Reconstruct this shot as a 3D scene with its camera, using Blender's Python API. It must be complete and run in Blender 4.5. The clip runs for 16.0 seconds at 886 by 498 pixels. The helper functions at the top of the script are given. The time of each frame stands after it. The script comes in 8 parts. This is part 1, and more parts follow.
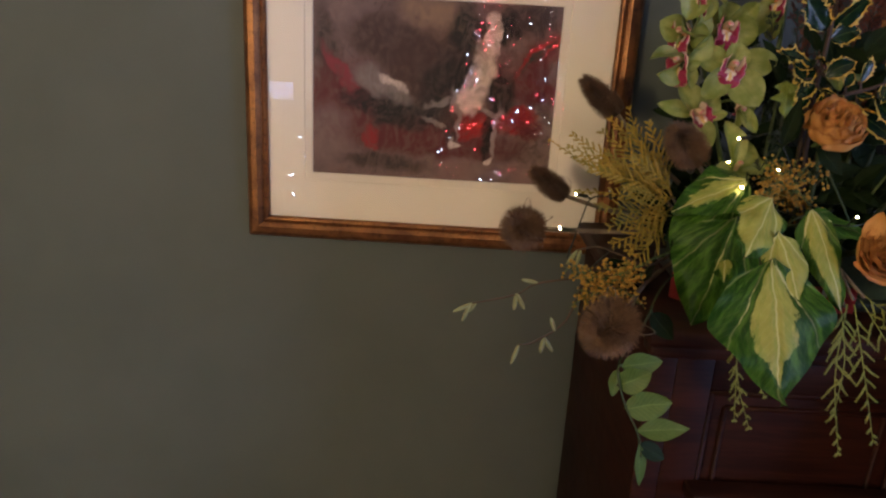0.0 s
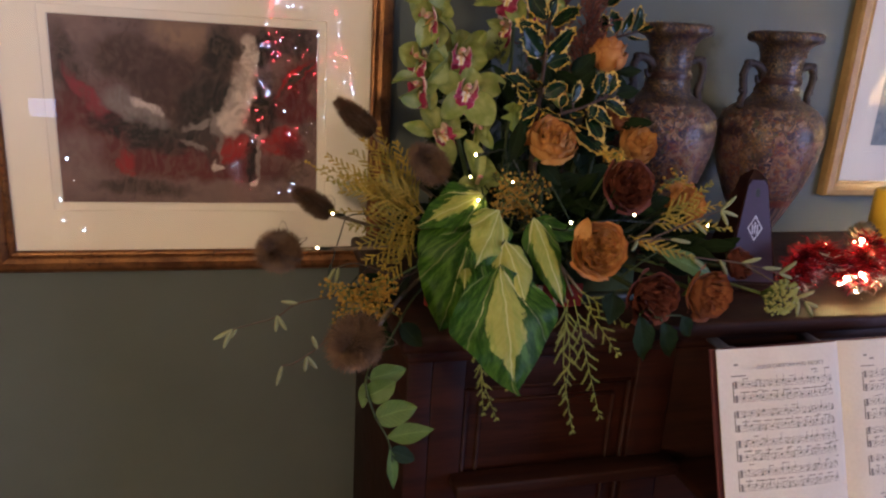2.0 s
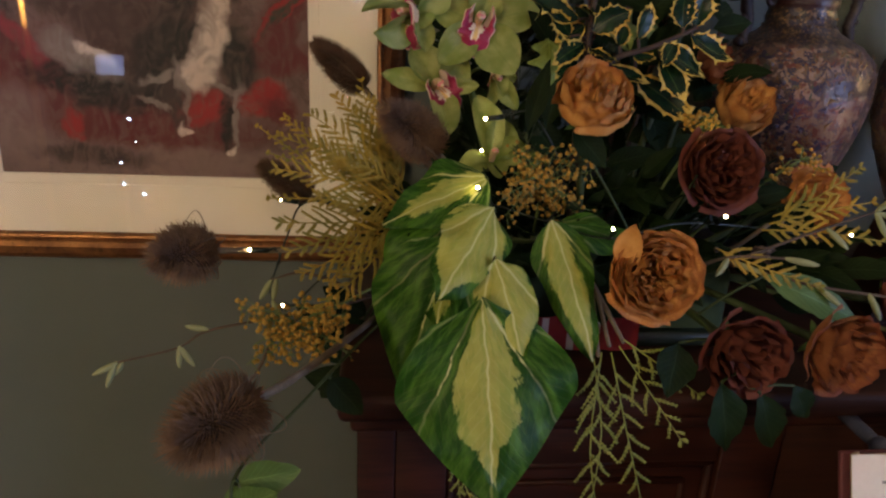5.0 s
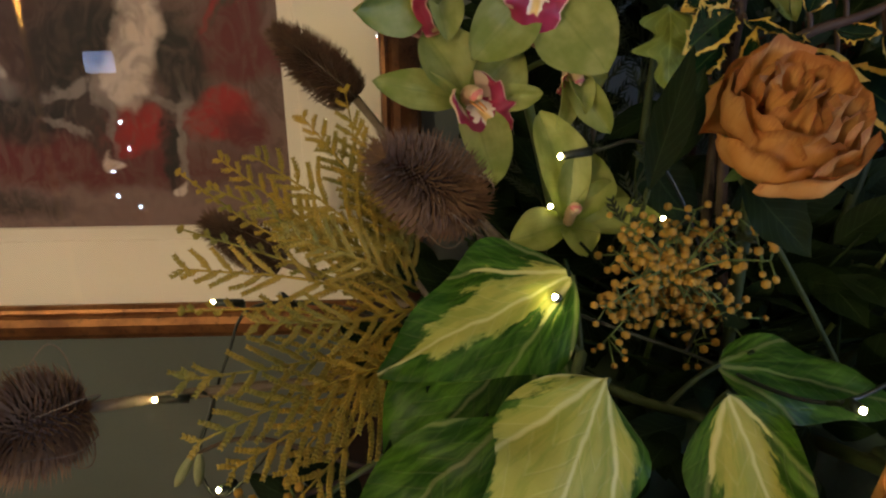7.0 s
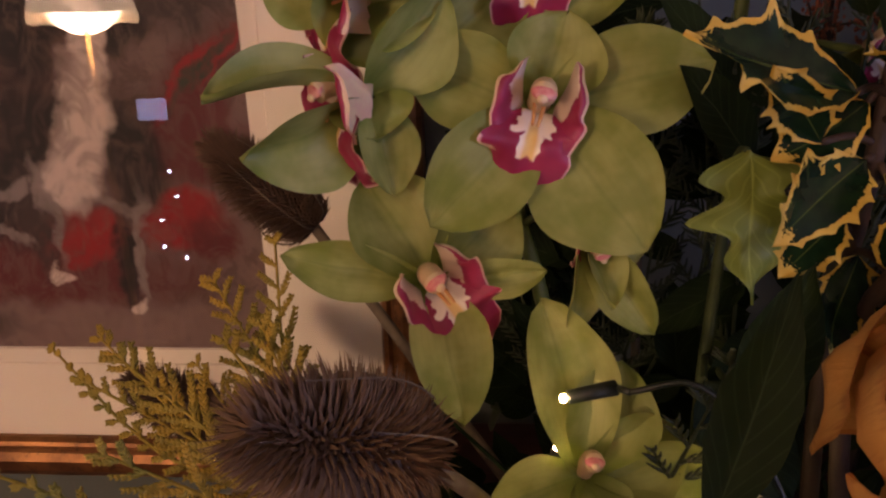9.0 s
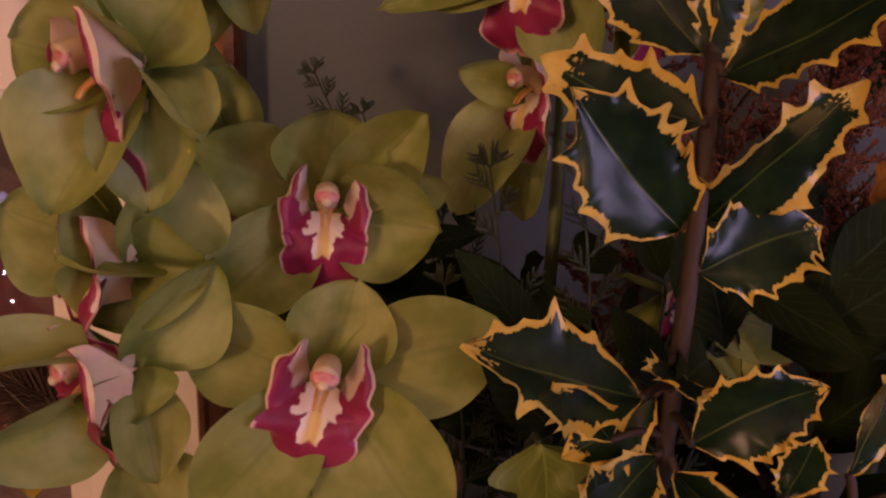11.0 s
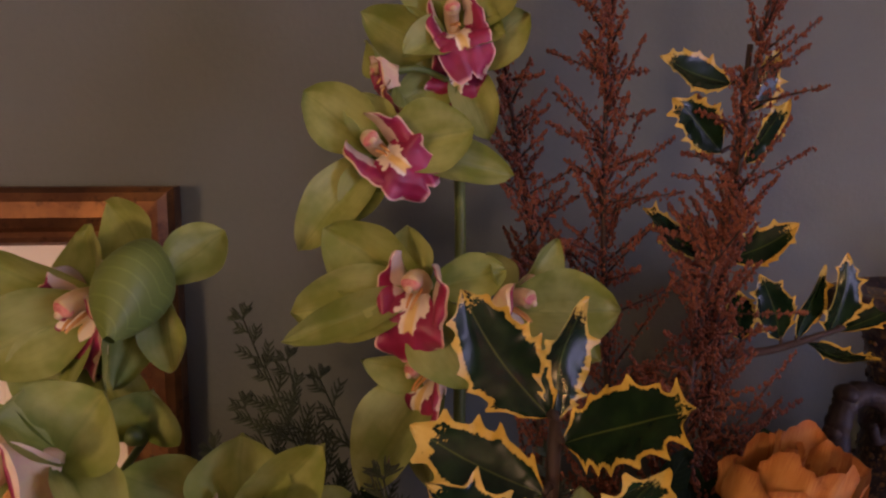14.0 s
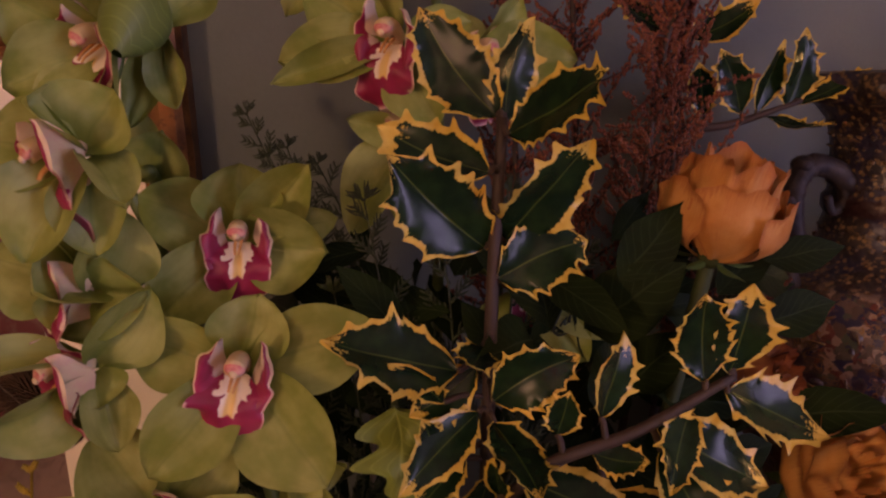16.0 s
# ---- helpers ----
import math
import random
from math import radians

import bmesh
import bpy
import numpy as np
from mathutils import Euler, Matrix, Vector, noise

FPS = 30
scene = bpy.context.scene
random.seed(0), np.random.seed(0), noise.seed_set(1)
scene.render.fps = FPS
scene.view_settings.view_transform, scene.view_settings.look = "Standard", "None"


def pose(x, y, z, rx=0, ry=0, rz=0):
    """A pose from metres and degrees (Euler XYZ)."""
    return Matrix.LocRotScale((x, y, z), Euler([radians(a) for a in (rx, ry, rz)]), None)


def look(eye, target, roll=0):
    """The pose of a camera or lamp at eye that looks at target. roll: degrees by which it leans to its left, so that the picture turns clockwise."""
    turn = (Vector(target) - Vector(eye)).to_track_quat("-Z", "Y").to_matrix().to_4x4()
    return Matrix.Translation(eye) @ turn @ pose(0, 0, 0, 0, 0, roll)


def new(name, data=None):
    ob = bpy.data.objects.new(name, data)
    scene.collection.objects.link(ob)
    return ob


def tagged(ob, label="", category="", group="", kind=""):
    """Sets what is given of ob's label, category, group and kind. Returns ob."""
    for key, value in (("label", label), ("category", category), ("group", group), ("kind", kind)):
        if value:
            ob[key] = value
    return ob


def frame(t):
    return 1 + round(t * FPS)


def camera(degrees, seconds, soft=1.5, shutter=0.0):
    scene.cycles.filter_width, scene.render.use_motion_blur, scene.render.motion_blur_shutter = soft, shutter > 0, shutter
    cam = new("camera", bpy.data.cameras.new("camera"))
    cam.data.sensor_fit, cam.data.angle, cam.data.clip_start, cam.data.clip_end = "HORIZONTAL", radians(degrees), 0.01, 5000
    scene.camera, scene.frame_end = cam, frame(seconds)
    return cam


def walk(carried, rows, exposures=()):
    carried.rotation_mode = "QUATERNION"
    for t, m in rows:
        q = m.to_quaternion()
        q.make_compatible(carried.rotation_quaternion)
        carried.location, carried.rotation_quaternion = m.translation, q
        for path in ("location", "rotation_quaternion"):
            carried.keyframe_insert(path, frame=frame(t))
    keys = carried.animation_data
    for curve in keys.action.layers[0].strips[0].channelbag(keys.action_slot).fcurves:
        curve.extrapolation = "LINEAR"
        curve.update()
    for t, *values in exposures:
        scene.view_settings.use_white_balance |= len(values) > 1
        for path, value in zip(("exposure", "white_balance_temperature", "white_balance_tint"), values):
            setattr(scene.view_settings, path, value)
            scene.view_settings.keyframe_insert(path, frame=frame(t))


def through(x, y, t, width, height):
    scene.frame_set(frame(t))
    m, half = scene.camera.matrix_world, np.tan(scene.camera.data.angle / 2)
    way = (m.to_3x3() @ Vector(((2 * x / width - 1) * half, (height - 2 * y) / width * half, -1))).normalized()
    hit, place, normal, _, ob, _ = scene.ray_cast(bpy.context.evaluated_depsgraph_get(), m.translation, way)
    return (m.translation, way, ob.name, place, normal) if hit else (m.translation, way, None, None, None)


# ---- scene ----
cam = camera(64.1, 16.0, soft=2.3)
PATH = [
    (0, (0.192, 0.136, 1.57), (0.165, 2.044, 0.973), 3.2),
    (0.5, (0.225, 0.131, 1.573), (0.348, 2.05, 1.025), 4.3),
    (1, (0.242, 0.122, 1.584), (0.524, 2.015, 1.002), 3.7),
    (1.5, (0.25, 0.119, 1.596), (0.642, 1.991, 1.012), 4.3),
    (2, (0.257, 0.108, 1.596), (0.739, 1.969, 1.045), 3.5),
    (2.5, (0.261, 0.116, 1.593), (0.706, 1.972, 0.994), 3.2),
    (3, (0.281, 0.155, 1.591), (0.746, 2.004, 0.986), 3.0),
    (3.2, (0.295, 0.176, 1.58), (0.75, 2.034, 0.996), 3.0),
    (5.3, (0.44, 0.411, 1.554), (0.564, 2.282, 0.858), 2.2),
    (5.5, (0.438, 0.448, 1.55), (0.571, 2.311, 0.837), 1.6),
    (6, (0.436, 0.523, 1.549), (0.651, 2.387, 0.856), 0.7),
    (6.5, (0.429, 0.568, 1.553), (0.51, 2.431, 0.829), -0.6),
    (7, (0.448, 0.637, 1.546), (0.507, 2.501, 0.826), -0.3),
    (7.5, (0.466, 0.7, 1.548), (0.339, 2.562, 0.829), -0.9),
    (8, (0.479, 0.743, 1.553), (0.389, 2.605, 0.829), 0.1),
    (8.5, (0.484, 0.765, 1.564), (0.279, 2.63, 0.871), -1.7),
    (9, (0.494, 0.783, 1.573), (0.353, 2.67, 0.927), -1.5),
    (9.5, (0.501, 0.802, 1.587), (0.42, 2.712, 1.002), -0.8),
    (10, (0.51, 0.815, 1.6), (0.51, 2.746, 1.082), 1.1),
    (10.2, (0.514, 0.816, 1.605), (0.565, 2.754, 1.114), 1.1),
    (12.3, (0.537, 0.826, 1.672), (0.845, 2.762, 1.278), 1.6),
    (12.5, (0.541, 0.83, 1.683), (0.864, 2.762, 1.281), 1.2),
    (13, (0.541, 0.84, 1.695), (0.85, 2.789, 1.37), 2.1),
    (13.5, (0.543, 0.825, 1.717), (0.794, 2.79, 1.436), -1.6),
    (14, (0.545, 0.796, 1.715), (0.834, 2.761, 1.482), 0.1),
    (14.5, (0.548, 0.771, 1.71), (0.836, 2.727, 1.409), 0.2),
    (15, (0.546, 0.754, 1.7), (0.835, 2.7, 1.339), -0.5),
    (15.5, (0.549, 0.748, 1.679), (0.848, 2.684, 1.273), -0.1),
    (16, (0.561, 0.747, 1.65), (0.767, 2.682, 1.184), -1.5),
]
EXPOSURES = [(0, 0.12, 6500, 4), (3.2, 0.14, 6500, 9), (5.3, 0.05, 6650, -1), (7, 0.18, 6850, -5), (7.5, 0.11, 7400, 14), (8, -0.03, 8150, 36), (9, 0.03, 7650, 32), (10, -0.02, 8750, 47), (12.5, -0.01, 9050, 54), (14, 0.03, 8050, 31), (15.4, -0.04, 8550, 33), (16, -0.09, 8850, 45)]
walk(cam, [(t, look(eye, target, roll)) for t, eye, target, roll in PATH], EXPOSURES)

# ---- light ----
world = bpy.data.worlds.new("room_dark")
world.use_nodes = True
world.node_tree.nodes["Background"].inputs[0].default_value = (0.6, 0.7, 1.0, 1)
world.node_tree.nodes["Background"].inputs[1].default_value = 0.002
scene.world = world


def lamp(name, kind, m, energy, color, size=0.1, size_y=0.1):
    data = bpy.data.lights.new(name, kind)
    data.energy, data.color = energy, color
    if kind == "AREA":
        data.shape, data.size, data.size_y = "RECTANGLE", size, size_y
    else:
        data.shadow_soft_size = size
    ob = new(name, data)
    ob.matrix_world = m
    return ob


LAMP = Vector((-1.21, -1.32, 1.66))
lamp("floor_lamp_bulb", "POINT", pose(*LAMP), 88, (1.0, 0.74, 0.49), 0.16)
lamp("ceiling_bulb", "POINT", pose(0.55, -0.55, 2.22), 6.5, (1.0, 0.74, 0.50), 0.12)
lamp("table_lamp_bulb", "POINT", pose(1.72, 0.99, 1.60), 28, (1.0, 0.74, 0.46), 0.04)
lamp("window_daylight", "AREA", look((2.72, -0.95, 1.55), (1.0, 1.2, 1.45)), 40, (0.44, 0.54, 1.0), 0.9, 1.2)

# ---- helpers for meshes ----
rng = random.Random(7)


def part(name, bm, material, parent=None, label="", smooth=True):
    """Link a bmesh as one mesh object, under a thing or a part."""
    me = bpy.data.meshes.new(name)
    bm.to_mesh(me)
    bm.free()
    me.materials.append(material)
    if smooth:
        me.polygons.foreach_set("use_smooth", [True] * len(me.polygons))
    ob = new(name, me)
    ob.parent = parent
    if label:
        tagged(ob, label=label)
    return ob


def again(ob, name, m, parent):
    """Another piece on the same mesh."""
    o = new(name, ob.data)
    o.parent = parent
    o.matrix_basis = m
    return o


def thing(name, label, category, at=(0, 0, 0), group="", kind=""):
    e = new(name)
    e.empty_display_size = 0.02
    e.location = at
    return tagged(e, label, category, group, kind)


def aim(base, tip, face):
    """Pose with +y from base to tip and +z as near to face as it can."""
    y = (Vector(tip) - Vector(base)).normalized()
    z = Vector(face)
    z = (z - y * z.dot(y)).normalized()
    x = y.cross(z)
    m = Matrix((x, y, z)).transposed().to_4x4()
    m.translation = Vector(base)
    return m


def facing(at, face, up):
    """Pose with +z along face and +y as near to up as it can."""
    z = Vector(face).normalized()
    y = Vector(up)
    y = (y - z * y.dot(z)).normalized()
    m = Matrix((y.cross(z), y, z)).transposed().to_4x4()
    m.translation = Vector(at)
    return m


def grid(bm, nu, nv, f, uv=None, m=None):
    """A sheet of nu x nv faces from f(u, v), u in -1..1 and v in 0..1."""
    lay = bm.loops.layers.uv.verify()
    vs = [[bm.verts.new((m @ Vector(f(2 * i / nu - 1, j / nv))) if m else f(2 * i / nu - 1, j / nv)) for i in range(nu + 1)] for j in range(nv + 1)]
    for j in range(nv):
        for i in range(nu):
            q = ((i, j), (i + 1, j), (i + 1, j + 1), (i, j + 1))
            fc = bm.faces.new([vs[b][a] for a, b in q])
            for lp, (a, b) in zip(fc.loops, q):
                u, v = a / nu, b / nv
                lp[lay].uv = uv(u, v) if uv else (u, v)
    return bm


def sheet(nu, nv, f):
    return grid(bmesh.new(), nu, nv, f)


def spline(pts, n=8):
    """Points along a smooth curve through pts."""
    p = [Vector(q) for q in pts]
    p = [p[0] * 2 - p[1]] + p + [p[-1] * 2 - p[-2]]
    out = []
    for i in range(1, len(p) - 2):
        for k in range(n):
            t = k / n
            a, b, c, d = p[i - 1], p[i], p[i + 1], p[i + 2]
            out.append(0.5 * (2 * b + (c - a) * t + (2 * a - 5 * b + 4 * c - d) * t * t + (3 * b - a - 3 * c + d) * t ** 3))
    return out + [p[-2]]


def tube(bm, pts, r0, r1=None, sides=7, n=6, rough=0.0):
    """A tapered round tube along a smooth curve, closed at both ends."""
    r1 = r0 if r1 is None else r1
    c = spline(pts, n) if len(pts) > 2 else [Vector(pts[0]), Vector(pts[1])]
    lay = bm.loops.layers.uv.verify()
    rings, side = [], None
    for i, q in enumerate(c):
        d = (c[min(i + 1, len(c) - 1)] - c[max(i - 1, 0)]).normalized()
        if side is None:
            side = d.orthogonal().normalized()
        side = (side - d * side.dot(d)).normalized()
        up = d.cross(side)
        r = (r0 + (r1 - r0) * i / (len(c) - 1)) * (1 + rough * rng.uniform(-1, 1))
        rings.append([bm.verts.new(q + r * (side * math.cos(2 * math.pi * k / sides) + up * math.sin(2 * math.pi * k / sides))) for k in range(sides)])
    for i in range(len(rings) - 1):
        for k in range(sides):
            fc = bm.faces.new((rings[i][k], rings[i][(k + 1) % sides], rings[i + 1][(k + 1) % sides], rings[i + 1][k]))
            for lp, (a, b) in zip(fc.loops, ((k, i), (k + 1, i), (k + 1, i + 1), (k, i + 1))):
                lp[lay].uv = (a / sides, b / (len(rings) - 1))
    bm.faces.new(rings[0][::-1])
    bm.faces.new(rings[-1])
    return bm


def ball(bm, at, r, squash=(1, 1, 1), sub=1, m=None):
    mm = (m or Matrix.Translation(at)) @ Matrix.Diagonal((*[r * s for s in squash], 1))
    bmesh.ops.create_icosphere(bm, subdivisions=sub, radius=1, matrix=mm)
    return bm


def turned(bm, profile, sides=40, at=(0, 0, 0), wave=None):
    """A turned body from (radius, height) pairs."""
    lay = bm.loops.layers.uv.verify()
    rings = []
    for j, (r, z) in enumerate(profile):
        ring = []
        for k in range(sides):
            a = 2 * math.pi * k / sides
            rr = r * (wave(a, z) if wave else 1)
            ring.append(bm.verts.new((at[0] + rr * math.cos(a), at[1] + rr * math.sin(a), at[2] + z)))
        rings.append(ring)
    for j in range(len(rings) - 1):
        for k in range(sides):
            fc = bm.faces.new((rings[j][k], rings[j][(k + 1) % sides], rings[j + 1][(k + 1) % sides], rings[j + 1][k]))
            for lp, (a, b) in zip(fc.loops, ((k, j), (k + 1, j), (k + 1, j + 1), (k, j + 1))):
                lp[lay].uv = (a / sides, profile[b][1] / profile[-1][1])
    bm.faces.new(rings[0][::-1])
    bm.faces.new(rings[-1])
    return bm


def box(bm, lo, hi, bevel=0.0, m=None):
    lo, hi = Vector(lo), Vector(hi)
    mm = Matrix.Translation((lo + hi) / 2) @ Matrix.Diagonal((*(hi - lo), 1))
    r = bmesh.ops.create_cube(bm, size=1, matrix=(m @ mm) if m else mm)
    if bevel:
        es = list({e for v in r["verts"] for e in v.link_edges})
        bmesh.ops.bevel(bm, geom=es, offset=bevel, segments=2, affect="EDGES", profile=0.5)
    return bm


def wob(p, s, seed=0.0):
    return noise.noise(Vector(p) * s + Vector((seed, seed * 1.7, -seed)))


# ---- leaf shapes ----
def oval(v):
    return max(0.0, math.sin(math.pi * min(1, v ** 0.8))) ** 0.75


def kite(v):
    """Broad shield with a blunt corner on each side, drawn to a point."""
    return (0.30 + 0.70 * math.sin(math.pi / 2 * min(1.0, v / 0.46)) ** 1.1) * (1.0 if v < 0.46 else max(0.0, 1 - ((v - 0.46) / 0.54) ** 1.25)) * min(1.0, v * 9) if 0 < v < 1 else 0.0


def pointed(v):
    """Broad near the foot, tapering to a drawn-out tip."""
    return (math.sin(math.pi * v ** 0.72) ** 0.95) * (1 - 0.12 * v) if 0 < v < 1 else 0.0


def lance(v):
    return math.sin(math.pi * v ** 0.9) ** 1.1 if 0 < v < 1 else 0.0


def palmate(v):
    """Ivy outline: two pairs of side lobes and a long middle one."""
    g = 0.34 * (1 - v) + 0.42 * math.exp(-((v - 0.16) / 0.09) ** 2) + 0.70 * math.exp(-((v - 0.42) / 0.085) ** 2) + 0.30 * math.exp(-((v - 0.68) / 0.14) ** 2)
    return max(0.0, g * min(1.0, v * 14) * math.sqrt(max(0.0, 1 - v ** 5)))


def spiny(v):
    """Broad oval with a drawn-out tip."""
    return (math.sin(math.pi * v ** 0.86) ** 0.85) if 0 < v < 1 else 0.0


def leaf(L, W, shape, nu=10, nv=16, fold=0.15, droop=0.15, wave=0.04, freq=3.0, teeth=0, tooth=0.0, seed=0.0, twist=0.0, lobe=0.0):
    """A leaf along +y that faces +z."""
    def f(u, v):
        w = W / 2 * shape(v)
        t = 0.0
        if teeth:
            ph = (v * teeth + 0.35 + (0.18 if u > 0 else 0)) % 1.0
            t = tooth * (max(0.0, 1 - abs(ph - 0.6) * 2.2) ** 1.5) * abs(u) ** 5 * (1 if 0.05 < v < 0.96 else 0)
        if lobe:
            t += lobe * abs(u) ** 2 * (math.sin(v * math.pi * 2.6 + 0.4))
        x = u * w * (1 + t) + 0.05 * W * wob((u * 0.7, v * 2, 0), 1.3, seed)
        y = L * v + (0.10 * L * t * (1 if teeth else 0))
        z = fold * W * (abs(u) ** 1.3) * shape(v) - droop * L * v * v
        z += wave * W * abs(u) ** 1.5 * math.sin(freq * 2 * math.pi * v + seed + (1.6 if u > 0 else 0)) + 0.05 * W * wob((u, v * 2, 1), 1.7, seed + 3)
        if teeth:
            z += t * W * 0.5 * (1 if int(v * teeth + seed) % 2 else -0.6)
        a = twist * v
        return (x * math.cos(a) - z * math.sin(a), y, z * math.cos(a) + x * math.sin(a))
    return sheet(nu, nv, f)

# ---- materials ----
def mat(name):
    m = bpy.data.materials.new(name)
    m.use_nodes = True
    return m, m.node_tree, m.node_tree.nodes["Principled BSDF"]


def nd(nt, kind):
    return nt.nodes.new("ShaderNode" + kind)


def put(nt, sock, v):
    if isinstance(v, bpy.types.NodeSocket):
        nt.links.new(v, sock)
    elif isinstance(v, (tuple, list)) and len(v) == 3 and sock.type == "RGBA":
        sock.default_value = (*v, 1)
    else:
        sock.default_value = v


def mth(nt, op, a, b=0.0, clamp=False):
    n = nd(nt, "Math")
    n.operation, n.use_clamp = op, clamp
    put(nt, n.inputs[0], a)
    put(nt, n.inputs[1], b)
    return n.outputs[0]


def mixc(nt, fac, a, b, blend="MIX"):
    n = nd(nt, "Mix")
    n.data_type, n.blend_type, n.clamp_factor = "RGBA", blend, True
    put(nt, n.inputs[0], fac)
    put(nt, n.inputs[6], a)
    put(nt, n.inputs[7], b)
    return n.outputs[2]


def coords(nt, kind="Object"):
    return nd(nt, "TexCoord").outputs[kind]


def noi(nt, vec, scale, detail=3.0, rough=0.55, dist=0.0):
    n = nd(nt, "TexNoise")
    put(nt, n.inputs["Vector"], vec)
    n.inputs["Scale"].default_value, n.inputs["Detail"].default_value = scale, detail
    n.inputs["Roughness"].default_value, n.inputs["Distortion"].default_value = rough, dist
    return n.outputs["Fac"]


def step(nt, x, lo, hi):
    n = nd(nt, "MapRange")
    n.interpolation_type = "SMOOTHSTEP"
    put(nt, n.inputs["Value"], x)
    n.inputs["From Min"].default_value, n.inputs["From Max"].default_value = lo, hi
    return n.outputs["Result"]


def stretch(nt, vec, s):
    n = nd(nt, "Mapping")
    put(nt, n.inputs["Vector"], vec)
    n.inputs["Scale"].default_value = s
    return n.outputs[0]


def bump(nt, bsdf, h, strength=0.3, dist=0.001):
    n = nd(nt, "Bump")
    n.inputs["Strength"].default_value, n.inputs["Distance"].default_value = strength, dist
    put(nt, n.inputs["Height"], h)
    nt.links.new(n.outputs[0], bsdf.inputs["Normal"])


def uvs(nt):
    """Across (-1..1), its size, and along (0..1) of a leaf."""
    s = nd(nt, "SeparateXYZ")
    put(nt, s.inputs[0], coords(nt, "UV"))
    u = mth(nt, "SUBTRACT", mth(nt, "MULTIPLY", s.outputs[0], 2.0), 1.0)
    return u, mth(nt, "ABSOLUTE", u), s.outputs[1]


def sheer(nt, bsdf, color, amount):
    """Let some light through a petal or a leaf."""
    tr = nd(nt, "BsdfTranslucent")
    put(nt, tr.inputs[0], color)
    mx = nd(nt, "MixShader")
    mx.inputs[0].default_value = amount
    nt.links.new(bsdf.outputs[0], mx.inputs[1])
    nt.links.new(tr.outputs[0], mx.inputs[2])
    nt.links.new(mx.outputs[0], nt.nodes["Material Output"].inputs[0])


def rand(nt):
    return nd(nt, "ObjectInfo").outputs["Random"]


def plain(name, c1, c2, scale=20.0, rough=0.6, metal=0.0, fine=150.0, bstr=0.25, bdist=0.001, vary=0.0, coat=0.0, spec=0.5):
    """Two tones mixed by a coarse and a fine noise, with relief."""
    m, nt, b = mat(name)
    o = coords(nt)
    big, small = noi(nt, o, scale), noi(nt, o, fine, 4)
    k = step(nt, mth(nt, "ADD", mth(nt, "MULTIPLY", big, 0.65), mth(nt, "MULTIPLY", small, 0.35)), 0.32, 0.68)
    c = mixc(nt, k, c1, c2)
    if vary:
        c = mixc(nt, mth(nt, "MULTIPLY", rand(nt), vary), c, tuple(x * 0.45 for x in c1))
    put(nt, b.inputs["Base Color"], c)
    put(nt, b.inputs["Roughness"], mth(nt, "ADD", mth(nt, "MULTIPLY", small, 0.16), rough - 0.08))
    b.inputs["Metallic"].default_value = metal
    b.inputs["Coat Weight"].default_value = coat
    b.inputs["Specular IOR Level"].default_value = spec
    bump(nt, b, small, bstr, bdist)
    return m


def glow(name, color, strength):
    m, nt, b = mat(name)
    b.inputs["Base Color"].default_value = (*color, 1)
    b.inputs["Emission Color"].default_value = (*color, 1)
    b.inputs["Emission Strength"].default_value = strength
    return m


def orchid_mat(name, c1, c2, deep):
    m, nt, b = mat(name)
    u, au, v = uvs(nt)
    o = coords(nt)
    n = noi(nt, o, 55, 3)
    c = mixc(nt, step(nt, n, 0.35, 0.7), c1, c2)
    c = mixc(nt, mth(nt, "MULTIPLY", step(nt, mth(nt, "SUBTRACT", 0.35, v), 0.0, 0.35), 0.5), c, deep)
    veins = mth(nt, "SINE", mth(nt, "MULTIPLY", mth(nt, "ADD", u, mth(nt, "MULTIPLY", n, 0.15)), 34.0))
    c = mixc(nt, mth(nt, "MULTIPLY", step(nt, veins, 0.3, 1.0), 0.06), c, deep)
    c = mixc(nt, mth(nt, "MULTIPLY", step(nt, mth(nt, "SUBTRACT", 0.07, au), 0.0, 0.07), 0.28), c, deep)
    c = mixc(nt, mth(nt, "MULTIPLY", step(nt, noi(nt, o, 14, 2), 0.45, 0.75), 0.35), c, (0.40, 0.37, 0.14))
    c = mixc(nt, mth(nt, "MULTIPLY", rand(nt), 0.30), c, deep)
    put(nt, b.inputs["Base Color"], c)
    b.inputs["Roughness"].default_value = 0.48
    b.inputs["Specular IOR Level"].default_value = 0.35
    bump(nt, b, mth(nt, "ADD", mth(nt, "MULTIPLY", veins, 0.2), noi(nt, o, 300, 2)), 0.12, 0.0005)
    sheer(nt, b, c, 0.22)
    return m


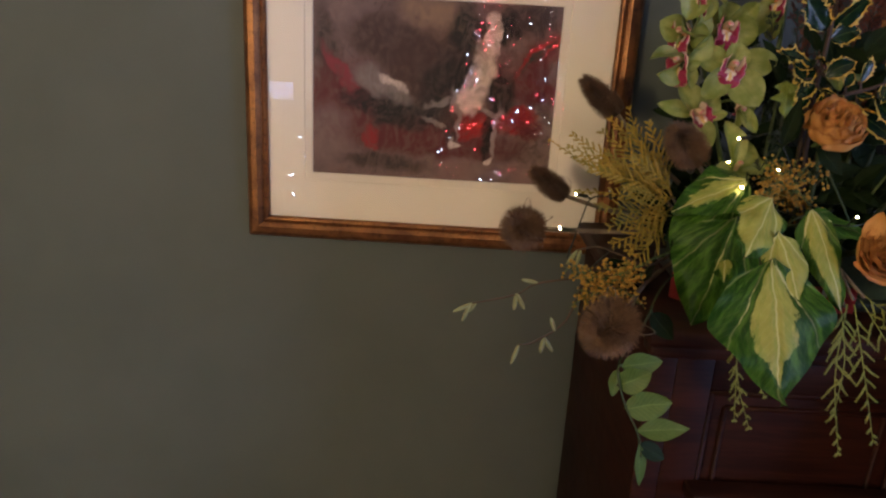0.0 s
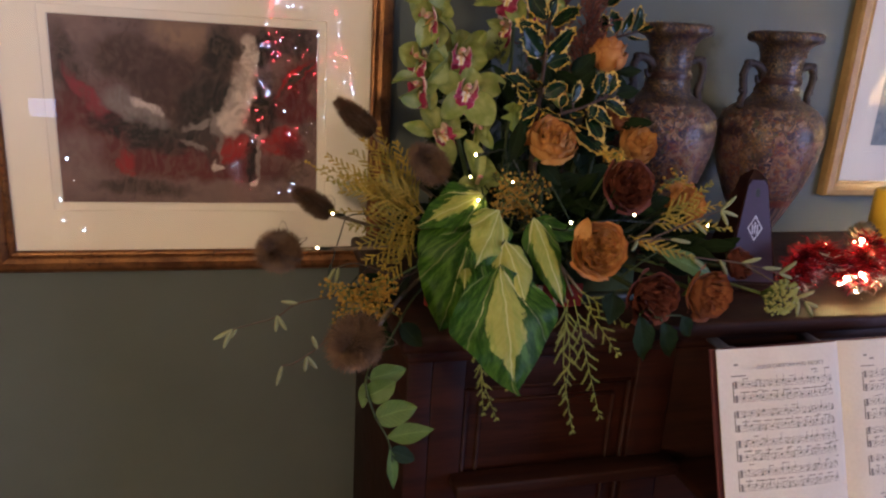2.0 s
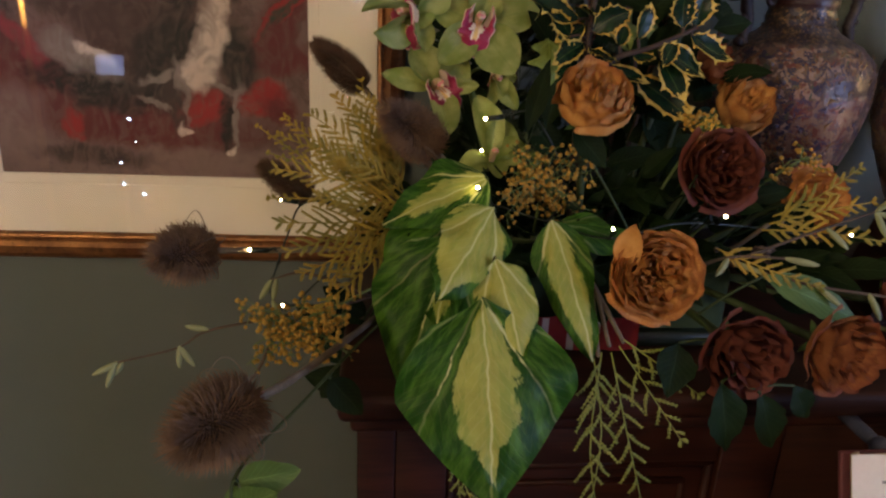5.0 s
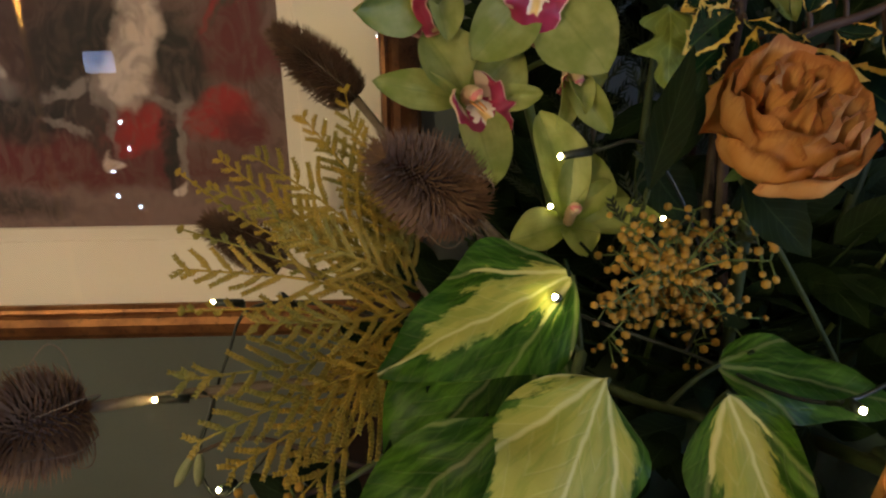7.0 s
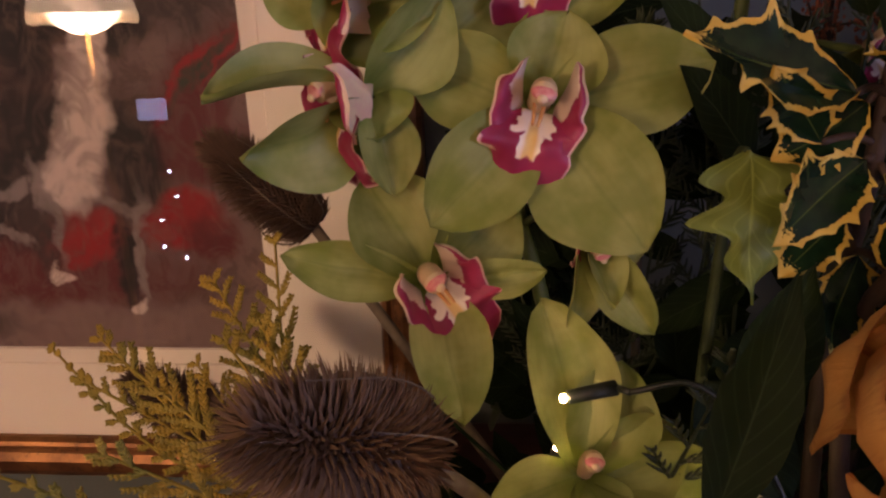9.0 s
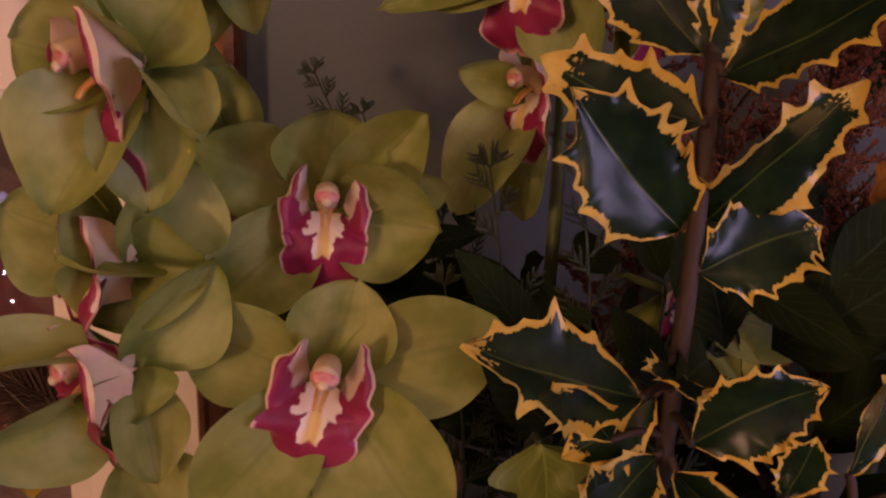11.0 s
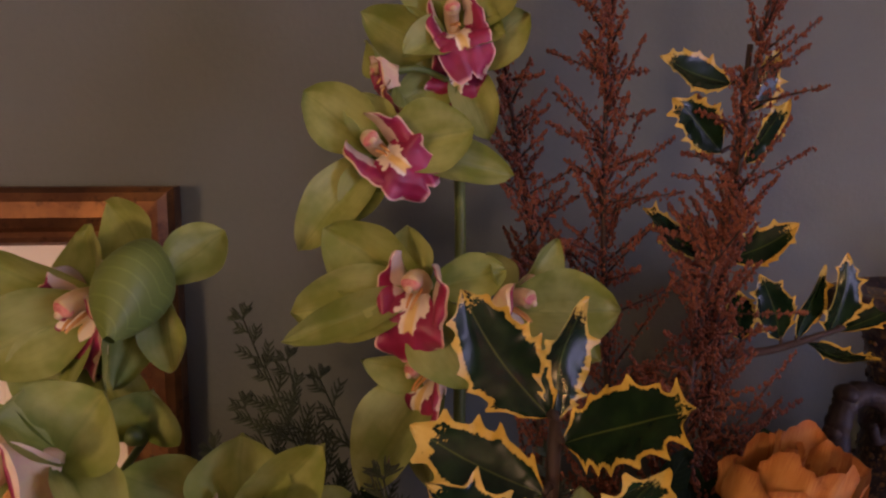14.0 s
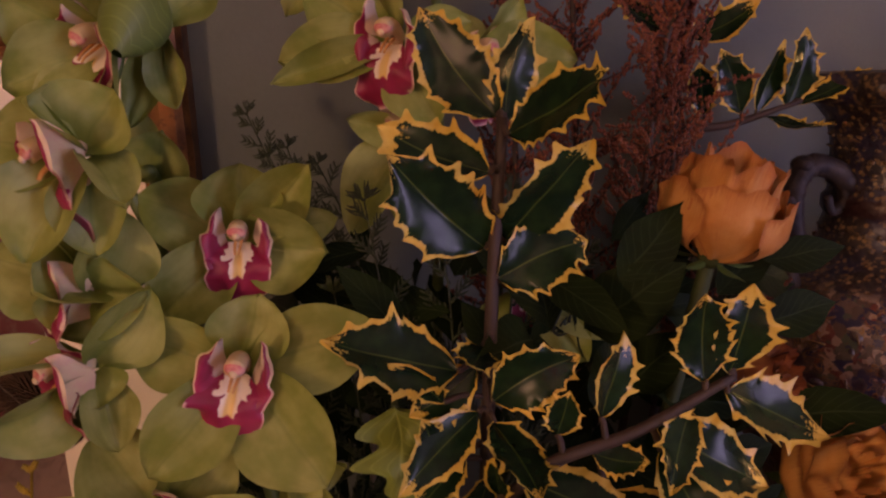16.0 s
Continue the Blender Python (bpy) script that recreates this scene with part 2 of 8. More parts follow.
def lip_mat():
    m, nt, b = mat("orchid_lip")
    u, au, v = uvs(nt)
    o = coords(nt)
    n = noi(nt, o, 160, 3, 0.6)
    nn = mth(nt, "MULTIPLY", mth(nt, "SUBTRACT", n, 0.5), 0.5)
    mid = step(nt, v, 0.499, 0.501)
    w = mth(nt, "MULTIPLY", mth(nt, "SUBTRACT", v, 0.5), 2.0)
    # front lobe: crimson, with a pale star at its throat
    ray = mth(nt, "SINE", mth(nt, "ADD", mth(nt, "MULTIPLY", mth(nt, "ARCTAN2", au, mth(nt, "ADD", w, 0.02)), 9.0), mth(nt, "MULTIPLY", n, 5.0)))
    star = mth(nt, "ADD", mth(nt, "ADD", mth(nt, "MULTIPLY", au, 0.78), mth(nt, "MULTIPLY", w, 1.10)), mth(nt, "ADD", mth(nt, "MULTIPLY", nn, 0.9), mth(nt, "MULTIPLY", ray, 0.09)))
    red = mixc(nt, step(nt, noi(nt, o, 60, 2), 0.35, 0.7), (0.25, 0.012, 0.050), (0.38, 0.030, 0.098))
    front = mixc(nt, step(nt, star, 0.66, 0.71), mixc(nt, mth(nt, "MULTIPLY", step(nt, w, 0.08, 0.30), mth(nt, "SUBTRACT", 1.0, step(nt, au, 0.08, 0.2))), (0.84, 0.76, 0.64), (0.76, 0.54, 0.20)), red)
    front = mixc(nt, step(nt, mth(nt, "MAXIMUM", mth(nt, "MULTIPLY", au, step(nt, w, 0.30, 0.45)), mth(nt, "SUBTRACT", w, 0.02)), 0.92, 0.985), front, (0.78, 0.47, 0.43))
    # side lobes: pale, blotched with crimson towards the edge
    sv = mth(nt, "MULTIPLY", v, 2.0)
    k = mth(nt, "ADD", mth(nt, "ADD", mth(nt, "MULTIPLY", u, 0.62), mth(nt, "MULTIPLY", nn, 1.5)), mth(nt, "MULTIPLY", mth(nt, "SUBTRACT", sv, 0.66), -0.95))
    side = mixc(nt, step(nt, k, 0.10, 0.17), (0.66, 0.52, 0.42), red)
    side = mixc(nt, step(nt, u, 0.86, 0.97), side, (0.76, 0.50, 0.45))
    c = mixc(nt, mid, side, front)
    put(nt, b.inputs["Base Color"], c)
    b.inputs["Roughness"].default_value = 0.45
    bump(nt, b, n, 0.2, 0.0008)
    sheer(nt, b, c, 0.15)
    return m


def petal_mat(name, c1, c2, edge, vein):
    """Rose petal: paler foot, darker rim, fine veins."""
    m, nt, b = mat(name)
    u, au, v = uvs(nt)
    o = coords(nt)
    n = noi(nt, o, 70, 3)
    c = mixc(nt, step(nt, n, 0.3, 0.7), c1, c2)
    blush = noi(nt, o, 34, 4, 0.65)
    c = mixc(nt, mth(nt, "MULTIPLY", step(nt, blush, 0.50, 0.72), 0.38), c, vein)
    ve = noi(nt, stretch(nt, coords(nt, "UV"), (26, 2.0, 1)), 1.6, 3, 0.6)
    torn = mth(nt, "MULTIPLY", mth(nt, "SUBTRACT", mth(nt, "ADD", ve, blush), 1.0), 0.35)
    rim = mth(nt, "MAXIMUM", step(nt, mth(nt, "ADD", v, torn), 0.82, 1.0), step(nt, mth(nt, "ADD", au, torn), 0.88, 1.02))
    c = mixc(nt, mth(nt, "MULTIPLY", rim, 0.62), c, edge)
    c = mixc(nt, mth(nt, "MULTIPLY", step(nt, ve, 0.5, 0.8), 0.45), c, vein)
    c = mixc(nt, mth(nt, "MULTIPLY", rand(nt), 0.25), c, edge)
    put(nt, b.inputs["Base Color"], c)
    b.inputs["Roughness"].default_value = 0.62
    b.inputs["Specular IOR Level"].default_value = 0.25
    bump(nt, b, mth(nt, "ADD", ve, mth(nt, "MULTIPLY", noi(nt, o, 500, 2), 0.4)), 0.25, 0.0008)
    sheer(nt, b, c, 0.16)
    return m


def ivy_mat(name, spread, tip=0.6, across=0.85, green=(0.013, 0.048, 0.004), pale=(0.285, 0.290, 0.064), mid=(0.066, 0.150, 0.016)):
    """Variegated leaf: cream-yellow in the middle, green round it, with pale veins."""
    m, nt, b = mat(name)
    u, au, v = uvs(nt)
    o = coords(nt)
    s = nd(nt, "SeparateXYZ")
    put(nt, s.inputs[0], o)
    warp = mth(nt, "MULTIPLY", mth(nt, "SUBTRACT", noi(nt, o, 45, 2), 0.5), 0.008)
    x, y = mth(nt, "ADD", s.outputs[0], warp), mth(nt, "ADD", s.outputs[1], 0.002)
    ang = mth(nt, "ARCTAN2", x, y)
    rad = mth(nt, "SQRT", mth(nt, "ADD", mth(nt, "MULTIPLY", x, x), mth(nt, "MULTIPLY", y, y)))
    turn = mth(nt, "ADD", mth(nt, "DIVIDE", ang, 0.50), 0.5)
    off = mth(nt, "ABSOLUTE", mth(nt, "SUBTRACT", mth(nt, "FRACT", turn), 0.5))
    gap = mth(nt, "MULTIPLY", mth(nt, "MULTIPLY", off, 0.50), rad)
    vein = mth(nt, "SUBTRACT", 1.0, step(nt, gap, 0.0002, 0.0013))
    # side veins leave each main vein slantwise
    slant = mth(nt, "FRACT", mth(nt, "DIVIDE", mth(nt, "SUBTRACT", rad, mth(nt, "MULTIPLY", gap, 1.3)), 0.0085))
    fine = mth(nt, "SUBTRACT", 1.0, step(nt, mth(nt, "ABSOLUTE", mth(nt, "SUBTRACT", slant, 0.5)), 0.02, 0.10))
    cf = nd(nt, "CombineXYZ")
    put(nt, cf.inputs[0], mth(nt, "MULTIPLY", ang, 3.6))
    put(nt, cf.inputs[1], mth(nt, "MULTIPLY", rad, 11.0))
    put(nt, cf.inputs[2], mth(nt, "MULTIPLY", rand(nt), 40.0))
    fingers = noi(nt, cf.outputs[0], 1.7, 5, 0.66)
    cs = nd(nt, "CombineXYZ")
    put(nt, cs.inputs[0], mth(nt, "MULTIPLY", u, 0.8))
    put(nt, cs.inputs[1], mth(nt, "MULTIPLY", v, 0.7))
    put(nt, cs.inputs[2], mth(nt, "MULTIPLY", rand(nt), 60.0))
    side = noi(nt, cs.outputs[0], 1.1, 2)
    d = mth(nt, "ADD", mth(nt, "MULTIPLY", au, across), mth(nt, "MULTIPLY", mth(nt, "SUBTRACT", fingers, 0.5), 1.05))
    d = mth(nt, "ADD", d, mth(nt, "MULTIPLY", mth(nt, "SUBTRACT", side, 0.5), 1.1))
    d = mth(nt, "ADD", d, mth(nt, "MULTIPLY", step(nt, v, 0.55, 1.0), tip))
    d = mth(nt, "ADD", d, mth(nt, "MULTIPLY", mth(nt, "SUBTRACT", noi(nt, o, 110, 4, 0.6), 0.5), 0.45))
    d = mth(nt, "SUBTRACT", d, mth(nt, "MULTIPLY", vein, 0.14))
    n = noi(nt, o, 60, 3)
    streak = noi(nt, cf.outputs[0], 2.6, 4, 0.62)
    g = mixc(nt, step(nt, streak, 0.40, 0.72), green, mid)
    p = mixc(nt, step(nt, n, 0.3, 0.7), pale, tuple(x_ * 1.2 for x_ in pale))
    p = mixc(nt, mth(nt, "MULTIPLY", step(nt, streak, 0.47, 0.60), 0.6), p, (0.19, 0.25, 0.045))
    p = mixc(nt, mth(nt, "MULTIPLY", step(nt, noi(nt, o, 30, 3), 0.55, 0.75), 0.35), p, (0.40, 0.38, 0.12))
    zone = step(nt, d, spread - 0.03, spread + 0.07)
    between = mth(nt, "MULTIPLY", step(nt, d, spread - 0.16, spread), step(nt, noi(nt, o, 38, 3), 0.42, 0.62))
    p = mixc(nt, mth(nt, "MULTIPLY", between, 0.75), p, (0.135, 0.20, 0.040))
    c = mixc(nt, zone, p, g)
    c = mixc(nt, mth(nt, "MULTIPLY", mth(nt, "MAXIMUM", vein, mth(nt, "MULTIPLY", fine, 0.15)), mth(nt, "SUBTRACT", 0.95, mth(nt, "MULTIPLY", zone, 0.70))), c, mixc(nt, 0.35, (0.58, 0.56, 0.27), c))
    put(nt, b.inputs["Base Color"], c)
    put(nt, b.inputs["Roughness"], mth(nt, "ADD", 0.32, mth(nt, "MULTIPLY", n, 0.2)))
    b.inputs["Specular IOR Level"].default_value = 0.13
    quilt = mth(nt, "ADD", mth(nt, "MULTIPLY", step(nt, gap, 0.0, 0.006), 1.0), mth(nt, "MULTIPLY", fine, -0.12))
    bump(nt, b, mth(nt, "ADD", quilt, mth(nt, "MULTIPLY", noi(nt, o, 150, 3), 0.5)), 0.45, 0.0018)
    sheer(nt, b, c, 0.14)
    return m


def holly_mat(name):
    """Near-black glossy green with a broken yellow margin."""
    m, nt, b = mat(name)
    u, au, v = uvs(nt)
    o = coords(nt)
    uv = coords(nt, "UV")
    off = nd(nt, "VectorMath")
    off.operation = "ADD"
    put(nt, off.inputs[0], uv)
    cmb = nd(nt, "CombineXYZ")
    put(nt, cmb.inputs[0], mth(nt, "MULTIPLY", rand(nt), 31.0))
    nt.links.new(cmb.outputs[0], off.inputs[1])
    comb = noi(nt, stretch(nt, off.outputs[0], (5, 30, 1)), 1.3, 3, 0.6)
    rag = mth(nt, "ADD", mth(nt, "MULTIPLY", noi(nt, stretch(nt, off.outputs[0], (3.5, 5, 1)), 1.3, 2), 0.55), mth(nt, "MULTIPLY", comb, 0.45))
    edge = mth(nt, "MAXIMUM", au, mth(nt, "ADD", 0.15, mth(nt, "MULTIPLY", v, 0.78)))
    edge = mth(nt, "ADD", edge, mth(nt, "MULTIPLY", mth(nt, "SUBTRACT", rag, 0.5), 0.52))
    edge = mth(nt, "ADD", edge, mth(nt, "MULTIPLY", mth(nt, "SUBTRACT", rand(nt), 0.5), 0.12))
    n = noi(nt, o, 90, 3)
    dark = mixc(nt, step(nt, n, 0.35, 0.7), (0.004, 0.013, 0.006), (0.009, 0.026, 0.009))
    rib = step(nt, mth(nt, "SUBTRACT", 0.05, au), 0.0, 0.05)
    dark = mixc(nt, mth(nt, "MULTIPLY", rib, 0.5), dark, (0.09, 0.13, 0.03))
    pale = mixc(nt, step(nt, n, 0.3, 0.7), (0.46, 0.29, 0.05), (0.56, 0.40, 0.10))
    c = mixc(nt, step(nt, edge, 0.815, 0.835), dark, pale)
    put(nt, b.inputs["Base Color"], c)
    b.inputs["Roughness"].default_value = 0.26
    b.inputs["Specular IOR Level"].default_value = 0.20
    bump(nt, b, mth(nt, "ADD", mth(nt, "MULTIPLY", rib, -0.7), noi(nt, o, 40, 2)), 0.15, 0.001)
    return m


def greens(name, c1, c2, rough=0.4, through=0.12, spec=0.4):
    m, nt, b = mat(name)
    u, au, v = uvs(nt)
    o = coords(nt)
    n = noi(nt, o, 45, 4)
    c = mixc(nt, step(nt, n, 0.3, 0.7), c1, c2)
    rib = step(nt, mth(nt, "SUBTRACT", 0.06, au), 0.0, 0.06)
    side = step(nt, mth(nt, "SINE", mth(nt, "MULTIPLY", mth(nt, "SUBTRACT", v, mth(nt, "MULTIPLY", au, 0.3)), 55.0)), 0.75, 1.0)
    c = mixc(nt, mth(nt, "MULTIPLY", mth(nt, "MAXIMUM", rib, mth(nt, "MULTIPLY", side, 0.4)), 0.45), c, tuple(min(1, x * 2.2 + 0.02) for x in c2))
    c = mixc(nt, mth(nt, "MULTIPLY", rand(nt), 0.35), c, tuple(x * 0.5 for x in c1))
    put(nt, b.inputs["Base Color"], c)
    put(nt, b.inputs["Roughness"], mth(nt, "ADD", rough - 0.1, mth(nt, "MULTIPLY", n, 0.2)))
    b.inputs["Specular IOR Level"].default_value = spec
    bump(nt, b, mth(nt, "ADD", mth(nt, "MULTIPLY", rib, -1.0), noi(nt, o, 200, 2)), 0.25, 0.0008)
    sheer(nt, b, c, through)
    return m


def wood_mat(name, c1, c2, rough=0.3, coat=0.3, grain=(60, 2.2, 2.2), spec=0.3):
    m, nt, b = mat(name)
    o = coords(nt)
    g = noi(nt, stretch(nt, o, grain), 1.6, 5, 0.6, 0.6)
    f = noi(nt, stretch(nt, o, tuple(5 * s for s in grain)), 2.0, 3)
    c = mixc(nt, step(nt, mth(nt, "ADD", mth(nt, "MULTIPLY", g, 0.7), mth(nt, "MULTIPLY", f, 0.3)), 0.36, 0.64), c1, c2)
    c = mixc(nt, mth(nt, "MULTIPLY", step(nt, noi(nt, o, 6, 3), 0.5, 0.75), 0.35), c, tuple(x * 0.5 for x in c1))
    put(nt, b.inputs["Base Color"], c)
    put(nt, b.inputs["Roughness"], mth(nt, "ADD", rough, mth(nt, "MULTIPLY", noi(nt, o, 35, 4), 0.15)))
    b.inputs["Coat Weight"].default_value = coat
    b.inputs["Coat Roughness"].default_value = 0.2
    b.inputs["Specular IOR Level"].default_value = spec
    bump(nt, b, f, 0.12, 0.0006)
    return m


ORCHID = orchid_mat("orchid_tepal", (0.200, 0.250, 0.052), (0.365, 0.395, 0.130), (0.108, 0.164, 0.026))
LIP = lip_mat()
COLUMN = plain("orchid_column", (0.48, 0.38, 0.20), (0.54, 0.34, 0.22), 140, 0.45, fine=400)
ANTHER = plain("orchid_anther", (0.50, 0.12, 0.13), (0.62, 0.30, 0.25), 260, 0.4, fine=700)
LIP_BACK = plain("orchid_lip_outside", (0.60, 0.49, 0.29), (0.60, 0.37, 0.28), 120, 0.5, fine=400)
CALLUS = plain("orchid_callus", (0.62, 0.26, 0.08), (0.66, 0.38, 0.14), 200, 0.45, fine=600)
STEM_GREEN = plain("green_stem", (0.065, 0.10, 0.020), (0.10, 0.14, 0.035), 60, 0.5, fine=300)
STEM_DARK = plain("dark_stem", (0.022, 0.036, 0.012), (0.040, 0.055, 0.018), 60, 0.6, fine=300, spec=0.25)
STEM_BROWN = plain("brown_stem", (0.022, 0.011, 0.007), (0.042, 0.022, 0.014), 60, 0.7, fine=350, bstr=0.5)
TWIG = plain("grey_twig", (0.10, 0.075, 0.05), (0.17, 0.13, 0.09), 60, 0.8, fine=350, bstr=0.5)
TWIG_DARK = plain("brown_twig", (0.050, 0.032, 0.020), (0.085, 0.058, 0.038), 60, 0.8, fine=350, bstr=0.5)
ROSE_TAN = petal_mat("tan_rose_petal", (0.54, 0.255, 0.068), (0.70, 0.39, 0.135), (0.30, 0.085, 0.024), (0.36, 0.13, 0.034))
ROSE_ORANGE = petal_mat("orange_rose_petal", (0.50, 0.205, 0.055), (0.66, 0.345, 0.120), (0.30, 0.075, 0.024), (0.40, 0.115, 0.032))
ROSE_RUST = petal_mat("rust_rose_petal", (0.25, 0.088, 0.034), (0.37, 0.150, 0.060), (0.14, 0.028, 0.014), (0.16, 0.04, 0.016))
ROSE_DARK = petal_mat("dark_rose_petal", (0.085, 0.023, 0.015), (0.145, 0.043, 0.028), (0.13, 0.034, 0.018), (0.05, 0.010, 0.006))
IVY_PALE = ivy_mat("ivy_mostly_yellow", 0.80, 0.55)
IVY_HALF = ivy_mat("ivy_yellow_centre", 0.40, 0.12)
IVY_BAND = ivy_mat("ivy_yellow_band", 0.48, 0.75, 1.6)
IVY_GREEN = ivy_mat("ivy_mostly_green", -0.25, 0.3)
HOLLY = holly_mat("variegated_holly")
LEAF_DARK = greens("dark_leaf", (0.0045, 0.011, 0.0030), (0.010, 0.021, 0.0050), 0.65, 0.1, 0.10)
LEAF_BLUE = greens("blue_green_leaf", (0.007, 0.017, 0.006), (0.013, 0.027, 0.009), 0.6, 0.1, 0.12)
LEAF_SAGE = greens("sage_leaf", (0.075, 0.14, 0.040), (0.12, 0.20, 0.065), 0.5, 0.2)
LEAF_BRIGHT = greens("bright_leaf", (0.16, 0.215, 0.038), (0.24, 0.30, 0.065), 0.5, 0.25, 0.3)
LEAF_MID = greens("mid_green_leaf", (0.060, 0.112, 0.024), (0.090, 0.150, 0.036), 0.5, 0.2, 0.3)
LEAF_BUD = greens("bud_green", (0.10, 0.16, 0.035), (0.15, 0.21, 0.055), 0.5, 0.05)
GOLDEN = plain("golden_conifer", (0.42, 0.270, 0.030), (0.145, 0.150, 0.022), 22, 0.6, fine=120)
THUJA = plain("green_conifer", (0.14, 0.175, 0.028), (0.22, 0.235, 0.042), 40, 0.6, fine=250)
FERN = plain("dark_fern", (0.010, 0.020, 0.006), (0.020, 0.034, 0.009), 40, 0.6, fine=250)
MIMOSA = plain("mimosa_ball", (0.38, 0.20, 0.024), (0.30, 0.19, 0.03), 120, 0.8, fine=900, bstr=0.6)
TEASEL = plain("teasel_spine", (0.100, 0.054, 0.029), (0.205, 0.122, 0.066), 60, 0.8, fine=400)
TEASEL_DARK = plain("dark_teasel_spine", (0.075, 0.042, 0.026), (0.14, 0.082, 0.05), 60, 0.8, fine=400)
TEASEL_CORE = plain("teasel_core", (0.045, 0.026, 0.018), (0.075, 0.045, 0.03), 60, 0.9, fine=400)
AMARANTH = plain("amaranth_floret", (0.125, 0.034, 0.019), (0.205, 0.064, 0.034), 50, 0.85, fine=300)
CATKIN = plain("grey_catkin", (0.18, 0.20, 0.09), (0.26, 0.27, 0.14), 60, 0.8, fine=700, bstr=0.6)
SEDUM = plain("sedum_bud", (0.26, 0.25, 0.06), (0.20, 0.24, 0.07), 60, 0.7, fine=400)
FOAM = plain("floral_foam", (0.018, 0.035, 0.015), (0.03, 0.05, 0.02), 40, 0.95, fine=250, bstr=0.6)
WIRE = plain("dark_green_wire", (0.006, 0.012, 0.008), (0.012, 0.018, 0.012), 60, 0.4, fine=300)
LED = glow("warm_led", (1.0, 0.77, 0.38), 200)
LED_DIM = plain("unlit_led", (0.55, 0.55, 0.48), (0.65, 0.65, 0.58), 60, 0.15, fine=400)
WALL_PAINT = plain("green_grey_wall_paint", (0.071, 0.085, 0.073), (0.084, 0.098, 0.085), 5, 0.62, fine=260, bstr=0.18, bdist=0.0015)
CEILING_PAINT = plain("white_ceiling_paint", (0.52, 0.49, 0.44), (0.58, 0.55, 0.50), 3, 0.8, fine=180)
CARPET = plain("brown_carpet", (0.052, 0.038, 0.03), (0.078, 0.058, 0.043), 9, 0.95, fine=420, bstr=0.7, bdist=0.004)
WOOD_WHITE = plain("white_gloss_paint", (0.66, 0.63, 0.57), (0.72, 0.69, 0.62), 6, 0.35, fine=200)

# ---- the room ----
WALL_Y = 1.25


def slab(name, lo, hi, m, label, cat):
    return tagged(part(name, box(bmesh.new(), lo, hi), m, None, smooth=False), label, cat, kind="structure")


slab("floor", (-2.9, -3.3, -0.1), (2.9, 1.45, 0.0), CARPET, "brown carpeted floor of the sitting room", "floor")
slab("ceiling", (-2.9, -3.3, 2.45), (2.9, 1.45, 2.55), CEILING_PAINT, "plain white painted ceiling", "ceiling")
slab("wall_north", (-2.8, WALL_Y, 0.0), (2.8, WALL_Y + 0.15, 2.45), WALL_PAINT, "green-grey painted wall behind the piano", "wall")
slab("wall_west", (-2.9, -3.2, 0.0), (-2.75, WALL_Y, 2.45), WALL_PAINT, "green-grey painted side wall", "wall")
slab("wall_south", (-2.75, -3.3, 0.0), (2.75, -3.15, 2.45), WALL_PAINT, "green-grey painted wall across the room", "wall")

# east wall with a window opening
bm = bmesh.new()
box(bm, (2.75, -3.15, 0.0), (2.9, -1.45, 2.45))
box(bm, (2.75, -0.45, 0.0), (2.9, WALL_Y, 2.45))
box(bm, (2.75, -1.45, 0.0), (2.9, -0.45, 0.9))
box(bm, (2.75, -1.45, 2.15), (2.9, -0.45, 2.45))
tagged(part("wall_east", bm, WALL_PAINT, None, smooth=False), "green-grey painted wall with a window", "wall", kind="structure")
win = thing("window_1", "white sash window with dusk light outside", "window", (2.82, -0.95, 0.9), kind="structure")
bm = bmesh.new()
for lo, hi in (((-0.03, -0.50, 0), (0.03, -0.44, 1.25)), ((-0.03, 0.44, 0), (0.03, 0.50, 1.25)), ((-0.03, -0.44, 0), (0.03, 0.44, 0.06)), ((-0.03, -0.44, 1.19), (0.03, 0.44, 1.25)), ((-0.03, -0.44, 0.6), (0.03, 0.44, 0.65))):
    box(bm, lo, hi, 0.004)
part("window_frame", bm, WOOD_WHITE, win)
GLASS, nt, b = mat("window_glass")
b.inputs["Transmission Weight"].default_value, b.inputs["Roughness"].default_value = 1.0, 0.02
for z0, z1 in ((0.06, 0.6), (0.65, 1.19)):
    g = part("pane", box(bmesh.new(), (-0.003, -0.44, z0), (0.003, 0.44, z1)), GLASS, win)
    g.visible_shadow = False
dusk = glow("dusk_sky", (0.30, 0.38, 0.75), 0.9)
tagged(part("backdrop", box(bmesh.new(), (3.6, -2.6, -0.3), (3.62, 1.8, 3.4)), dusk, None), "blue dusk sky beyond the window", "sky", kind="structure")

# ---- framed pictures ----
m_gilt, nt, b = mat("bronze_gilt_frame")
o = coords(nt)
st_ = noi(nt, stretch(nt, o, (8, 8, 8)), 3.0, 4, 0.6)
fl_ = noi(nt, o, 130, 4, 0.7)
base = mixc(nt, step(nt, st_, 0.35, 0.68), (0.26, 0.115, 0.042), (0.11, 0.045, 0.020))
base = mixc(nt, mth(nt, "MULTIPLY", step(nt, fl_, 0.52, 0.70), 0.8), base, (0.06, 0.026, 0.014))
put(nt, b.inputs["Base Color"], base)
put(nt, b.inputs["Roughness"], mth(nt, "ADD", 0.30, mth(nt, "MULTIPLY", fl_, 0.25)))
b.inputs["Metallic"].default_value = 0.75
bump(nt, b, fl_, 0.25, 0.001)
GILT = m_gilt
OAK = wood_mat("pale_gilt_wood", (0.36, 0.22, 0.09), (0.46, 0.30, 0.13), 0.35, 0.2, (14, 14, 14))
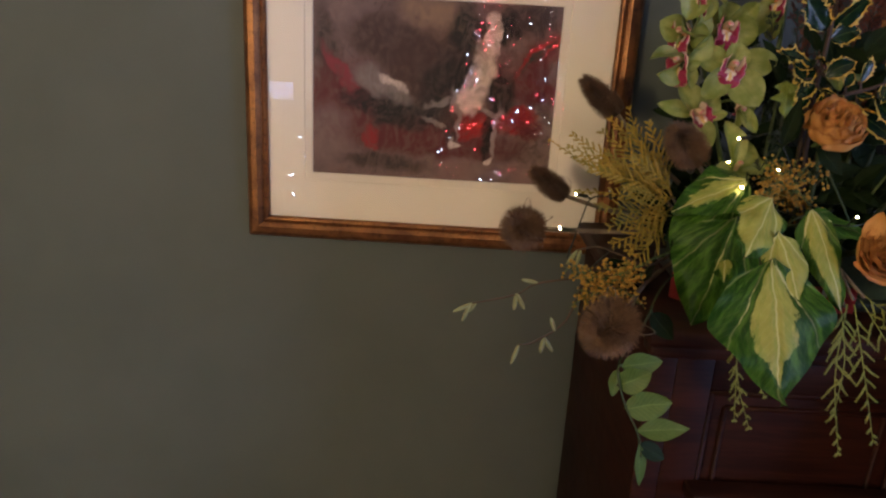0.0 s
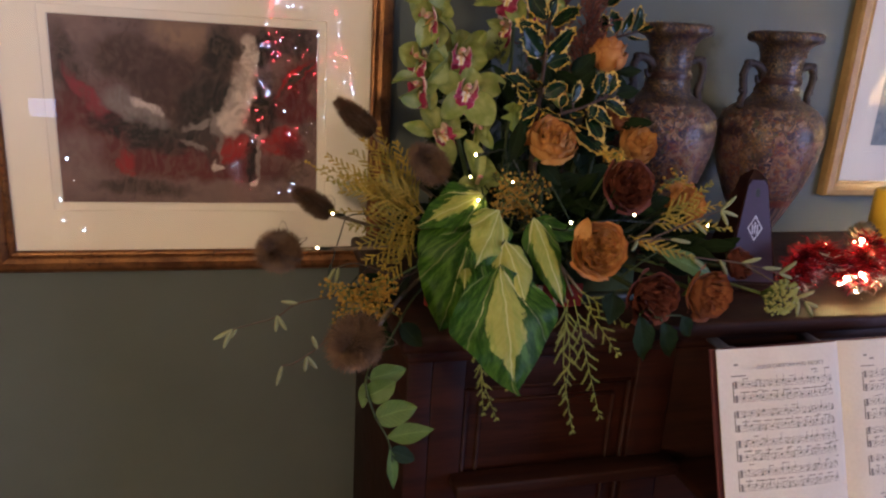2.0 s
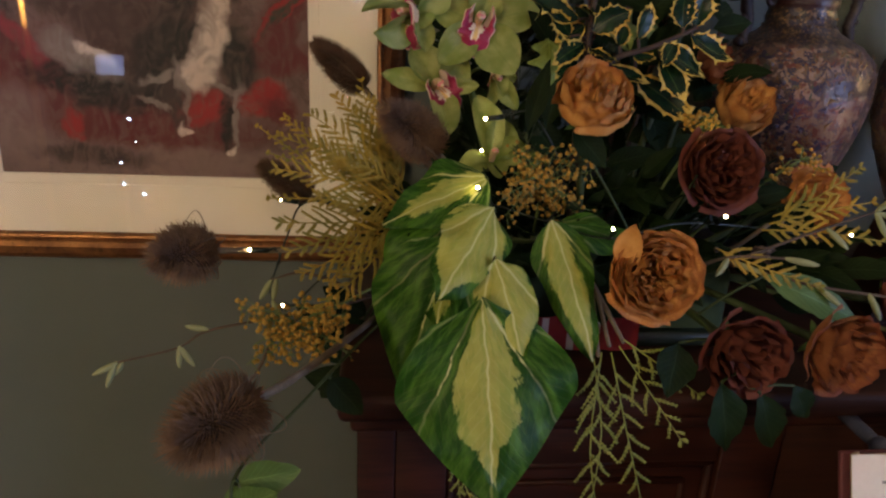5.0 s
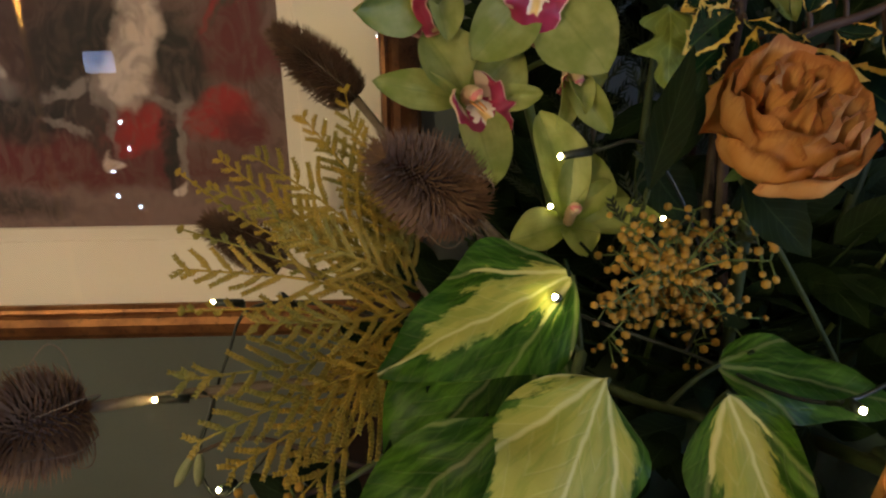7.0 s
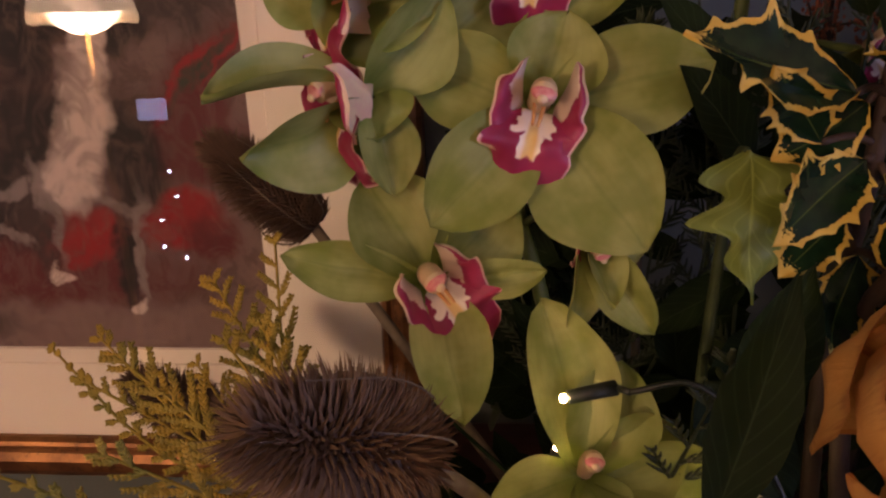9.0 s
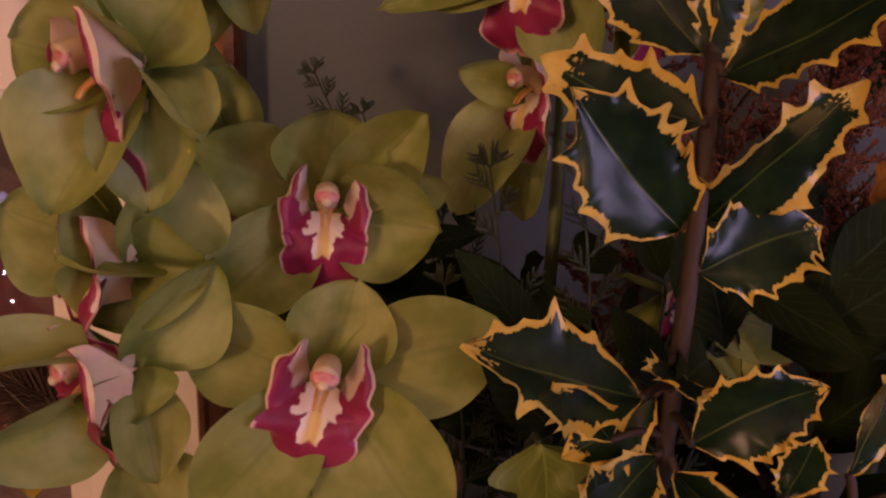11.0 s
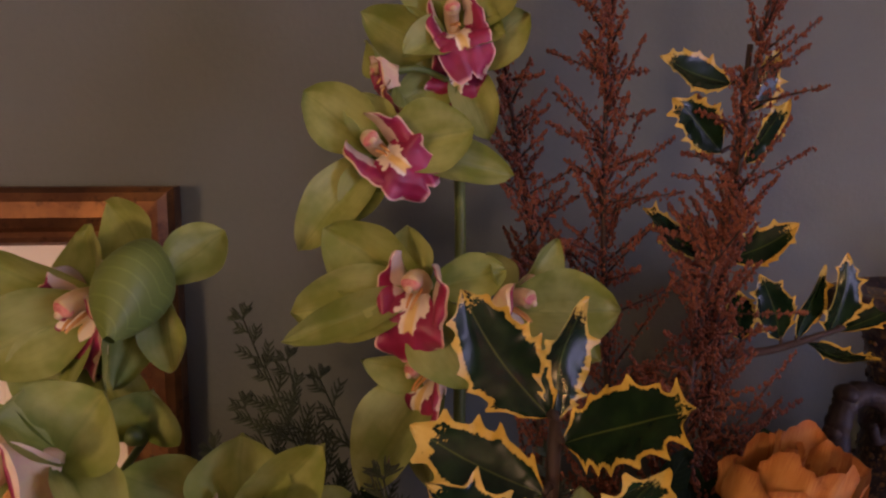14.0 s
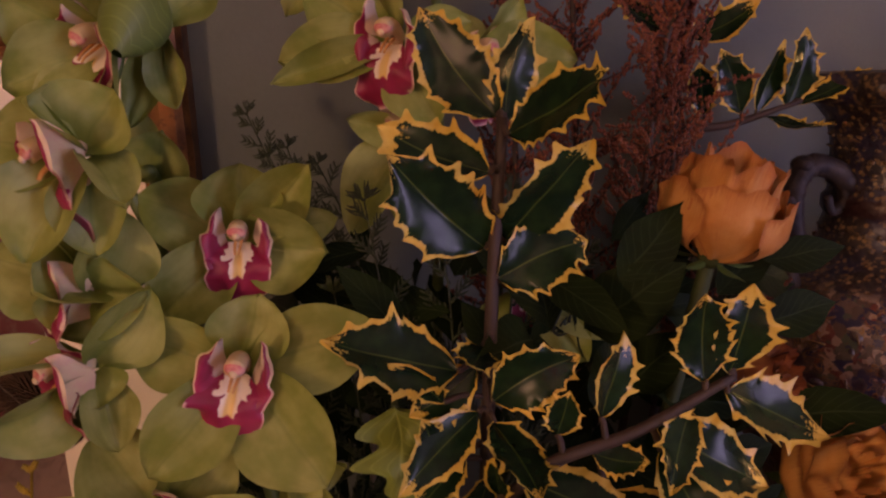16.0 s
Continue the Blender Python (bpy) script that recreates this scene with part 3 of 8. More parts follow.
MAT_BOARD = plain("cream_mount_board", (0.73, 0.675, 0.58), (0.77, 0.715, 0.62), 8, 0.85, fine=500, bstr=0.1)
PIC_GLASS, nt, b = mat("picture_glass")
# clear glass: see-through, with a mirror-like front
tr = nd(nt, "BsdfTransparent")
gl = nd(nt, "BsdfGlossy")
gl.inputs["Roughness"].default_value = 0.0
fr = nd(nt, "Fresnel")
fr.inputs[0].default_value = 1.52
mx = nd(nt, "MixShader")
nt.links.new(mth(nt, "MULTIPLY", fr.outputs[0], 1.7), mx.inputs[0])
nt.links.new(tr.outputs[0], mx.inputs[1])
nt.links.new(gl.outputs[0], mx.inputs[2])
nt.links.new(mx.outputs[0], nt.nodes["Material Output"].inputs[0])


def blob(nt, p, cx, cy, rx, ry, ang=0.0, soft=0.25):
    """1 inside a ragged ellipse of the picture's plane."""
    s = nd(nt, "SeparateXYZ")
    put(nt, s.inputs[0], p)
    dx, dy = mth(nt, "SUBTRACT", s.outputs[0], cx), mth(nt, "SUBTRACT", s.outputs[2], cy)
    ca, sa = math.cos(radians(ang)), math.sin(radians(ang))
    a = mth(nt, "DIVIDE", mth(nt, "ADD", mth(nt, "MULTIPLY", dx, ca), mth(nt, "MULTIPLY", dy, sa)), rx)
    c = mth(nt, "DIVIDE", mth(nt, "SUBTRACT", mth(nt, "MULTIPLY", dy, ca), mth(nt, "MULTIPLY", dx, sa)), ry)
    r = mth(nt, "ADD", mth(nt, "POWER", mth(nt, "ABSOLUTE", a), 2.0), mth(nt, "POWER", mth(nt, "ABSOLUTE", c), 2.0))
    return mth(nt, "SUBTRACT", 1.0, step(nt, r, 1 - soft, 1 + soft))


def painted(name, ground, blobs, wobble=0.035, scale=9.0):
    """A loosely brushed picture: a mottled ground with plain ragged patches."""
    m, nt, b = mat(name)
    o = coords(nt)
    nz = nd(nt, "TexNoise")
    put(nt, nz.inputs["Vector"], o)
    nz.inputs["Scale"].default_value, nz.inputs["Detail"].default_value = scale, 4
    sh = nd(nt, "VectorMath")
    sh.operation = "MULTIPLY_ADD"
    put(nt, sh.inputs[0], nz.outputs["Color"])
    sh.inputs[1].default_value = (wobble * 2,) * 3
    sh.inputs[2].default_value = (-wobble,) * 3
    ad = nd(nt, "VectorMath")
    ad.operation = "ADD"
    put(nt, ad.inputs[0], o)
    nt.links.new(sh.outputs[0], ad.inputs[1])
    p = ad.outputs[0]
    big = noi(nt, o, 7, 4, 0.6, 0.8)
    strokes = noi(nt, stretch(nt, o, (22, 22, 15)), 2.0, 5, 0.65, 2.2)
    c = mixc(nt, step(nt, big, 0.35, 0.65), ground[0], ground[1])
    c = mixc(nt, mth(nt, "MULTIPLY", step(nt, strokes, 0.46, 0.64), 0.6), c, ground[2])
    for col, cx, cy, rx, ry, ang, soft in blobs:
        k = blob(nt, p, cx, cy, rx, ry, ang, soft)
        c = mixc(nt, mth(nt, "MULTIPLY", k, mth(nt, "ADD", mth(nt, "MULTIPLY", step(nt, strokes, 0.36, 0.60), 0.45), 0.55), True), c, col)
    c = mixc(nt, mth(nt, "MULTIPLY", step(nt, noi(nt, o, 90, 3), 0.55, 0.75), 0.22), c, ground[2])
    put(nt, b.inputs["Base Color"], c)
    b.inputs["Roughness"].default_value = 0.75
    bump(nt, b, strokes, 0.15, 0.001)
    return m


def moulding(bm, w, h, prof):
    """Four mitred lengths of a frame w x h (outer), in the xz plane, facing -y. prof: (inwards, forwards)."""
    lay = bm.loops.layers.uv.verify()
    rings = []
    for cx, cz in ((-1, -1), (1, -1), (1, 1), (-1, 1)):
        rings.append([bm.verts.new((cx * (w / 2 - a), -f, cz * (h / 2 - a))) for a, f in prof])
    for k in range(4):
        r0, r1 = rings[k], rings[(k + 1) % 4]
        for j in range(len(prof) - 1):
            bm.faces.new((r0[j], r1[j], r1[j + 1], r0[j + 1]))
    return bm


def framed_picture(name, label, x0, x1, z0, z1, gilt, prof, mat_w, mat_m, print_m):
    e = thing(name, label, "picture", ((x0 + x1) / 2, WALL_Y - 0.001, (z0 + z1) / 2))
    w, h = x1 - x0, z1 - z0
    part("picture_frame", moulding(bmesh.new(), w, h, prof), gilt, e, smooth=False)
    fw = prof[-1][0]
    bm = bmesh.new()
    box(bm, (-w / 2 + 0.008, -0.006, -h / 2 + 0.008), (w / 2 - 0.008, -0.001, h / 2 - 0.008))
    part("backing_board", bm, STEM_BROWN, e, smooth=False)
    wi, hi = w / 2 - fw, h / 2 - fw
    ml, mr, mb, mt = mat_w
    # mount: a board with a bevelled window, and a second board set back inside it
    bm = bmesh.new()
    for step_in, y0 in ((0.0, -0.0122), (0.010, -0.0108)):
        a = (-wi + ml - step_in if step_in == 0 else -wi + ml - 0.0, wi - mr, -hi + mb, hi - mt)
        x_0, x_1, z_0, z_1 = -wi + ml - 0.012 + step_in * 1.2, wi - mr + 0.012 - step_in * 1.2, -hi + mb - 0.012 + step_in * 1.2, hi - mt + 0.012 - step_in * 1.2
        o_ = [(-wi - 0.003, -hi - 0.003), (wi + 0.003, -hi - 0.003), (wi + 0.003, hi + 0.003), (-wi - 0.003, hi + 0.003)]
        i_ = [(x_0, z_0), (x_1, z_0), (x_1, z_1), (x_0, z_1)]
        vo = [bm.verts.new((a_, y0, b_)) for a_, b_ in o_]
        vi = [bm.verts.new((a_, y0, b_)) for a_, b_ in i_]
        vb = [bm.verts.new((a_ + (0.0012 if a_ < 0 else -0.0012), y0 + 0.0014, b_ + (0.0012 if b_ < 0 else -0.0012))) for a_, b_ in i_]
        for k in range(4):
            n = (k + 1) % 4
            bm.faces.new((vo[k], vo[n], vi[n], vi[k]))
            bm.faces.new((vi[k], vi[n], vb[n], vb[k]))
    part("mount", bm, mat_m, e, "cream bevelled mount", smooth=False)
    cx, cz = (ml - mr) / 2, (mb - mt) / 2
    pr = part("print", box(bmesh.new(), (-wi + ml - 0.01 - cx, -0.0012, -hi + mb - 0.01 - cz), (wi - mr + 0.01 - cx, 0.0, hi - mt + 0.01 - cz)), print_m, e, smooth=False)
    pr.location = (cx, -0.0078, cz)
    g = part("glass", sheet(1, 1, lambda u, v: (u * (wi + 0.002), -0.0150, (v * 2 - 1) * (hi + 0.002))), PIC_GLASS, e, smooth=False)
    g.visible_shadow = False
    return e


GROUND = ((0.125, 0.075, 0.068), (0.185, 0.118, 0.105), (0.075, 0.042, 0.040))
DARK, RED, PALE, GREY = (0.012, 0.009, 0.009), (0.30, 0.014, 0.018), (0.60, 0.50, 0.44), (0.24, 0.20, 0.185)
TAN, MAUVE, SHADE, WINE, BROWN = (0.27, 0.165, 0.11), (0.21, 0.135, 0.125), (0.050, 0.030, 0.028), (0.115, 0.014, 0.018), (0.060, 0.026, 0.022)
ART = painted("brushed_painting", GROUND, [
    (MAUVE, -0.155, 0.105, 0.045, 0.045, 0, 0.9), (TAN, 0.005, 0.105, 0.060, 0.026, -20, 0.9), (BROWN, -0.070, 0.072, 0.070, 0.034, -14, 0.9), (SHADE, 0.145, 0.112, 0.040, 0.026, -8, 0.8), (SHADE, -0.165, 0.065, 0.018, 0.055, 10, 0.9),
    (WINE, -0.140, -0.020, 0.052, 0.060, -40, 0.9), ((0.24, 0.030, 0.045), -0.133, 0.012, 0.060, 0.010, -52, 0.8), (MAUVE, -0.160, -0.075, 0.036, 0.050, 0, 0.9),
    (WINE, 0.150, 0.050, 0.052, 0.020, 52, 0.9), (RED, 0.166, 0.072, 0.034, 0.006, 44, 0.8), (RED, 0.146, 0.060, 0.032, 0.005, 50, 0.8), ((0.030, 0.045, 0.032), 0.157, 0.064, 0.036, 0.004, 47, 0.8), (WINE, 0.160, 0.010, 0.034, 0.022, 20, 0.9),
    (WINE, 0.000, -0.072, 0.125, 0.030, -3, 0.8), (MAUVE, 0.060, -0.118, 0.130, 0.018, 0, 0.9), (SHADE, -0.075, -0.112, 0.070, 0.012, -6, 0.9), (RED, -0.094, -0.072, 0.010, 0.022, 8, 0.8),
    (RED, 0.058, -0.047, 0.034, 0.018, 6, 0.6), (RED, 0.131, -0.035, 0.030, 0.019, 10, 0.6), (WINE, 0.150, -0.050, 0.020, 0.018, 0, 0.9),
    (BROWN, 0.000, 0.040, 0.085, 0.050, 10, 0.7), (DARK, -0.060, -0.028, 0.080, 0.024, -12, 0.6), (DARK, 0.030, 0.010, 0.050, 0.048, 20, 0.7), (DARK, 0.044, 0.096, 0.026, 0.034, 0, 0.6), (DARK, 0.103, 0.010, 0.020, 0.040, 0, 0.8), (DARK, 0.108, 0.100, 0.016, 0.024, 0, 0.8),
    (GREY, -0.080, 0.008, 0.048, 0.016, -24, 0.9), (PALE, -0.060, 0.010, 0.020, 0.008, -24, 0.9),
    (PALE, 0.072, 0.030, 0.019, 0.050, -14, 0.7), (PALE, 0.050, -0.014, 0.018, 0.018, 0, 0.8), (PALE, 0.086, 0.092, 0.011, 0.026, 6, 0.7), (SHADE, 0.070, 0.100, 0.007, 0.009, 0, 0.7),
    (SHADE, 0.026, -0.040, 0.015, 0.035, 6, 0.7), (GREY, 0.036, -0.028, 0.005, 0.036, 8, 0.8), (GREY, 0.010, -0.012, 0.020, 0.005, 14, 0.8), (DARK, 0.086, -0.062, 0.011, 0.040, -4, 0.7), (GREY, 0.099, -0.058, 0.005, 0.044, -4, 0.8), (GREY, 0.086, -0.024, 0.018, 0.006, -8, 0.8),
    (PALE, 0.036, -0.074, 0.007, 0.006, 0, 0.7), (PALE, 0.091, -0.103, 0.007, 0.006, 0, 0.7), (GREY, 0.002, -0.046, 0.016, 0.004, -20, 0.8),
], 0.020, 34.0)
PROF = [(0.0, 0.0), (0.0, 0.017), (0.003, 0.022), (0.008, 0.0245), (0.017, 0.0255), (0.023, 0.0225), (0.0255, 0.0200), (0.0285, 0.0215), (0.0315, 0.0205), (0.0335, 0.0165), (0.0335, 0.0125)]
framed_picture("framed_picture", "bronze-gilt framed painting in a wide cream mount, hung on the wall", -0.139, 0.449, 1.2325, 1.7025, GILT, PROF, (0.068, 0.080, 0.073, 0.060), MAT_BOARD, ART)
LAND = painted("landscape_print", ((0.20, 0.24, 0.27), (0.42, 0.40, 0.34), (0.10, 0.13, 0.14)), [
    ((0.52, 0.30, 0.20), -0.10, 0.14, 0.07, 0.07, 0, 0.4), ((0.62, 0.60, 0.52), 0.06, 0.12, 0.15, 0.05, 0, 0.6),
    ((0.10, 0.13, 0.15), -0.06, -0.05, 0.12, 0.05, 10, 0.4), ((0.48, 0.47, 0.40), 0.05, -0.09, 0.10, 0.03, 0, 0.5),
], 0.03)
framed_picture("framed_picture", "pale gilt framed landscape print in a cream mount", 1.294, 1.879, 1.362, 1.86, OAK,
               [(0.0, 0.0), (0.0, 0.016), (0.004, 0.022), (0.014, 0.024), (0.019, 0.018), (0.024, 0.016), (0.027, 0.018), (0.030, 0.0165), (0.030, 0.0125)], (0.06, 0.06, 0.068, 0.06), MAT_BOARD, LAND)

# ---- piano ----
MAHOG = wood_mat("dark_mahogany", (0.0125, 0.0030, 0.0015), (0.029, 0.0074, 0.0034), 0.46, 0.0, (3.0, 3.0, 40), 0.16)
MAHOG_H = wood_mat("dark_mahogany_along", (0.013, 0.0034, 0.0017), (0.031, 0.0082, 0.0038), 0.50, 0.0, (2.2, 40, 40), 0.22)
BRASS = plain("aged_brass", (0.35, 0.24, 0.10), (0.45, 0.32, 0.14), 40, 0.35, 1.0, fine=300)
PEG = plain("blue_grey_peg", (0.05, 0.055, 0.09), (0.08, 0.085, 0.13), 40, 0.4, fine=300)
LID_Z = 1.288
piano = thing("upright_piano", "dark mahogany upright piano with panelled front against the wall", "piano", (0.412, 0.835, 0.0))
piano.rotation_euler = (0, 0, radians(1.2))
W_ = 1.46
bm = bmesh.new()
box(bm, (0.0, 0.0, 0.0), (0.030, 0.385, 1.262), 0.002)
part("side_panel", bm, MAHOG, piano)
bm = bmesh.new()
box(bm, (W_ - 0.030, 0.0, 0.0), (W_, 0.385, 1.262), 0.002)
part("side_panel", bm, MAHOG, piano)
part("back_panel", box(bmesh.new(), (0.030, 0.36, 0.0), (W_ - 0.030, 0.385, 1.262)), MAHOG, piano, smooth=False)
bm = bmesh.new()
box(bm, (-0.014, -0.028, 1.266), (W_ + 0.014, 0.395, LID_Z), 0.006)
part("lid", bm, MAHOG_H, piano)
bm = bmesh.new()
box(bm, (-0.005, -0.012, 1.248), (W_ + 0.005, 0.02, 1.266), 0.004)
part("top_moulding", bm, MAHOG_H, piano)
# panelled front: stiles, rails and sunk panels with a bead round each
for x0, x1 in ((0.030, 0.072), (0.300, 0.352), (1.11, 1.16), (1.39, W_ - 0.03)):
    part("stile", box(bmesh.new(), (x0, 0.002, 0.70), (x1, 0.022, 1.248), 0.002), MAHOG, piano)
for x0, x1 in ((0.072, 0.300), (1.16, 1.39)):
    part("rail", box(bmesh.new(), (x0, 0.004, 1.205), (x1, 0.022, 1.248), 0.002), MAHOG_H, piano)
    part("panel", box(bmesh.new(), (x0, 0.014, 0.70), (x1, 0.022, 1.205), 0.001), MAHOG, piano)
    bm = bmesh.new()
    a, c, lo, hi = x0 + 0.004, x1 - 0.004, 0.75, 1.201
    for p0, p1 in (((a, lo), (a, hi)), ((c, lo), (c, hi)), ((a, hi), (c, hi)), ((a, lo), (c, lo))):
        tube(bm, [(p0[0], 0.010, p0[1]), (p1[0], 0.010, p1[1])], 0.004, sides=8)
    a, c, hi = x0 + 0.024, x1 - 0.024, 1.181
    for p0, p1 in (((a, lo), (a, hi)), ((c, lo), (c, hi)), ((a, hi), (c, hi))):
        tube(bm, [(p0[0], 0.013, p0[1]), (p1[0], 0.013, p1[1])], 0.003, sides=8)
    part("panel_bead", bm, MAHOG, piano)
part("music_desk", box(bmesh.new(), (0.352, 0.010, 0.70), (1.11, 0.022, 1.248), 0.001), MAHOG_H, piano)
bm = bmesh.new()
box(bm, (0.06, -0.030, 1.076), (0.362, 0.004, 1.092), 0.003)
part("key_block_rail", bm, MAHOG_H, piano)
bm = bmesh.new()
box(bm, (0.372, -0.175, 1.060), (1.00, 0.008, 1.074), 0.003)
part("music_shelf", bm, MAHOG_H, piano, "polished music shelf")
bm = bmesh.new()
box(bm, (0.0, -0.29, 0.62), (W_, 0.0, 0.70), 0.006)
part("key_bed", bm, MAHOG_H, piano)
bm = bmesh.new()
grid(bm, 4, 12, lambda u, v: (0.04 + (W_ - 0.08) * (u + 1) / 2, -0.27 + 0.27 * v, 0.72 + 0.25 * math.sin(v * math.pi / 2) ** 1.4))
part("fallboard", bm, MAHOG_H, piano)
part("lower_panel", box(bmesh.new(), (0.03, 0.03, 0.05), (W_ - 0.03, 0.05, 0.62)), MAHOG, piano, smooth=False)

# ---- open hymn book ----
PAPER = plain("cream_page", (0.57, 0.51, 0.42), (0.63, 0.57, 0.48), 12, 0.85, fine=300, bstr=0.1)
PAGE_EDGE = plain("page_edges", (0.42, 0.33, 0.22), (0.54, 0.44, 0.31), 90, 0.9, fine=900, bstr=0.5)
INK = plain("black_ink", (0.17, 0.15, 0.14), (0.24, 0.21, 0.19), 60, 0.8, fine=300)
CLOTH = plain("red_book_cloth", (0.060, 0.012, 0.016), (0.10, 0.018, 0.022), 30, 0.7, fine=600, bstr=0.4)


def hymn_book(at, tilt, turn):
    e = thing("open_hymn_book", "open red-bound hymn book of printed music on the music shelf", "book", at)
    e.rotation_euler = (radians(-tilt), 0, radians(turn))
    w, h = 0.168, 0.222
    part("cover", box(bmesh.new(), (-w - 0.002, 0.004, 0.0), (w + 0.002, 0.008, h + 0.003), 0.0015), CLOTH, e, "red cloth cover")
    for sgn in (-1, 1):
        def page(u, v, sgn=sgn, lift=0.0):
            x = (u + 1) / 2
            return (sgn * x * w, -0.012 * math.sin(math.pi * min(1, x * 1.05) ** 0.6) - 0.004 - lift, 0.003 + v * h)
        bm = bmesh.new()
        grid(bm, 14, 2, page)
        part("page", bm, PAPER, e)
        bm = bmesh.new()
        # page block under the leaf
        for k in range(7):
            d = 0.0009 * (k + 1)
            for (x0, z0, x1, z1) in ((w - 0.0012 * k, 0.003, w - 0.0012 * k, 0.003 + h),):
                box(bm, (min(sgn * (x0 - 0.003), sgn * x0), -0.004 + d, z0), (max(sgn * (x0 - 0.003), sgn * x0), -0.0034 + d, z1))
        box(bm, (min(sgn * 0.004, sgn * (w - 0.008)), -0.0035, 0.004), (max(sgn * 0.004, sgn * (w - 0.008)), 0.004, h + 0.001))
        part("page_block", bm, PAGE_EDGE, e, smooth=False)
        # printed systems: pairs of five-line staves, bar lines, heads, words as bars
        lines, heads = bmesh.new(), bmesh.new()
        r = random.Random(11 + sgn)

        def ink(bm, x0, z0, x1, z1):
            vs = []
            for x, z in ((x0, z0), (x1, z0), (x1, z1), (x0, z1)):
                xx = abs(x) / w
                y = -0.012 * math.sin(math.pi * min(1, xx * 1.05) ** 0.6) - 0.0044
                vs.append(bm.verts.new((x, y, z)))
            bm.faces.new(vs if sgn * (x1 - x0) > 0 or True else vs[::-1])
        xa, xb = (-0.150, -0.022) if sgn < 0 else (0.024, 0.150)
        n = 8
        for s in range(4):
            for half in range(2):
                zt = h - 0.034 - s * 0.0325 - half * 0.0155
                for ln in range(5):
                    for q in range(n):
                        ink(lines, xa + (xb - xa) * q / n, zt - ln * 0.0017, xa + (xb - xa) * (q + 1) / n, zt - ln * 0.0017 + 0.00035)
                for q in range(5):
                    x = xa + (xb - xa) * q / 4
                    ink(lines, x, zt - 0.0068, x + 0.0005, zt + 0.0003)
                ink(heads, xa + 0.002, zt - 0.0072, xa + 0.0044, zt + 0.001)
                if half == 0:
                    ink(heads, xa - 0.0008, zt - 0.0155 - 0.0068, xa + 0.0004, zt)
                for q in range(15):
                    x = xa + 0.010 + (xb - xa - 0.014) * q / 14 + r.uniform(-0.001, 0.001)
                    z = zt - r.choice((0.0, 0.001, 0.002, 0.003, 0.005, 0.006))
                    ink(heads, x, z - 0.0010, x + 0.0022, z + 0.0010)
                    ink(heads, x + 0.0018, z, x + 0.0023, z + (0.006 if r.random() < 0.6 else 0.0) + 0.001)
                    if r.random() < 0.25:
                        ink(heads, x + 0.002, z + 0.006, x + 0.008, z + 0.0068)
            for q in range(9):
                x = xa + 0.008 + (xb - xa - 0.012) * q / 9
                ink(lines, x, h - 0.034 - s * 0.0325 - 0.0122, x + r.uniform(0.005, 0.011), h - 0.034 - s * 0.0325 - 0.0112)
        if sgn < 0:
            words = bpy.data.curves.new("title", "FONT")
            words.body, words.size, words.align_x = "GOOD CHRISTIAN MEN, REJOICE", 0.0062, "CENTER"
            tmp = bpy.data.objects.new("title", words)
            me = bpy.data.meshes.new_from_object(tmp)
            bpy.data.objects.remove(tmp)
            me.materials.append(INK)
            title = new("title", me)
            title.parent = e
            title.matrix_basis = pose((xa + xb) / 2 + 0.006, -0.0166, h - 0.020, 90, 0, 0)
        else:
            ink(lines, xa + 0.01, h - 0.020, xa + 0.05, h - 0.0180)
        ink(lines, xa + 0.002, h - 0.016, xa + 0.007, h - 0.0140)
        ink(lines, xb - 0.030, h - 0.026, xb - 0.002, h - 0.0248)
        ink(lines, xa - 0.002, h - 0.028, xa + 0.016, h - 0.0268)
        # verses in two columns under the music
        for col in range(2):
            x = xa + 0.012 + col * 0.066
            for q in range(6):
                ink(lines, x + (q % 2) * 0.004, h - 0.176 - q * 0.0042, x + r.uniform(0.030, 0.044), h - 0.1748 - q * 0.0042)
        tagged(part("stave_print", lines, INK, e, "faint printed staves", smooth=False), kind="stuff")
        tagged(part("note_print", heads, INK, e, "printed music", smooth=False), kind="stuff")
    return e


hymn_book((0.911, 0.672, 1.077), 20, 3.0)
for x in (0.80, 0.935):
    e = thing("music_peg", "small dark blue-grey peg above the open book", "peg", (x, 0.815, 1.247), "pegs above the book")
    bm = bmesh.new()
    tube(bm, [(0, 0.02, 0.014), (0, -0.028, 0.014)], 0.006, 0.005, 10)
    ball(bm, (0, -0.030, 0.014), 0.0085, sub=2)
    part("peg", bm, PEG, e)

# ---- vases ----
m_vase, nt, b = mat("gilded_painted_vase")
o = coords(nt)
un = nd(nt, "SeparateXYZ")
put(nt, un.inputs[0], o)
wn = nd(nt, "TexNoise")
put(nt, wn.inputs["Vector"], o)
wn.inputs["Scale"].default_value, wn.inputs["Detail"].default_value = 70, 3
wv = nd(nt, "VectorMath")
wv.operation = "MULTIPLY_ADD"
put(nt, wv.inputs[0], wn.outputs["Color"])
wv.inputs[1].default_value = (0.030, 0.030, 0.030)
nt.links.new(o, wv.inputs[2])
v1 = nd(nt, "TexVoronoi")
put(nt, v1.inputs["Vector"], wv.outputs[0])
v1.inputs["Scale"].default_value = 210
v2 = nd(nt, "TexVoronoi")
v2.feature = "DISTANCE_TO_EDGE"
put(nt, v2.inputs["Vector"], wv.outputs[0])
v2.inputs["Scale"].default_value = 230
hsv = nd(nt, "SeparateColor")
put(nt, hsv.inputs[0], v1.outputs["Color"])
ra, rb = hsv.outputs[0], hsv.outputs[1]
c = mixc(nt, step(nt, ra, 0.40, 0.50), (0.10, 0.070, 0.056), (0.36, 0.275, 0.21))
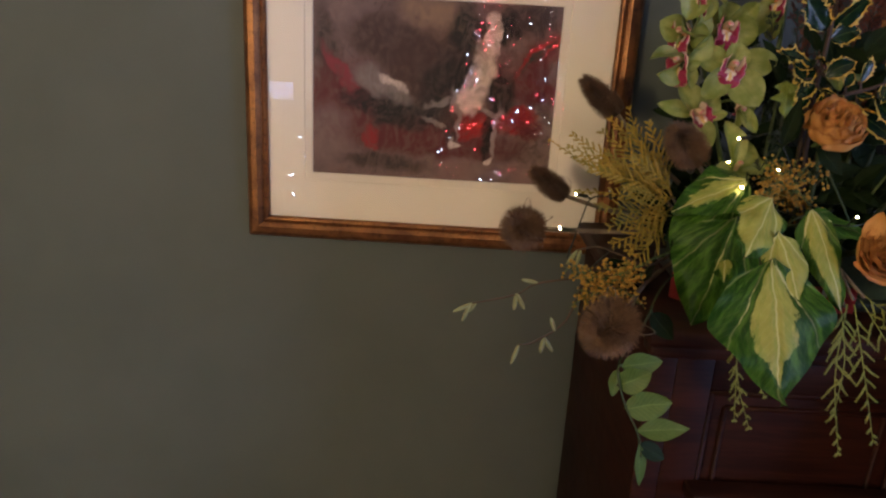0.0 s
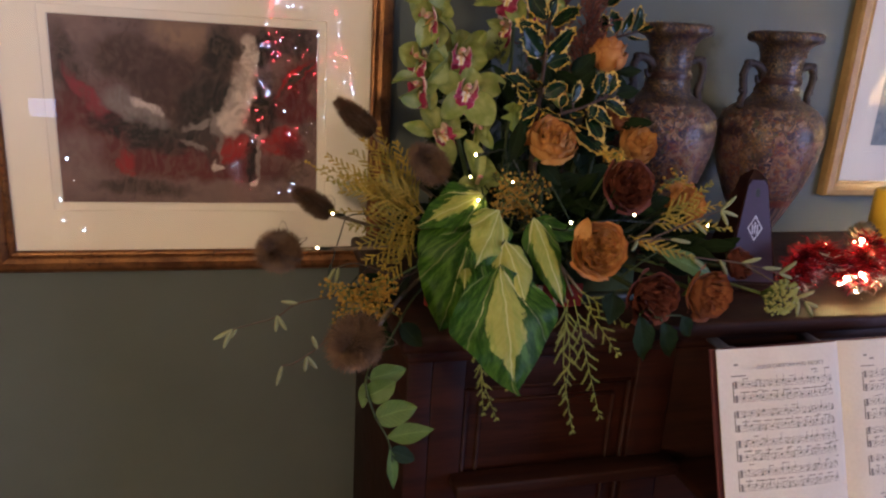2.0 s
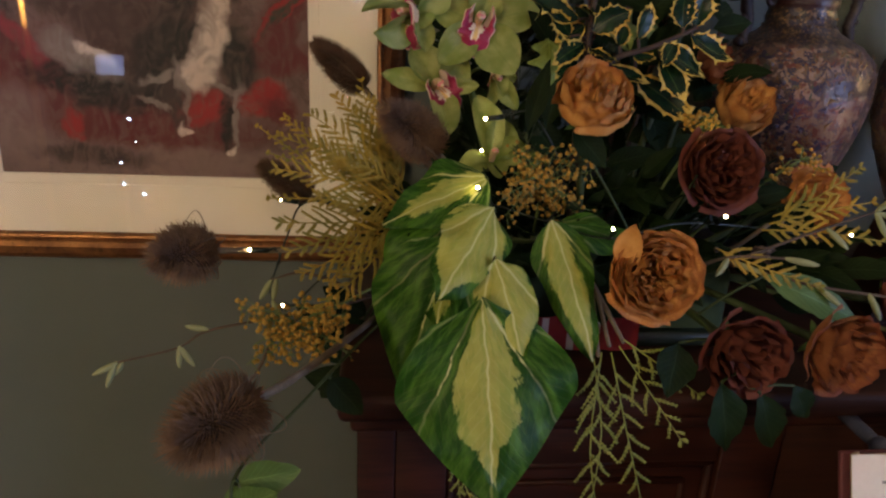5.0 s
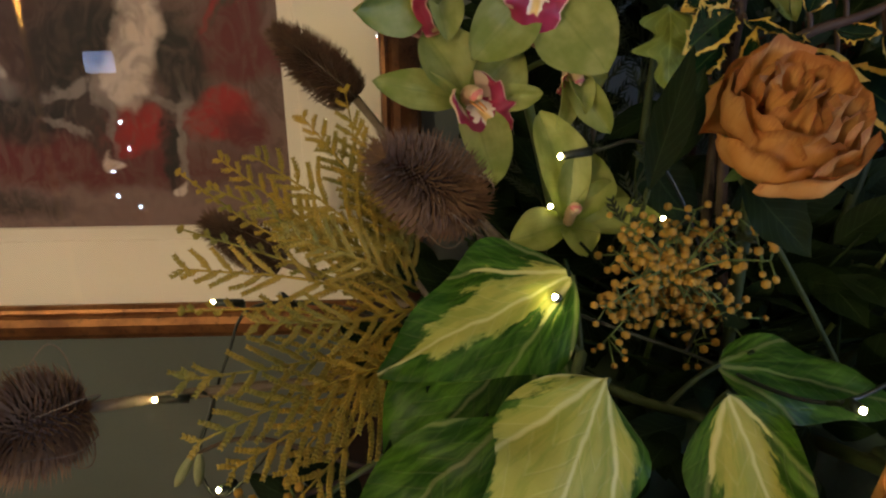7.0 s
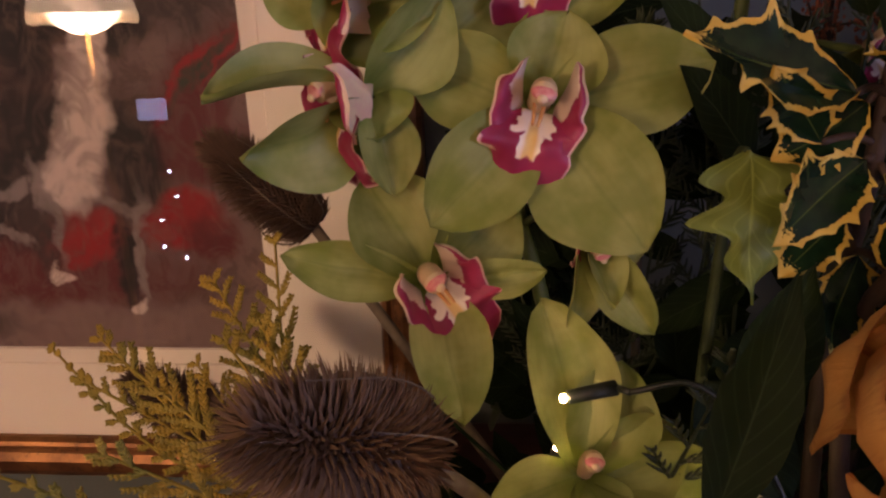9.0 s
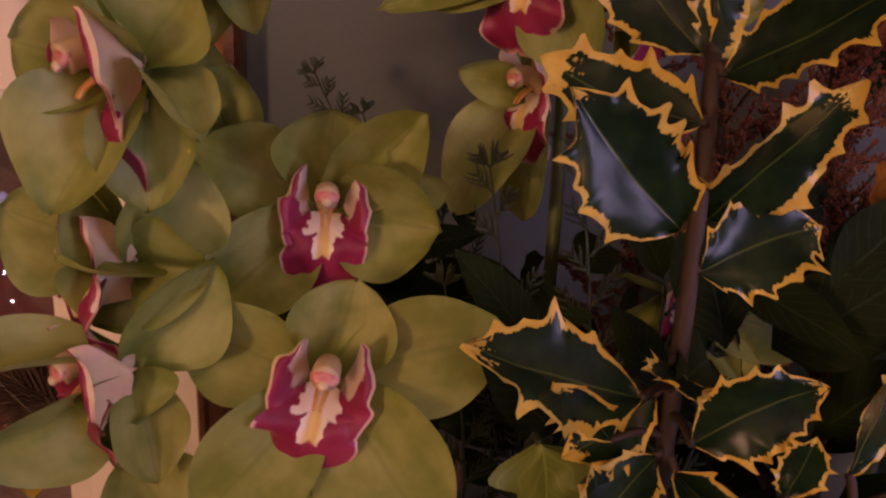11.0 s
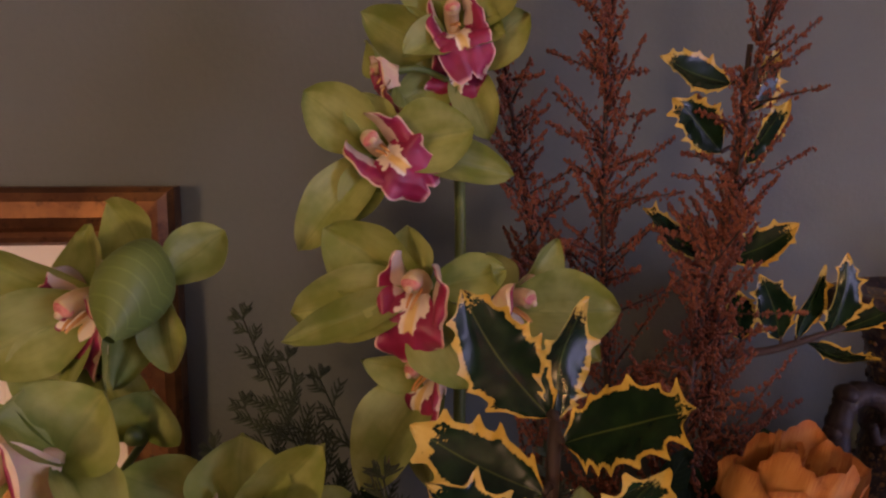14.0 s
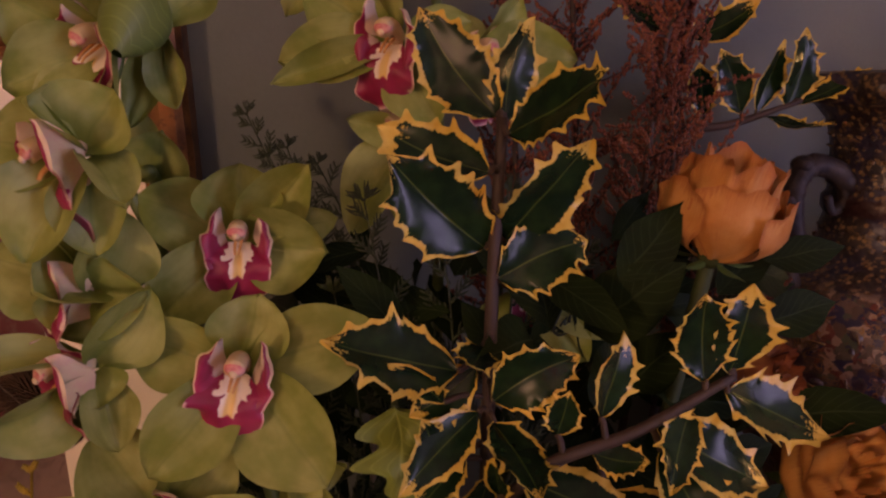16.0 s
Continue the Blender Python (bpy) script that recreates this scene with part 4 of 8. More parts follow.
c = mixc(nt, step(nt, rb, 0.62, 0.68), c, (0.026, 0.026, 0.075))
c = mixc(nt, step(nt, ra, 0.86, 0.90), c, (0.16, 0.040, 0.028))
c = mixc(nt, step(nt, rb, 0.10, 0.05), c, (0.07, 0.10, 0.06))
big = noi(nt, o, 22, 3)
c = mixc(nt, mth(nt, "MULTIPLY", step(nt, big, 0.50, 0.62), 0.5), c, (0.075, 0.050, 0.046))
gold = mth(nt, "MAXIMUM", step(nt, mth(nt, "SUBTRACT", 0.06, v2.outputs[0]), 0.0, 0.03), 0.0)
gold = mth(nt, "MULTIPLY", gold, step(nt, noi(nt, o, 40, 2), 0.42, 0.55))
c = mixc(nt, gold, c, (0.34, 0.21, 0.07))
# painted panels round the belly, a dark band on the shoulder
zz = un.outputs[2]
at2 = mth(nt, "ARCTAN2", un.outputs[0], un.outputs[1])
pan = step(nt, mth(nt, "SINE", mth(nt, "ADD", mth(nt, "MULTIPLY", at2, 4.0), mth(nt, "MULTIPLY", big, 2.0))), -0.1, 0.0)
belly = mth(nt, "MULTIPLY", step(nt, zz, 0.105, 0.108), mth(nt, "SUBTRACT", 1.0, step(nt, zz, 0.192, 0.195)))
fig = noi(nt, o, 85, 4, 0.65, 1.2)
pc = mixc(nt, step(nt, fig, 0.48, 0.53), (0.24, 0.175, 0.130), mixc(nt, step(nt, ra, 0.5, 0.55), (0.16, 0.035, 0.03), (0.035, 0.035, 0.11)))
c = mixc(nt, mth(nt, "MULTIPLY", mth(nt, "MULTIPLY", pan, belly), 0.8), c, pc)
shd = mth(nt, "MULTIPLY", step(nt, zz, 0.196, 0.199), mth(nt, "SUBTRACT", 1.0, step(nt, zz, 0.211, 0.214)))
c = mixc(nt, mth(nt, "MULTIPLY", shd, step(nt, big, 0.44, 0.52)), c, (0.045, 0.024, 0.034))
# bands: neck, shoulder, foot
zz = un.outputs[2]
neck = step(nt, zz, 0.240, 0.247)
vd = nd(nt, "TexVoronoi")
put(nt, vd.inputs["Vector"], o)
vd.inputs["Scale"].default_value = 210
dot = mth(nt, "MAXIMUM", mth(nt, "SUBTRACT", 1.0, step(nt, vd.outputs["Distance"], 0.22, 0.34)), mth(nt, "MULTIPLY", step(nt, noi(nt, o, 240, 3), 0.55, 0.62), 0.7))
nk = mixc(nt, dot, mixc(nt, step(nt, noi(nt, o, 60, 2), 0.45, 0.55), (0.020, 0.016, 0.018), (0.020, 0.022, 0.055)), (0.26, 0.180, 0.075))
c = mixc(nt, mth(nt, "MULTIPLY", neck, 0.9), c, nk)
ring = mth(nt, "MULTIPLY", step(nt, zz, 0.279, 0.281), mth(nt, "SUBTRACT", 1.0, step(nt, zz, 0.289, 0.291)))
c = mixc(nt, ring, c, (0.045, 0.016, 0.014))
foot = mth(nt, "MULTIPLY", step(nt, zz, 0.050, 0.053), mth(nt, "SUBTRACT", 1.0, step(nt, zz, 0.082, 0.086)))
strip = step(nt, mth(nt, "SINE", mth(nt, "MULTIPLY", at2, 26.0)), -0.1, 0.1)
c = mixc(nt, foot, c, mixc(nt, strip, (0.07, 0.055, 0.085), (0.34, 0.25, 0.18)))
redb = mth(nt, "MULTIPLY", step(nt, zz, 0.085, 0.087), mth(nt, "SUBTRACT", 1.0, step(nt, zz, 0.096, 0.099)))
c = mixc(nt, mth(nt, "MULTIPLY", redb, 0.8), c, (0.22, 0.04, 0.03))
c = mixc(nt, 1.0, c, (0.66, 0.58, 0.60), "MULTIPLY")
put(nt, b.inputs["Base Color"], c)
put(nt, b.inputs["Metallic"], mth(nt, "MULTIPLY", gold, 0.6))
put(nt, b.inputs["Roughness"], mth(nt, "ADD", 0.22, mth(nt, "MULTIPLY", big, 0.22)))
bump(nt, b, mth(nt, "ADD", gold, noi(nt, o, 150, 3)), 0.5, 0.0018)
VASE = m_vase
VASE_DARK = plain("dark_gilt_handle", (0.014, 0.012, 0.017), (0.042, 0.030, 0.024), 70, 0.55, 0.0, fine=300, bstr=0.6, spec=0.25)
VASE_BEAD = plain("dull_gilt_bead", (0.13, 0.080, 0.030), (0.030, 0.022, 0.026), 90, 0.45, 0.3, fine=400)
VASE_ENAMEL = plain("dark_enamel", (0.105, 0.075, 0.060), (0.026, 0.024, 0.062), 75, 0.30, fine=300)
VASE_GILT = plain("worn_gilt_line", (0.22, 0.135, 0.050), (0.10, 0.055, 0.035), 110, 0.40, 0.5, fine=300)
VPROF = [(0.030, 0.0), (0.034, 0.004), (0.034, 0.012), (0.029, 0.018), (0.0285, 0.030), (0.035, 0.050), (0.047, 0.075), (0.060, 0.105), (0.0715, 0.135), (0.0800, 0.165), (0.0838, 0.190), (0.0832, 0.212), (0.0775, 0.230), (0.0650, 0.243), (0.0500, 0.251), (0.0400, 0.257), (0.0350, 0.264),
         (0.0350, 0.272), (0.0330, 0.278), (0.0355, 0.282), (0.0355, 0.288), (0.0325, 0.292), (0.0320, 0.306), (0.0335, 0.322), (0.0365, 0.334), (0.0430, 0.342), (0.0525, 0.346), (0.0550, 0.351), (0.0540, 0.359), (0.0490, 0.361), (0.040, 0.352), (0.028, 0.335), (0.024, 0.300)]


def vase(at, turn, label):
    e = thing("vase", label, "vase", at, "pair of vases on the piano")
    e.rotation_euler = (0, 0, radians(turn))
    part("body", turned(bmesh.new(), VPROF, 56, wave=lambda a, z: 1 + (0.075 * math.sin(9 * a) if 0.343 < z < 0.3605 else 0.0)), VASE, e)
    r = random.Random(int(turn))
    zs = [(q[1], q[0]) for q in VPROF[5:27]]

    def radius(z):
        for (z0, r0), (z1, r1) in zip(zs, zs[1:]):
            if z0 <= z <= z1:
                return r0 + (r1 - r0) * (z - z0) / max(1e-6, z1 - z0)
        return zs[-1][1]
    # raised enamel: rows of beads on the neck, looser figures round the belly
    neck, figures, gilt = bmesh.new(), bmesh.new(), bmesh.new()
    for k, z in enumerate((0.262, 0.270, 0.297, 0.304, 0.311, 0.318, 0.325, 0.332)):
        for i in range(34):
            a = 2 * math.pi * (i + 0.5 * (k % 2) + r.uniform(-0.25, 0.25)) / 34
            q = radius(z)
            ball(neck, (q * math.cos(a), q * math.sin(a), z), r.uniform(0.0008, 0.0021), (1, 1, 0.9), 1)
    for i in range(420):
        z, a = r.uniform(0.092, 0.236), r.uniform(0, 2 * math.pi)
        q = radius(z) - 0.0006
        at_ = Vector((q * math.cos(a), q * math.sin(a), z))
        turn_ = facing(at_, (math.cos(a), math.sin(a), -0.25), (0, 0, 1)) @ Matrix.Rotation(r.uniform(0, 3.1), 4, "Z")
        if r.random() < 0.55:
            ball(figures, (0, 0, 0), r.uniform(0.0022, 0.0048), (1.0, r.uniform(0.4, 0.8), 0.36), 1, turn_)
        else:
            w = r.uniform(0.004, 0.009)
            tube(gilt, [turn_ @ Vector((-w, 0, -0.0002)), turn_ @ Vector((0, w * 0.6, 0.0006)), turn_ @ Vector((w * 0.9, -w * 0.1, -0.0002))], 0.0009, 0.0006, 5, 3)
    tagged(part("beading", neck, VASE_BEAD, e, "rows of dull gilt beads"), kind="stuff")
    tagged(part("enamel_relief", figures, VASE_ENAMEL, e, "raised dark enamel figures"), kind="stuff")
    tagged(part("gilt_tracery", gilt, VASE_GILT, e, "raised gilt lines"), kind="stuff")
    for s in (-1, 1):
        bm = bmesh.new()
        tube(bm, [(s * 0.029, 0, 0.296), (s * 0.044, 0, 0.307), (s * 0.060, 0, 0.310), (s * 0.0695, 0, 0.300), (s * 0.0700, 0, 0.282), (s * 0.0650, 0, 0.264), (s * 0.0685, 0, 0.248), (s * 0.060, 0, 0.232)], 0.0066, 0.0056, 10, 8, 0.10)
        tube(bm, [(s * 0.036, 0, 0.301), (s * 0.033, 0, 0.288), (s * 0.042, 0, 0.283), (s * 0.046, 0, 0.292)], 0.0040, 0.0026, 8, 6)
        for at_, q in (((0.066, 0.311), 0.0062), ((0.074, 0.292), 0.0048), ((0.071, 0.268), 0.0046), ((0.072, 0.244), 0.0062)):
            ball(bm, (s * at_[0], 0, at_[1]), q, (1, 1.1, 0.9), 2)
        part("handle", bm, VASE_DARK, e)
    return e


vase((0.866, 1.128, LID_Z), 12, "tall two-handled painted and gilded vase half hidden by flowers")
vase((1.066, 1.128, LID_Z), 5, "tall two-handled painted and gilded vase beside its twin")

# ---- metronome ----
PURPLE = plain("purple_card", (0.029, 0.015, 0.043), (0.040, 0.021, 0.058), 20, 0.5, fine=300)
SILVER = plain("silver_print", (0.50, 0.50, 0.58), (0.62, 0.62, 0.70), 40, 0.4, 0.3, fine=300)
met = thing("metronome", "mahogany pyramid metronome with a purple front on the piano", "metronome", (0.926, 0.965, LID_Z))
met.rotation_euler = (0, 0, radians(-10))
met.scale = (0.86, 0.86, 0.98)
bm = bmesh.new()
bmesh.ops.create_cone(bm, cap_ends=True, segments=4, radius1=0.066, radius2=0.022, depth=0.150, matrix=Matrix.Translation((0, 0, 0.083)) @ Matrix.Rotation(radians(45), 4, "Z"))
box(bm, (-0.050, -0.050, 0.0), (0.050, 0.050, 0.010), 0.002)
bmesh.ops.create_cone(bm, cap_ends=True, segments=4, radius1=0.022, radius2=0.004, depth=0.012, matrix=Matrix.Translation((0, 0, 0.164)) @ Matrix.Rotation(radians(45), 4, "Z"))
part("case", bm, MAHOG, met, smooth=False)
bm = bmesh.new()


def front(x, z):
    """A point on the sloping front of the case, a little proud of it."""
    return (x, -(0.0467 + (0.0156 - 0.0467) * (z - 0.008) / 0.150) - 0.0012, z)


def slab_on(bm, pts, t=0.0012):
    a = [bm.verts.new(front(*p)) for p in pts]
    c_ = [bm.verts.new(Vector(front(*p)) + Vector((0, -t, 0))) for p in pts]
    bm.faces.new(c_)
    for k in range(len(pts)):
        n = (k + 1) % len(pts)
        bm.faces.new((a[k], a[n], c_[n], c_[k]))


slab_on(bm, [(-0.040, 0.014), (0.040, 0.014), (0.016, 0.150), (0.010, 0.157), (-0.010, 0.157), (-0.016, 0.150)])
part("front_cover", bm, PURPLE, met, "purple front cover", smooth=False)
bm = bmesh.new()
for k in range(4):
    c4 = [(0, 0.072), (0.0125, 0.090), (0, 0.108), (-0.0125, 0.090)]
    (x0, z0), (x1, z1) = c4[k], c4[(k + 1) % 4]
    s = 0.86
    slab_on(bm, [(x0, z0), (x1, z1), (x1 * s, 0.09 + (z1 - 0.09) * s), (x0 * s, 0.09 + (z0 - 0.09) * s)], 0.0018)
for x in (-0.004, 0.0, 0.004):
    slab_on(bm, [(x - 0.0008, 0.082), (x + 0.0008, 0.082), (x + 0.0008, 0.099 - abs(x)), (x - 0.0008, 0.099 - abs(x))], 0.0018)
part("emblem", bm, SILVER, met, "silver diamond emblem", smooth=False)
bm = bmesh.new()
slab_on(bm, [(-0.003, 0.134), (0.003, 0.134), (0.0035, 0.142), (0.002, 0.146), (-0.002, 0.146), (-0.0035, 0.142)], 0.0016)
part("catch_slot", bm, WIRE, met, smooth=False)

# ---- red tinsel garland with lights, cone and candle ----
TINSEL_RED, nt, b = mat("red_tinsel")
b.inputs["Base Color"].default_value, b.inputs["Metallic"].default_value, b.inputs["Roughness"].default_value = (0.55, 0.020, 0.035, 1), 0.9, 0.22
o = coords(nt)
put(nt, b.inputs["Base Color"], mixc(nt, step(nt, noi(nt, o, 45, 2), 0.4, 0.6), (0.62, 0.03, 0.045), (0.30, 0.012, 0.03)))
TINSEL_SILVER, nt, b = mat("silver_tinsel")
b.inputs["Base Color"].default_value, b.inputs["Metallic"].default_value, b.inputs["Roughness"].default_value = (0.55, 0.52, 0.52, 1), 0.9, 0.2
put(nt, b.inputs["Roughness"], mth(nt, "ADD", 0.15, mth(nt, "MULTIPLY", noi(nt, coords(nt), 80, 2), 0.2)))


def tinsel(bm, pts, n, length, r):
    c_ = spline(pts, 24)
    for k in range(n):
        p = c_[r.randrange(len(c_))]
        d = Vector((r.gauss(0, 1), r.gauss(0, 1), r.gauss(0, 1))).normalized()
        q = d.orthogonal().normalized() * 0.0008
        L = length * r.uniform(0.6, 1.1)
        mid = p + d * L * 0.5 + Vector((r.gauss(0, 1), r.gauss(0, 1), r.gauss(0, 1))) * L * 0.15
        tip = p + d * L
        if tip.z < LID_Z + 0.001 or mid.z < LID_Z + 0.001:
            continue
        a = [bm.verts.new(x) for x in (p - q, p + q, mid + q, mid - q, tip)]
        bm.faces.new((a[0], a[1], a[2], a[3]))
        bm.faces.new((a[3], a[2], a[4]))


LED_STRONG = glow("bright_warm_led", (1.0, 0.72, 0.32), 850)
gar = thing("tinsel_garland", "red and silver tinsel garland lying along the piano top", "garland", (0, 0, 0))
TPTS = [(0.955, 0.885, 1.318), (1.00, 0.90, 1.352), (1.045, 0.87, 1.326), (1.09, 0.90, 1.362), (1.135, 0.93, 1.322), (1.18, 0.88, 1.342), (1.24, 0.92, 1.328), (1.34, 0.90, 1.326), (1.46, 0.93, 1.320)]
r = random.Random(3)
part("strand_mass", tinsel(bm := bmesh.new(), TPTS, 6400, 0.033, r) or bm, TINSEL_RED, gar, smooth=False)
part("silver_strands", tinsel(bm := bmesh.new(), [(p[0], p[1] - 0.012, p[2] - 0.010) for p in TPTS], 900, 0.026, r) or bm, TINSEL_SILVER, gar, "thin silver strands", smooth=False)
part("core", tube(bmesh.new(), TPTS, 0.0015, sides=5), WIRE, gar)
for x, y, z in ((1.075, 0.905, 1.366), (1.045, 0.865, 1.330), (1.120, 0.865, 1.318), (1.150, 0.900, 1.345), (1.205, 0.875, 1.335), (1.165, 0.860, 1.306), (1.02, 0.862, 1.325)):
    part("bulb", ball(bmesh.new(), (x, y, z), 0.0030, sub=2), LED_STRONG, gar, "lit warm bulb")
CONE = plain("grey_brown_cone", (0.10, 0.075, 0.06), (0.18, 0.14, 0.11), 60, 0.8, fine=300)
co = thing("pine_cone", "frosted grey-brown pine cone resting in the tinsel", "pine cone", (1.095, 0.925, 1.352))
bm = bmesh.new()
for i in range(90):
    t = i / 90
    a = i * 2.39996
    rr = 0.026 * math.sin(math.pi * (0.10 + 0.86 * t)) ** 0.8
    base = Vector((math.cos(a) * rr * 0.45, math.sin(a) * rr * 0.45, -0.022 + 0.05 * t))
    tip = Vector((math.cos(a) * rr, math.sin(a) * rr, -0.018 + 0.05 * t + 0.006))
    mm = aim(base, tip, (0, 0, 1))
    grid(bm, 2, 3, lambda u, v: (u * 0.006 * math.sin(0.4 + 2.2 * v), v * (tip - base).length, 0.0012 * (1 - u * u)), m=mm)
part("scales", bm, CONE, co)
CANDLE = plain("yellow_wax", (0.75, 0.42, 0.03), (0.80, 0.50, 0.05), 20, 0.5, fine=200)
cd = thing("candle", "stout yellow candle standing behind the tinsel", "candle", (1.275, 1.055, LID_Z))
part("wax", turned(bmesh.new(), [(0.030, 0), (0.031, 0.002), (0.031, 0.118), (0.029, 0.122), (0.016, 0.120)], 32), CANDLE, cd)
part("wick", tube(bmesh.new(), [(0, 0, 0.118), (0.001, 0, 0.126), (0.002, 0, 0.132)], 0.0009, sides=6), WIRE, cd)

# ---- small table lamp at the far end of the piano ----
SHADE_CLOTH, nt, b = mat("cream_lamp_shade")
o = coords(nt)
sc = mixc(nt, step(nt, noi(nt, stretch(nt, o, (40, 40, 6)), 6, 3), 0.4, 0.6), (0.70, 0.60, 0.44), (0.76, 0.67, 0.52))
put(nt, b.inputs["Base Color"], sc)
b.inputs["Roughness"].default_value = 0.9
sheer(nt, b, sc, 0.6)
tl = thing("table_lamp", "small lit table lamp with a cream shade on the piano", "lamp", (1.72, 0.99, LID_Z))
part("base", turned(bmesh.new(), [(0.045, 0.0), (0.047, 0.004), (0.044, 0.012), (0.018, 0.022), (0.011, 0.060), (0.016, 0.110), (0.010, 0.160), (0.007, 0.250)], 28), BRASS, tl)
bm = bmesh.new()
grid(bm, 36, 4, lambda u, v: ((0.095 - 0.035 * v) * math.cos(math.pi * u), (0.095 - 0.035 * v) * math.sin(math.pi * u), 0.235 + 0.130 * v))
part("shade", bm, SHADE_CLOTH, tl, "cream cloth shade")

# ---- across the room: floor lamp and lit tree, seen in the picture's glass ----
SHADE = glow("lit_lampshade", (1.0, 0.80, 0.55), 5.0)
fl = thing("floor_lamp", "standing lamp with a lit cream fringed shade", "lamp", (LAMP.x, LAMP.y, 0.0))
bm = bmesh.new()
turned(bm, [(0.14, 0.0), (0.14, 0.015), (0.05, 0.03), (0.02, 0.06), (0.014, 0.3), (0.018, 0.8), (0.014, 1.2), (0.012, 1.52)], 24)
part("stand", bm, BRASS, fl)
bm = bmesh.new()
grid(bm, 40, 6, lambda u, v: ((0.21 - 0.10 * v ** 1.3) * math.cos(math.pi * u), (0.21 - 0.10 * v ** 1.3) * math.sin(math.pi * u), 1.59 + 0.24 * v))
sh_ = part("shade", bm, SHADE, fl, "lit cream fabric shade")
sh_.visible_shadow = False
bm = bmesh.new()
for k in range(90):
    a = 2 * math.pi * k / 90
    for j in range(4):
        ball(bm, (0.21 * math.cos(a), 0.21 * math.sin(a), 1.583 - 0.011 * j), 0.005, sub=1)
fr_ = part("fringe", bm, SHADE, fl, "beaded fringe")
fr_.visible_shadow = False
cl = thing("ceiling_light", "round frosted glass ceiling light", "lamp", (0.55, -0.55, 2.45))
part("rose_plate", turned(bmesh.new(), [(0.07, -0.02), (0.07, -0.001)], 28), BRASS, cl)
part("rod", tube(bmesh.new(), [(0, 0, -0.02), (0, 0, -0.12)], 0.008), BRASS, cl)
g_ = part("globe", ball(bmesh.new(), (0, 0, -0.23), 0.125, (1, 1, 0.9), 3), SHADE, cl, "lit frosted globe")
g_.visible_shadow = False
BLUE_SCREEN = glow("blue_lit_screen", (0.42, 0.52, 1.0), 4.5)
sc = thing("small_screen", "small blue-lit screen on a slim floor stand", "screen", (-0.46, -0.27, 0.0))
part("stand", turned(bmesh.new(), [(0.11, 0.0), (0.11, 0.012), (0.012, 0.02), (0.010, 1.28)], 20), WIRE, sc)
part("casing", box(bmesh.new(), (-0.050, -0.008, 1.275), (0.050, 0.006, 1.365), 0.003), WIRE, sc)
part("display", box(bmesh.new(), (-0.043, 0.0065, 1.292), (0.043, 0.0075, 1.352)), BLUE_SCREEN, sc, "pale blue lit display", smooth=False)
tree = thing("christmas_tree", "dark green Christmas tree hung with red and white lights", "tree", (0.46, -1.75, 0.0))
part("trunk", tube(bmesh.new(), [(0, 0, 0), (0, 0, 2.0)], 0.035, 0.006), STEM_BROWN, tree)
bm = bmesh.new()
r = random.Random(5)
for k in range(2600):
    z = 0.35 + 1.65 * r.random()
    R = 0.40 * (1.02 - (z - 0.35) / 1.7)
    a = r.uniform(0, 2 * math.pi)
    rr = R * math.sqrt(r.uniform(0.15, 1))
    p = Vector((rr * math.cos(a), rr * math.sin(a), z))
    d = Vector((math.cos(a), math.sin(a), r.uniform(-0.35, 0.25))).normalized()
    mm = aim(p - d * 0.06, p + d * 0.06, (r.uniform(-1, 1), r.uniform(-1, 1), 1))
    grid(bm, 2, 2, lambda u, v: (u * 0.022 * (1 - v * 0.8), v * 0.13, -0.01 * u * u), m=mm)
part("crown", bm, FERN, tree)
LED_RED, LED_BLUE = glow("red_led", (1.0, 0.03, 0.04), 85), glow("blue_white_led", (0.40, 0.55, 1.0), 130)
base_r = part("bulb", ball(bmesh.new(), (0, 0, 0), 0.0056, sub=1), LED_RED, tree)
base_b = part("bulb", ball(bmesh.new(), (0, 0, 0), 0.0060, sub=1), LED_BLUE, tree)
for k in range(170):
    z = 0.80 + 1.05 * r.random()
    R = 0.40 * (1.02 - (z - 0.35) / 1.7) + 0.10
    a = r.uniform(0.05, math.pi - 0.05)
    again(base_r if k % 5 < 3 else base_b, "bulb", pose(R * math.cos(a), R * math.sin(a), z), tree)
base_r.location, base_b.location = (0.2, 0.3, 1.2), (-0.2, 0.3, 1.3)

chain = thing("blue_light_chain", "short chain of blue lights hanging from the screen's stand", "fairy lights", (0, 0, 0))
CHAIN = [(-0.358, -0.094, 1.182), (-0.336, -0.07, 1.117), (-0.375, -0.045, 1.06), (-0.365, -0.022, 0.998), (-0.307, -0.015, 0.969)]
part("wire", tube(bmesh.new(), [(-0.455, -0.262, 1.270), (-0.38, -0.12, 1.20)] + CHAIN, 0.0012, sides=6), WIRE, chain)
for p in CHAIN:
    part("bulb", ball(bmesh.new(), p, 0.0048, sub=2), LED_BLUE, chain, "lit blue bulb")

# ---- flower arrangement on the piano's end ----
FOAM_AT = Vector((0.60, 0.975, LID_Z))
tray = thing("flower_tray", "low tray of green floral foam hidden under the flowers", "tray", FOAM_AT)
bm = bmesh.new()
box(bm, (-0.125, -0.075, 0.006), (0.125, 0.075, 0.070), 0.008)
part("foam", bm, FOAM, tray)
bm = bmesh.new()
box(bm, (-0.135, -0.085, 0.0), (0.135, 0.085, 0.014), 0.004)
part("dish", bm, WIRE, tray)


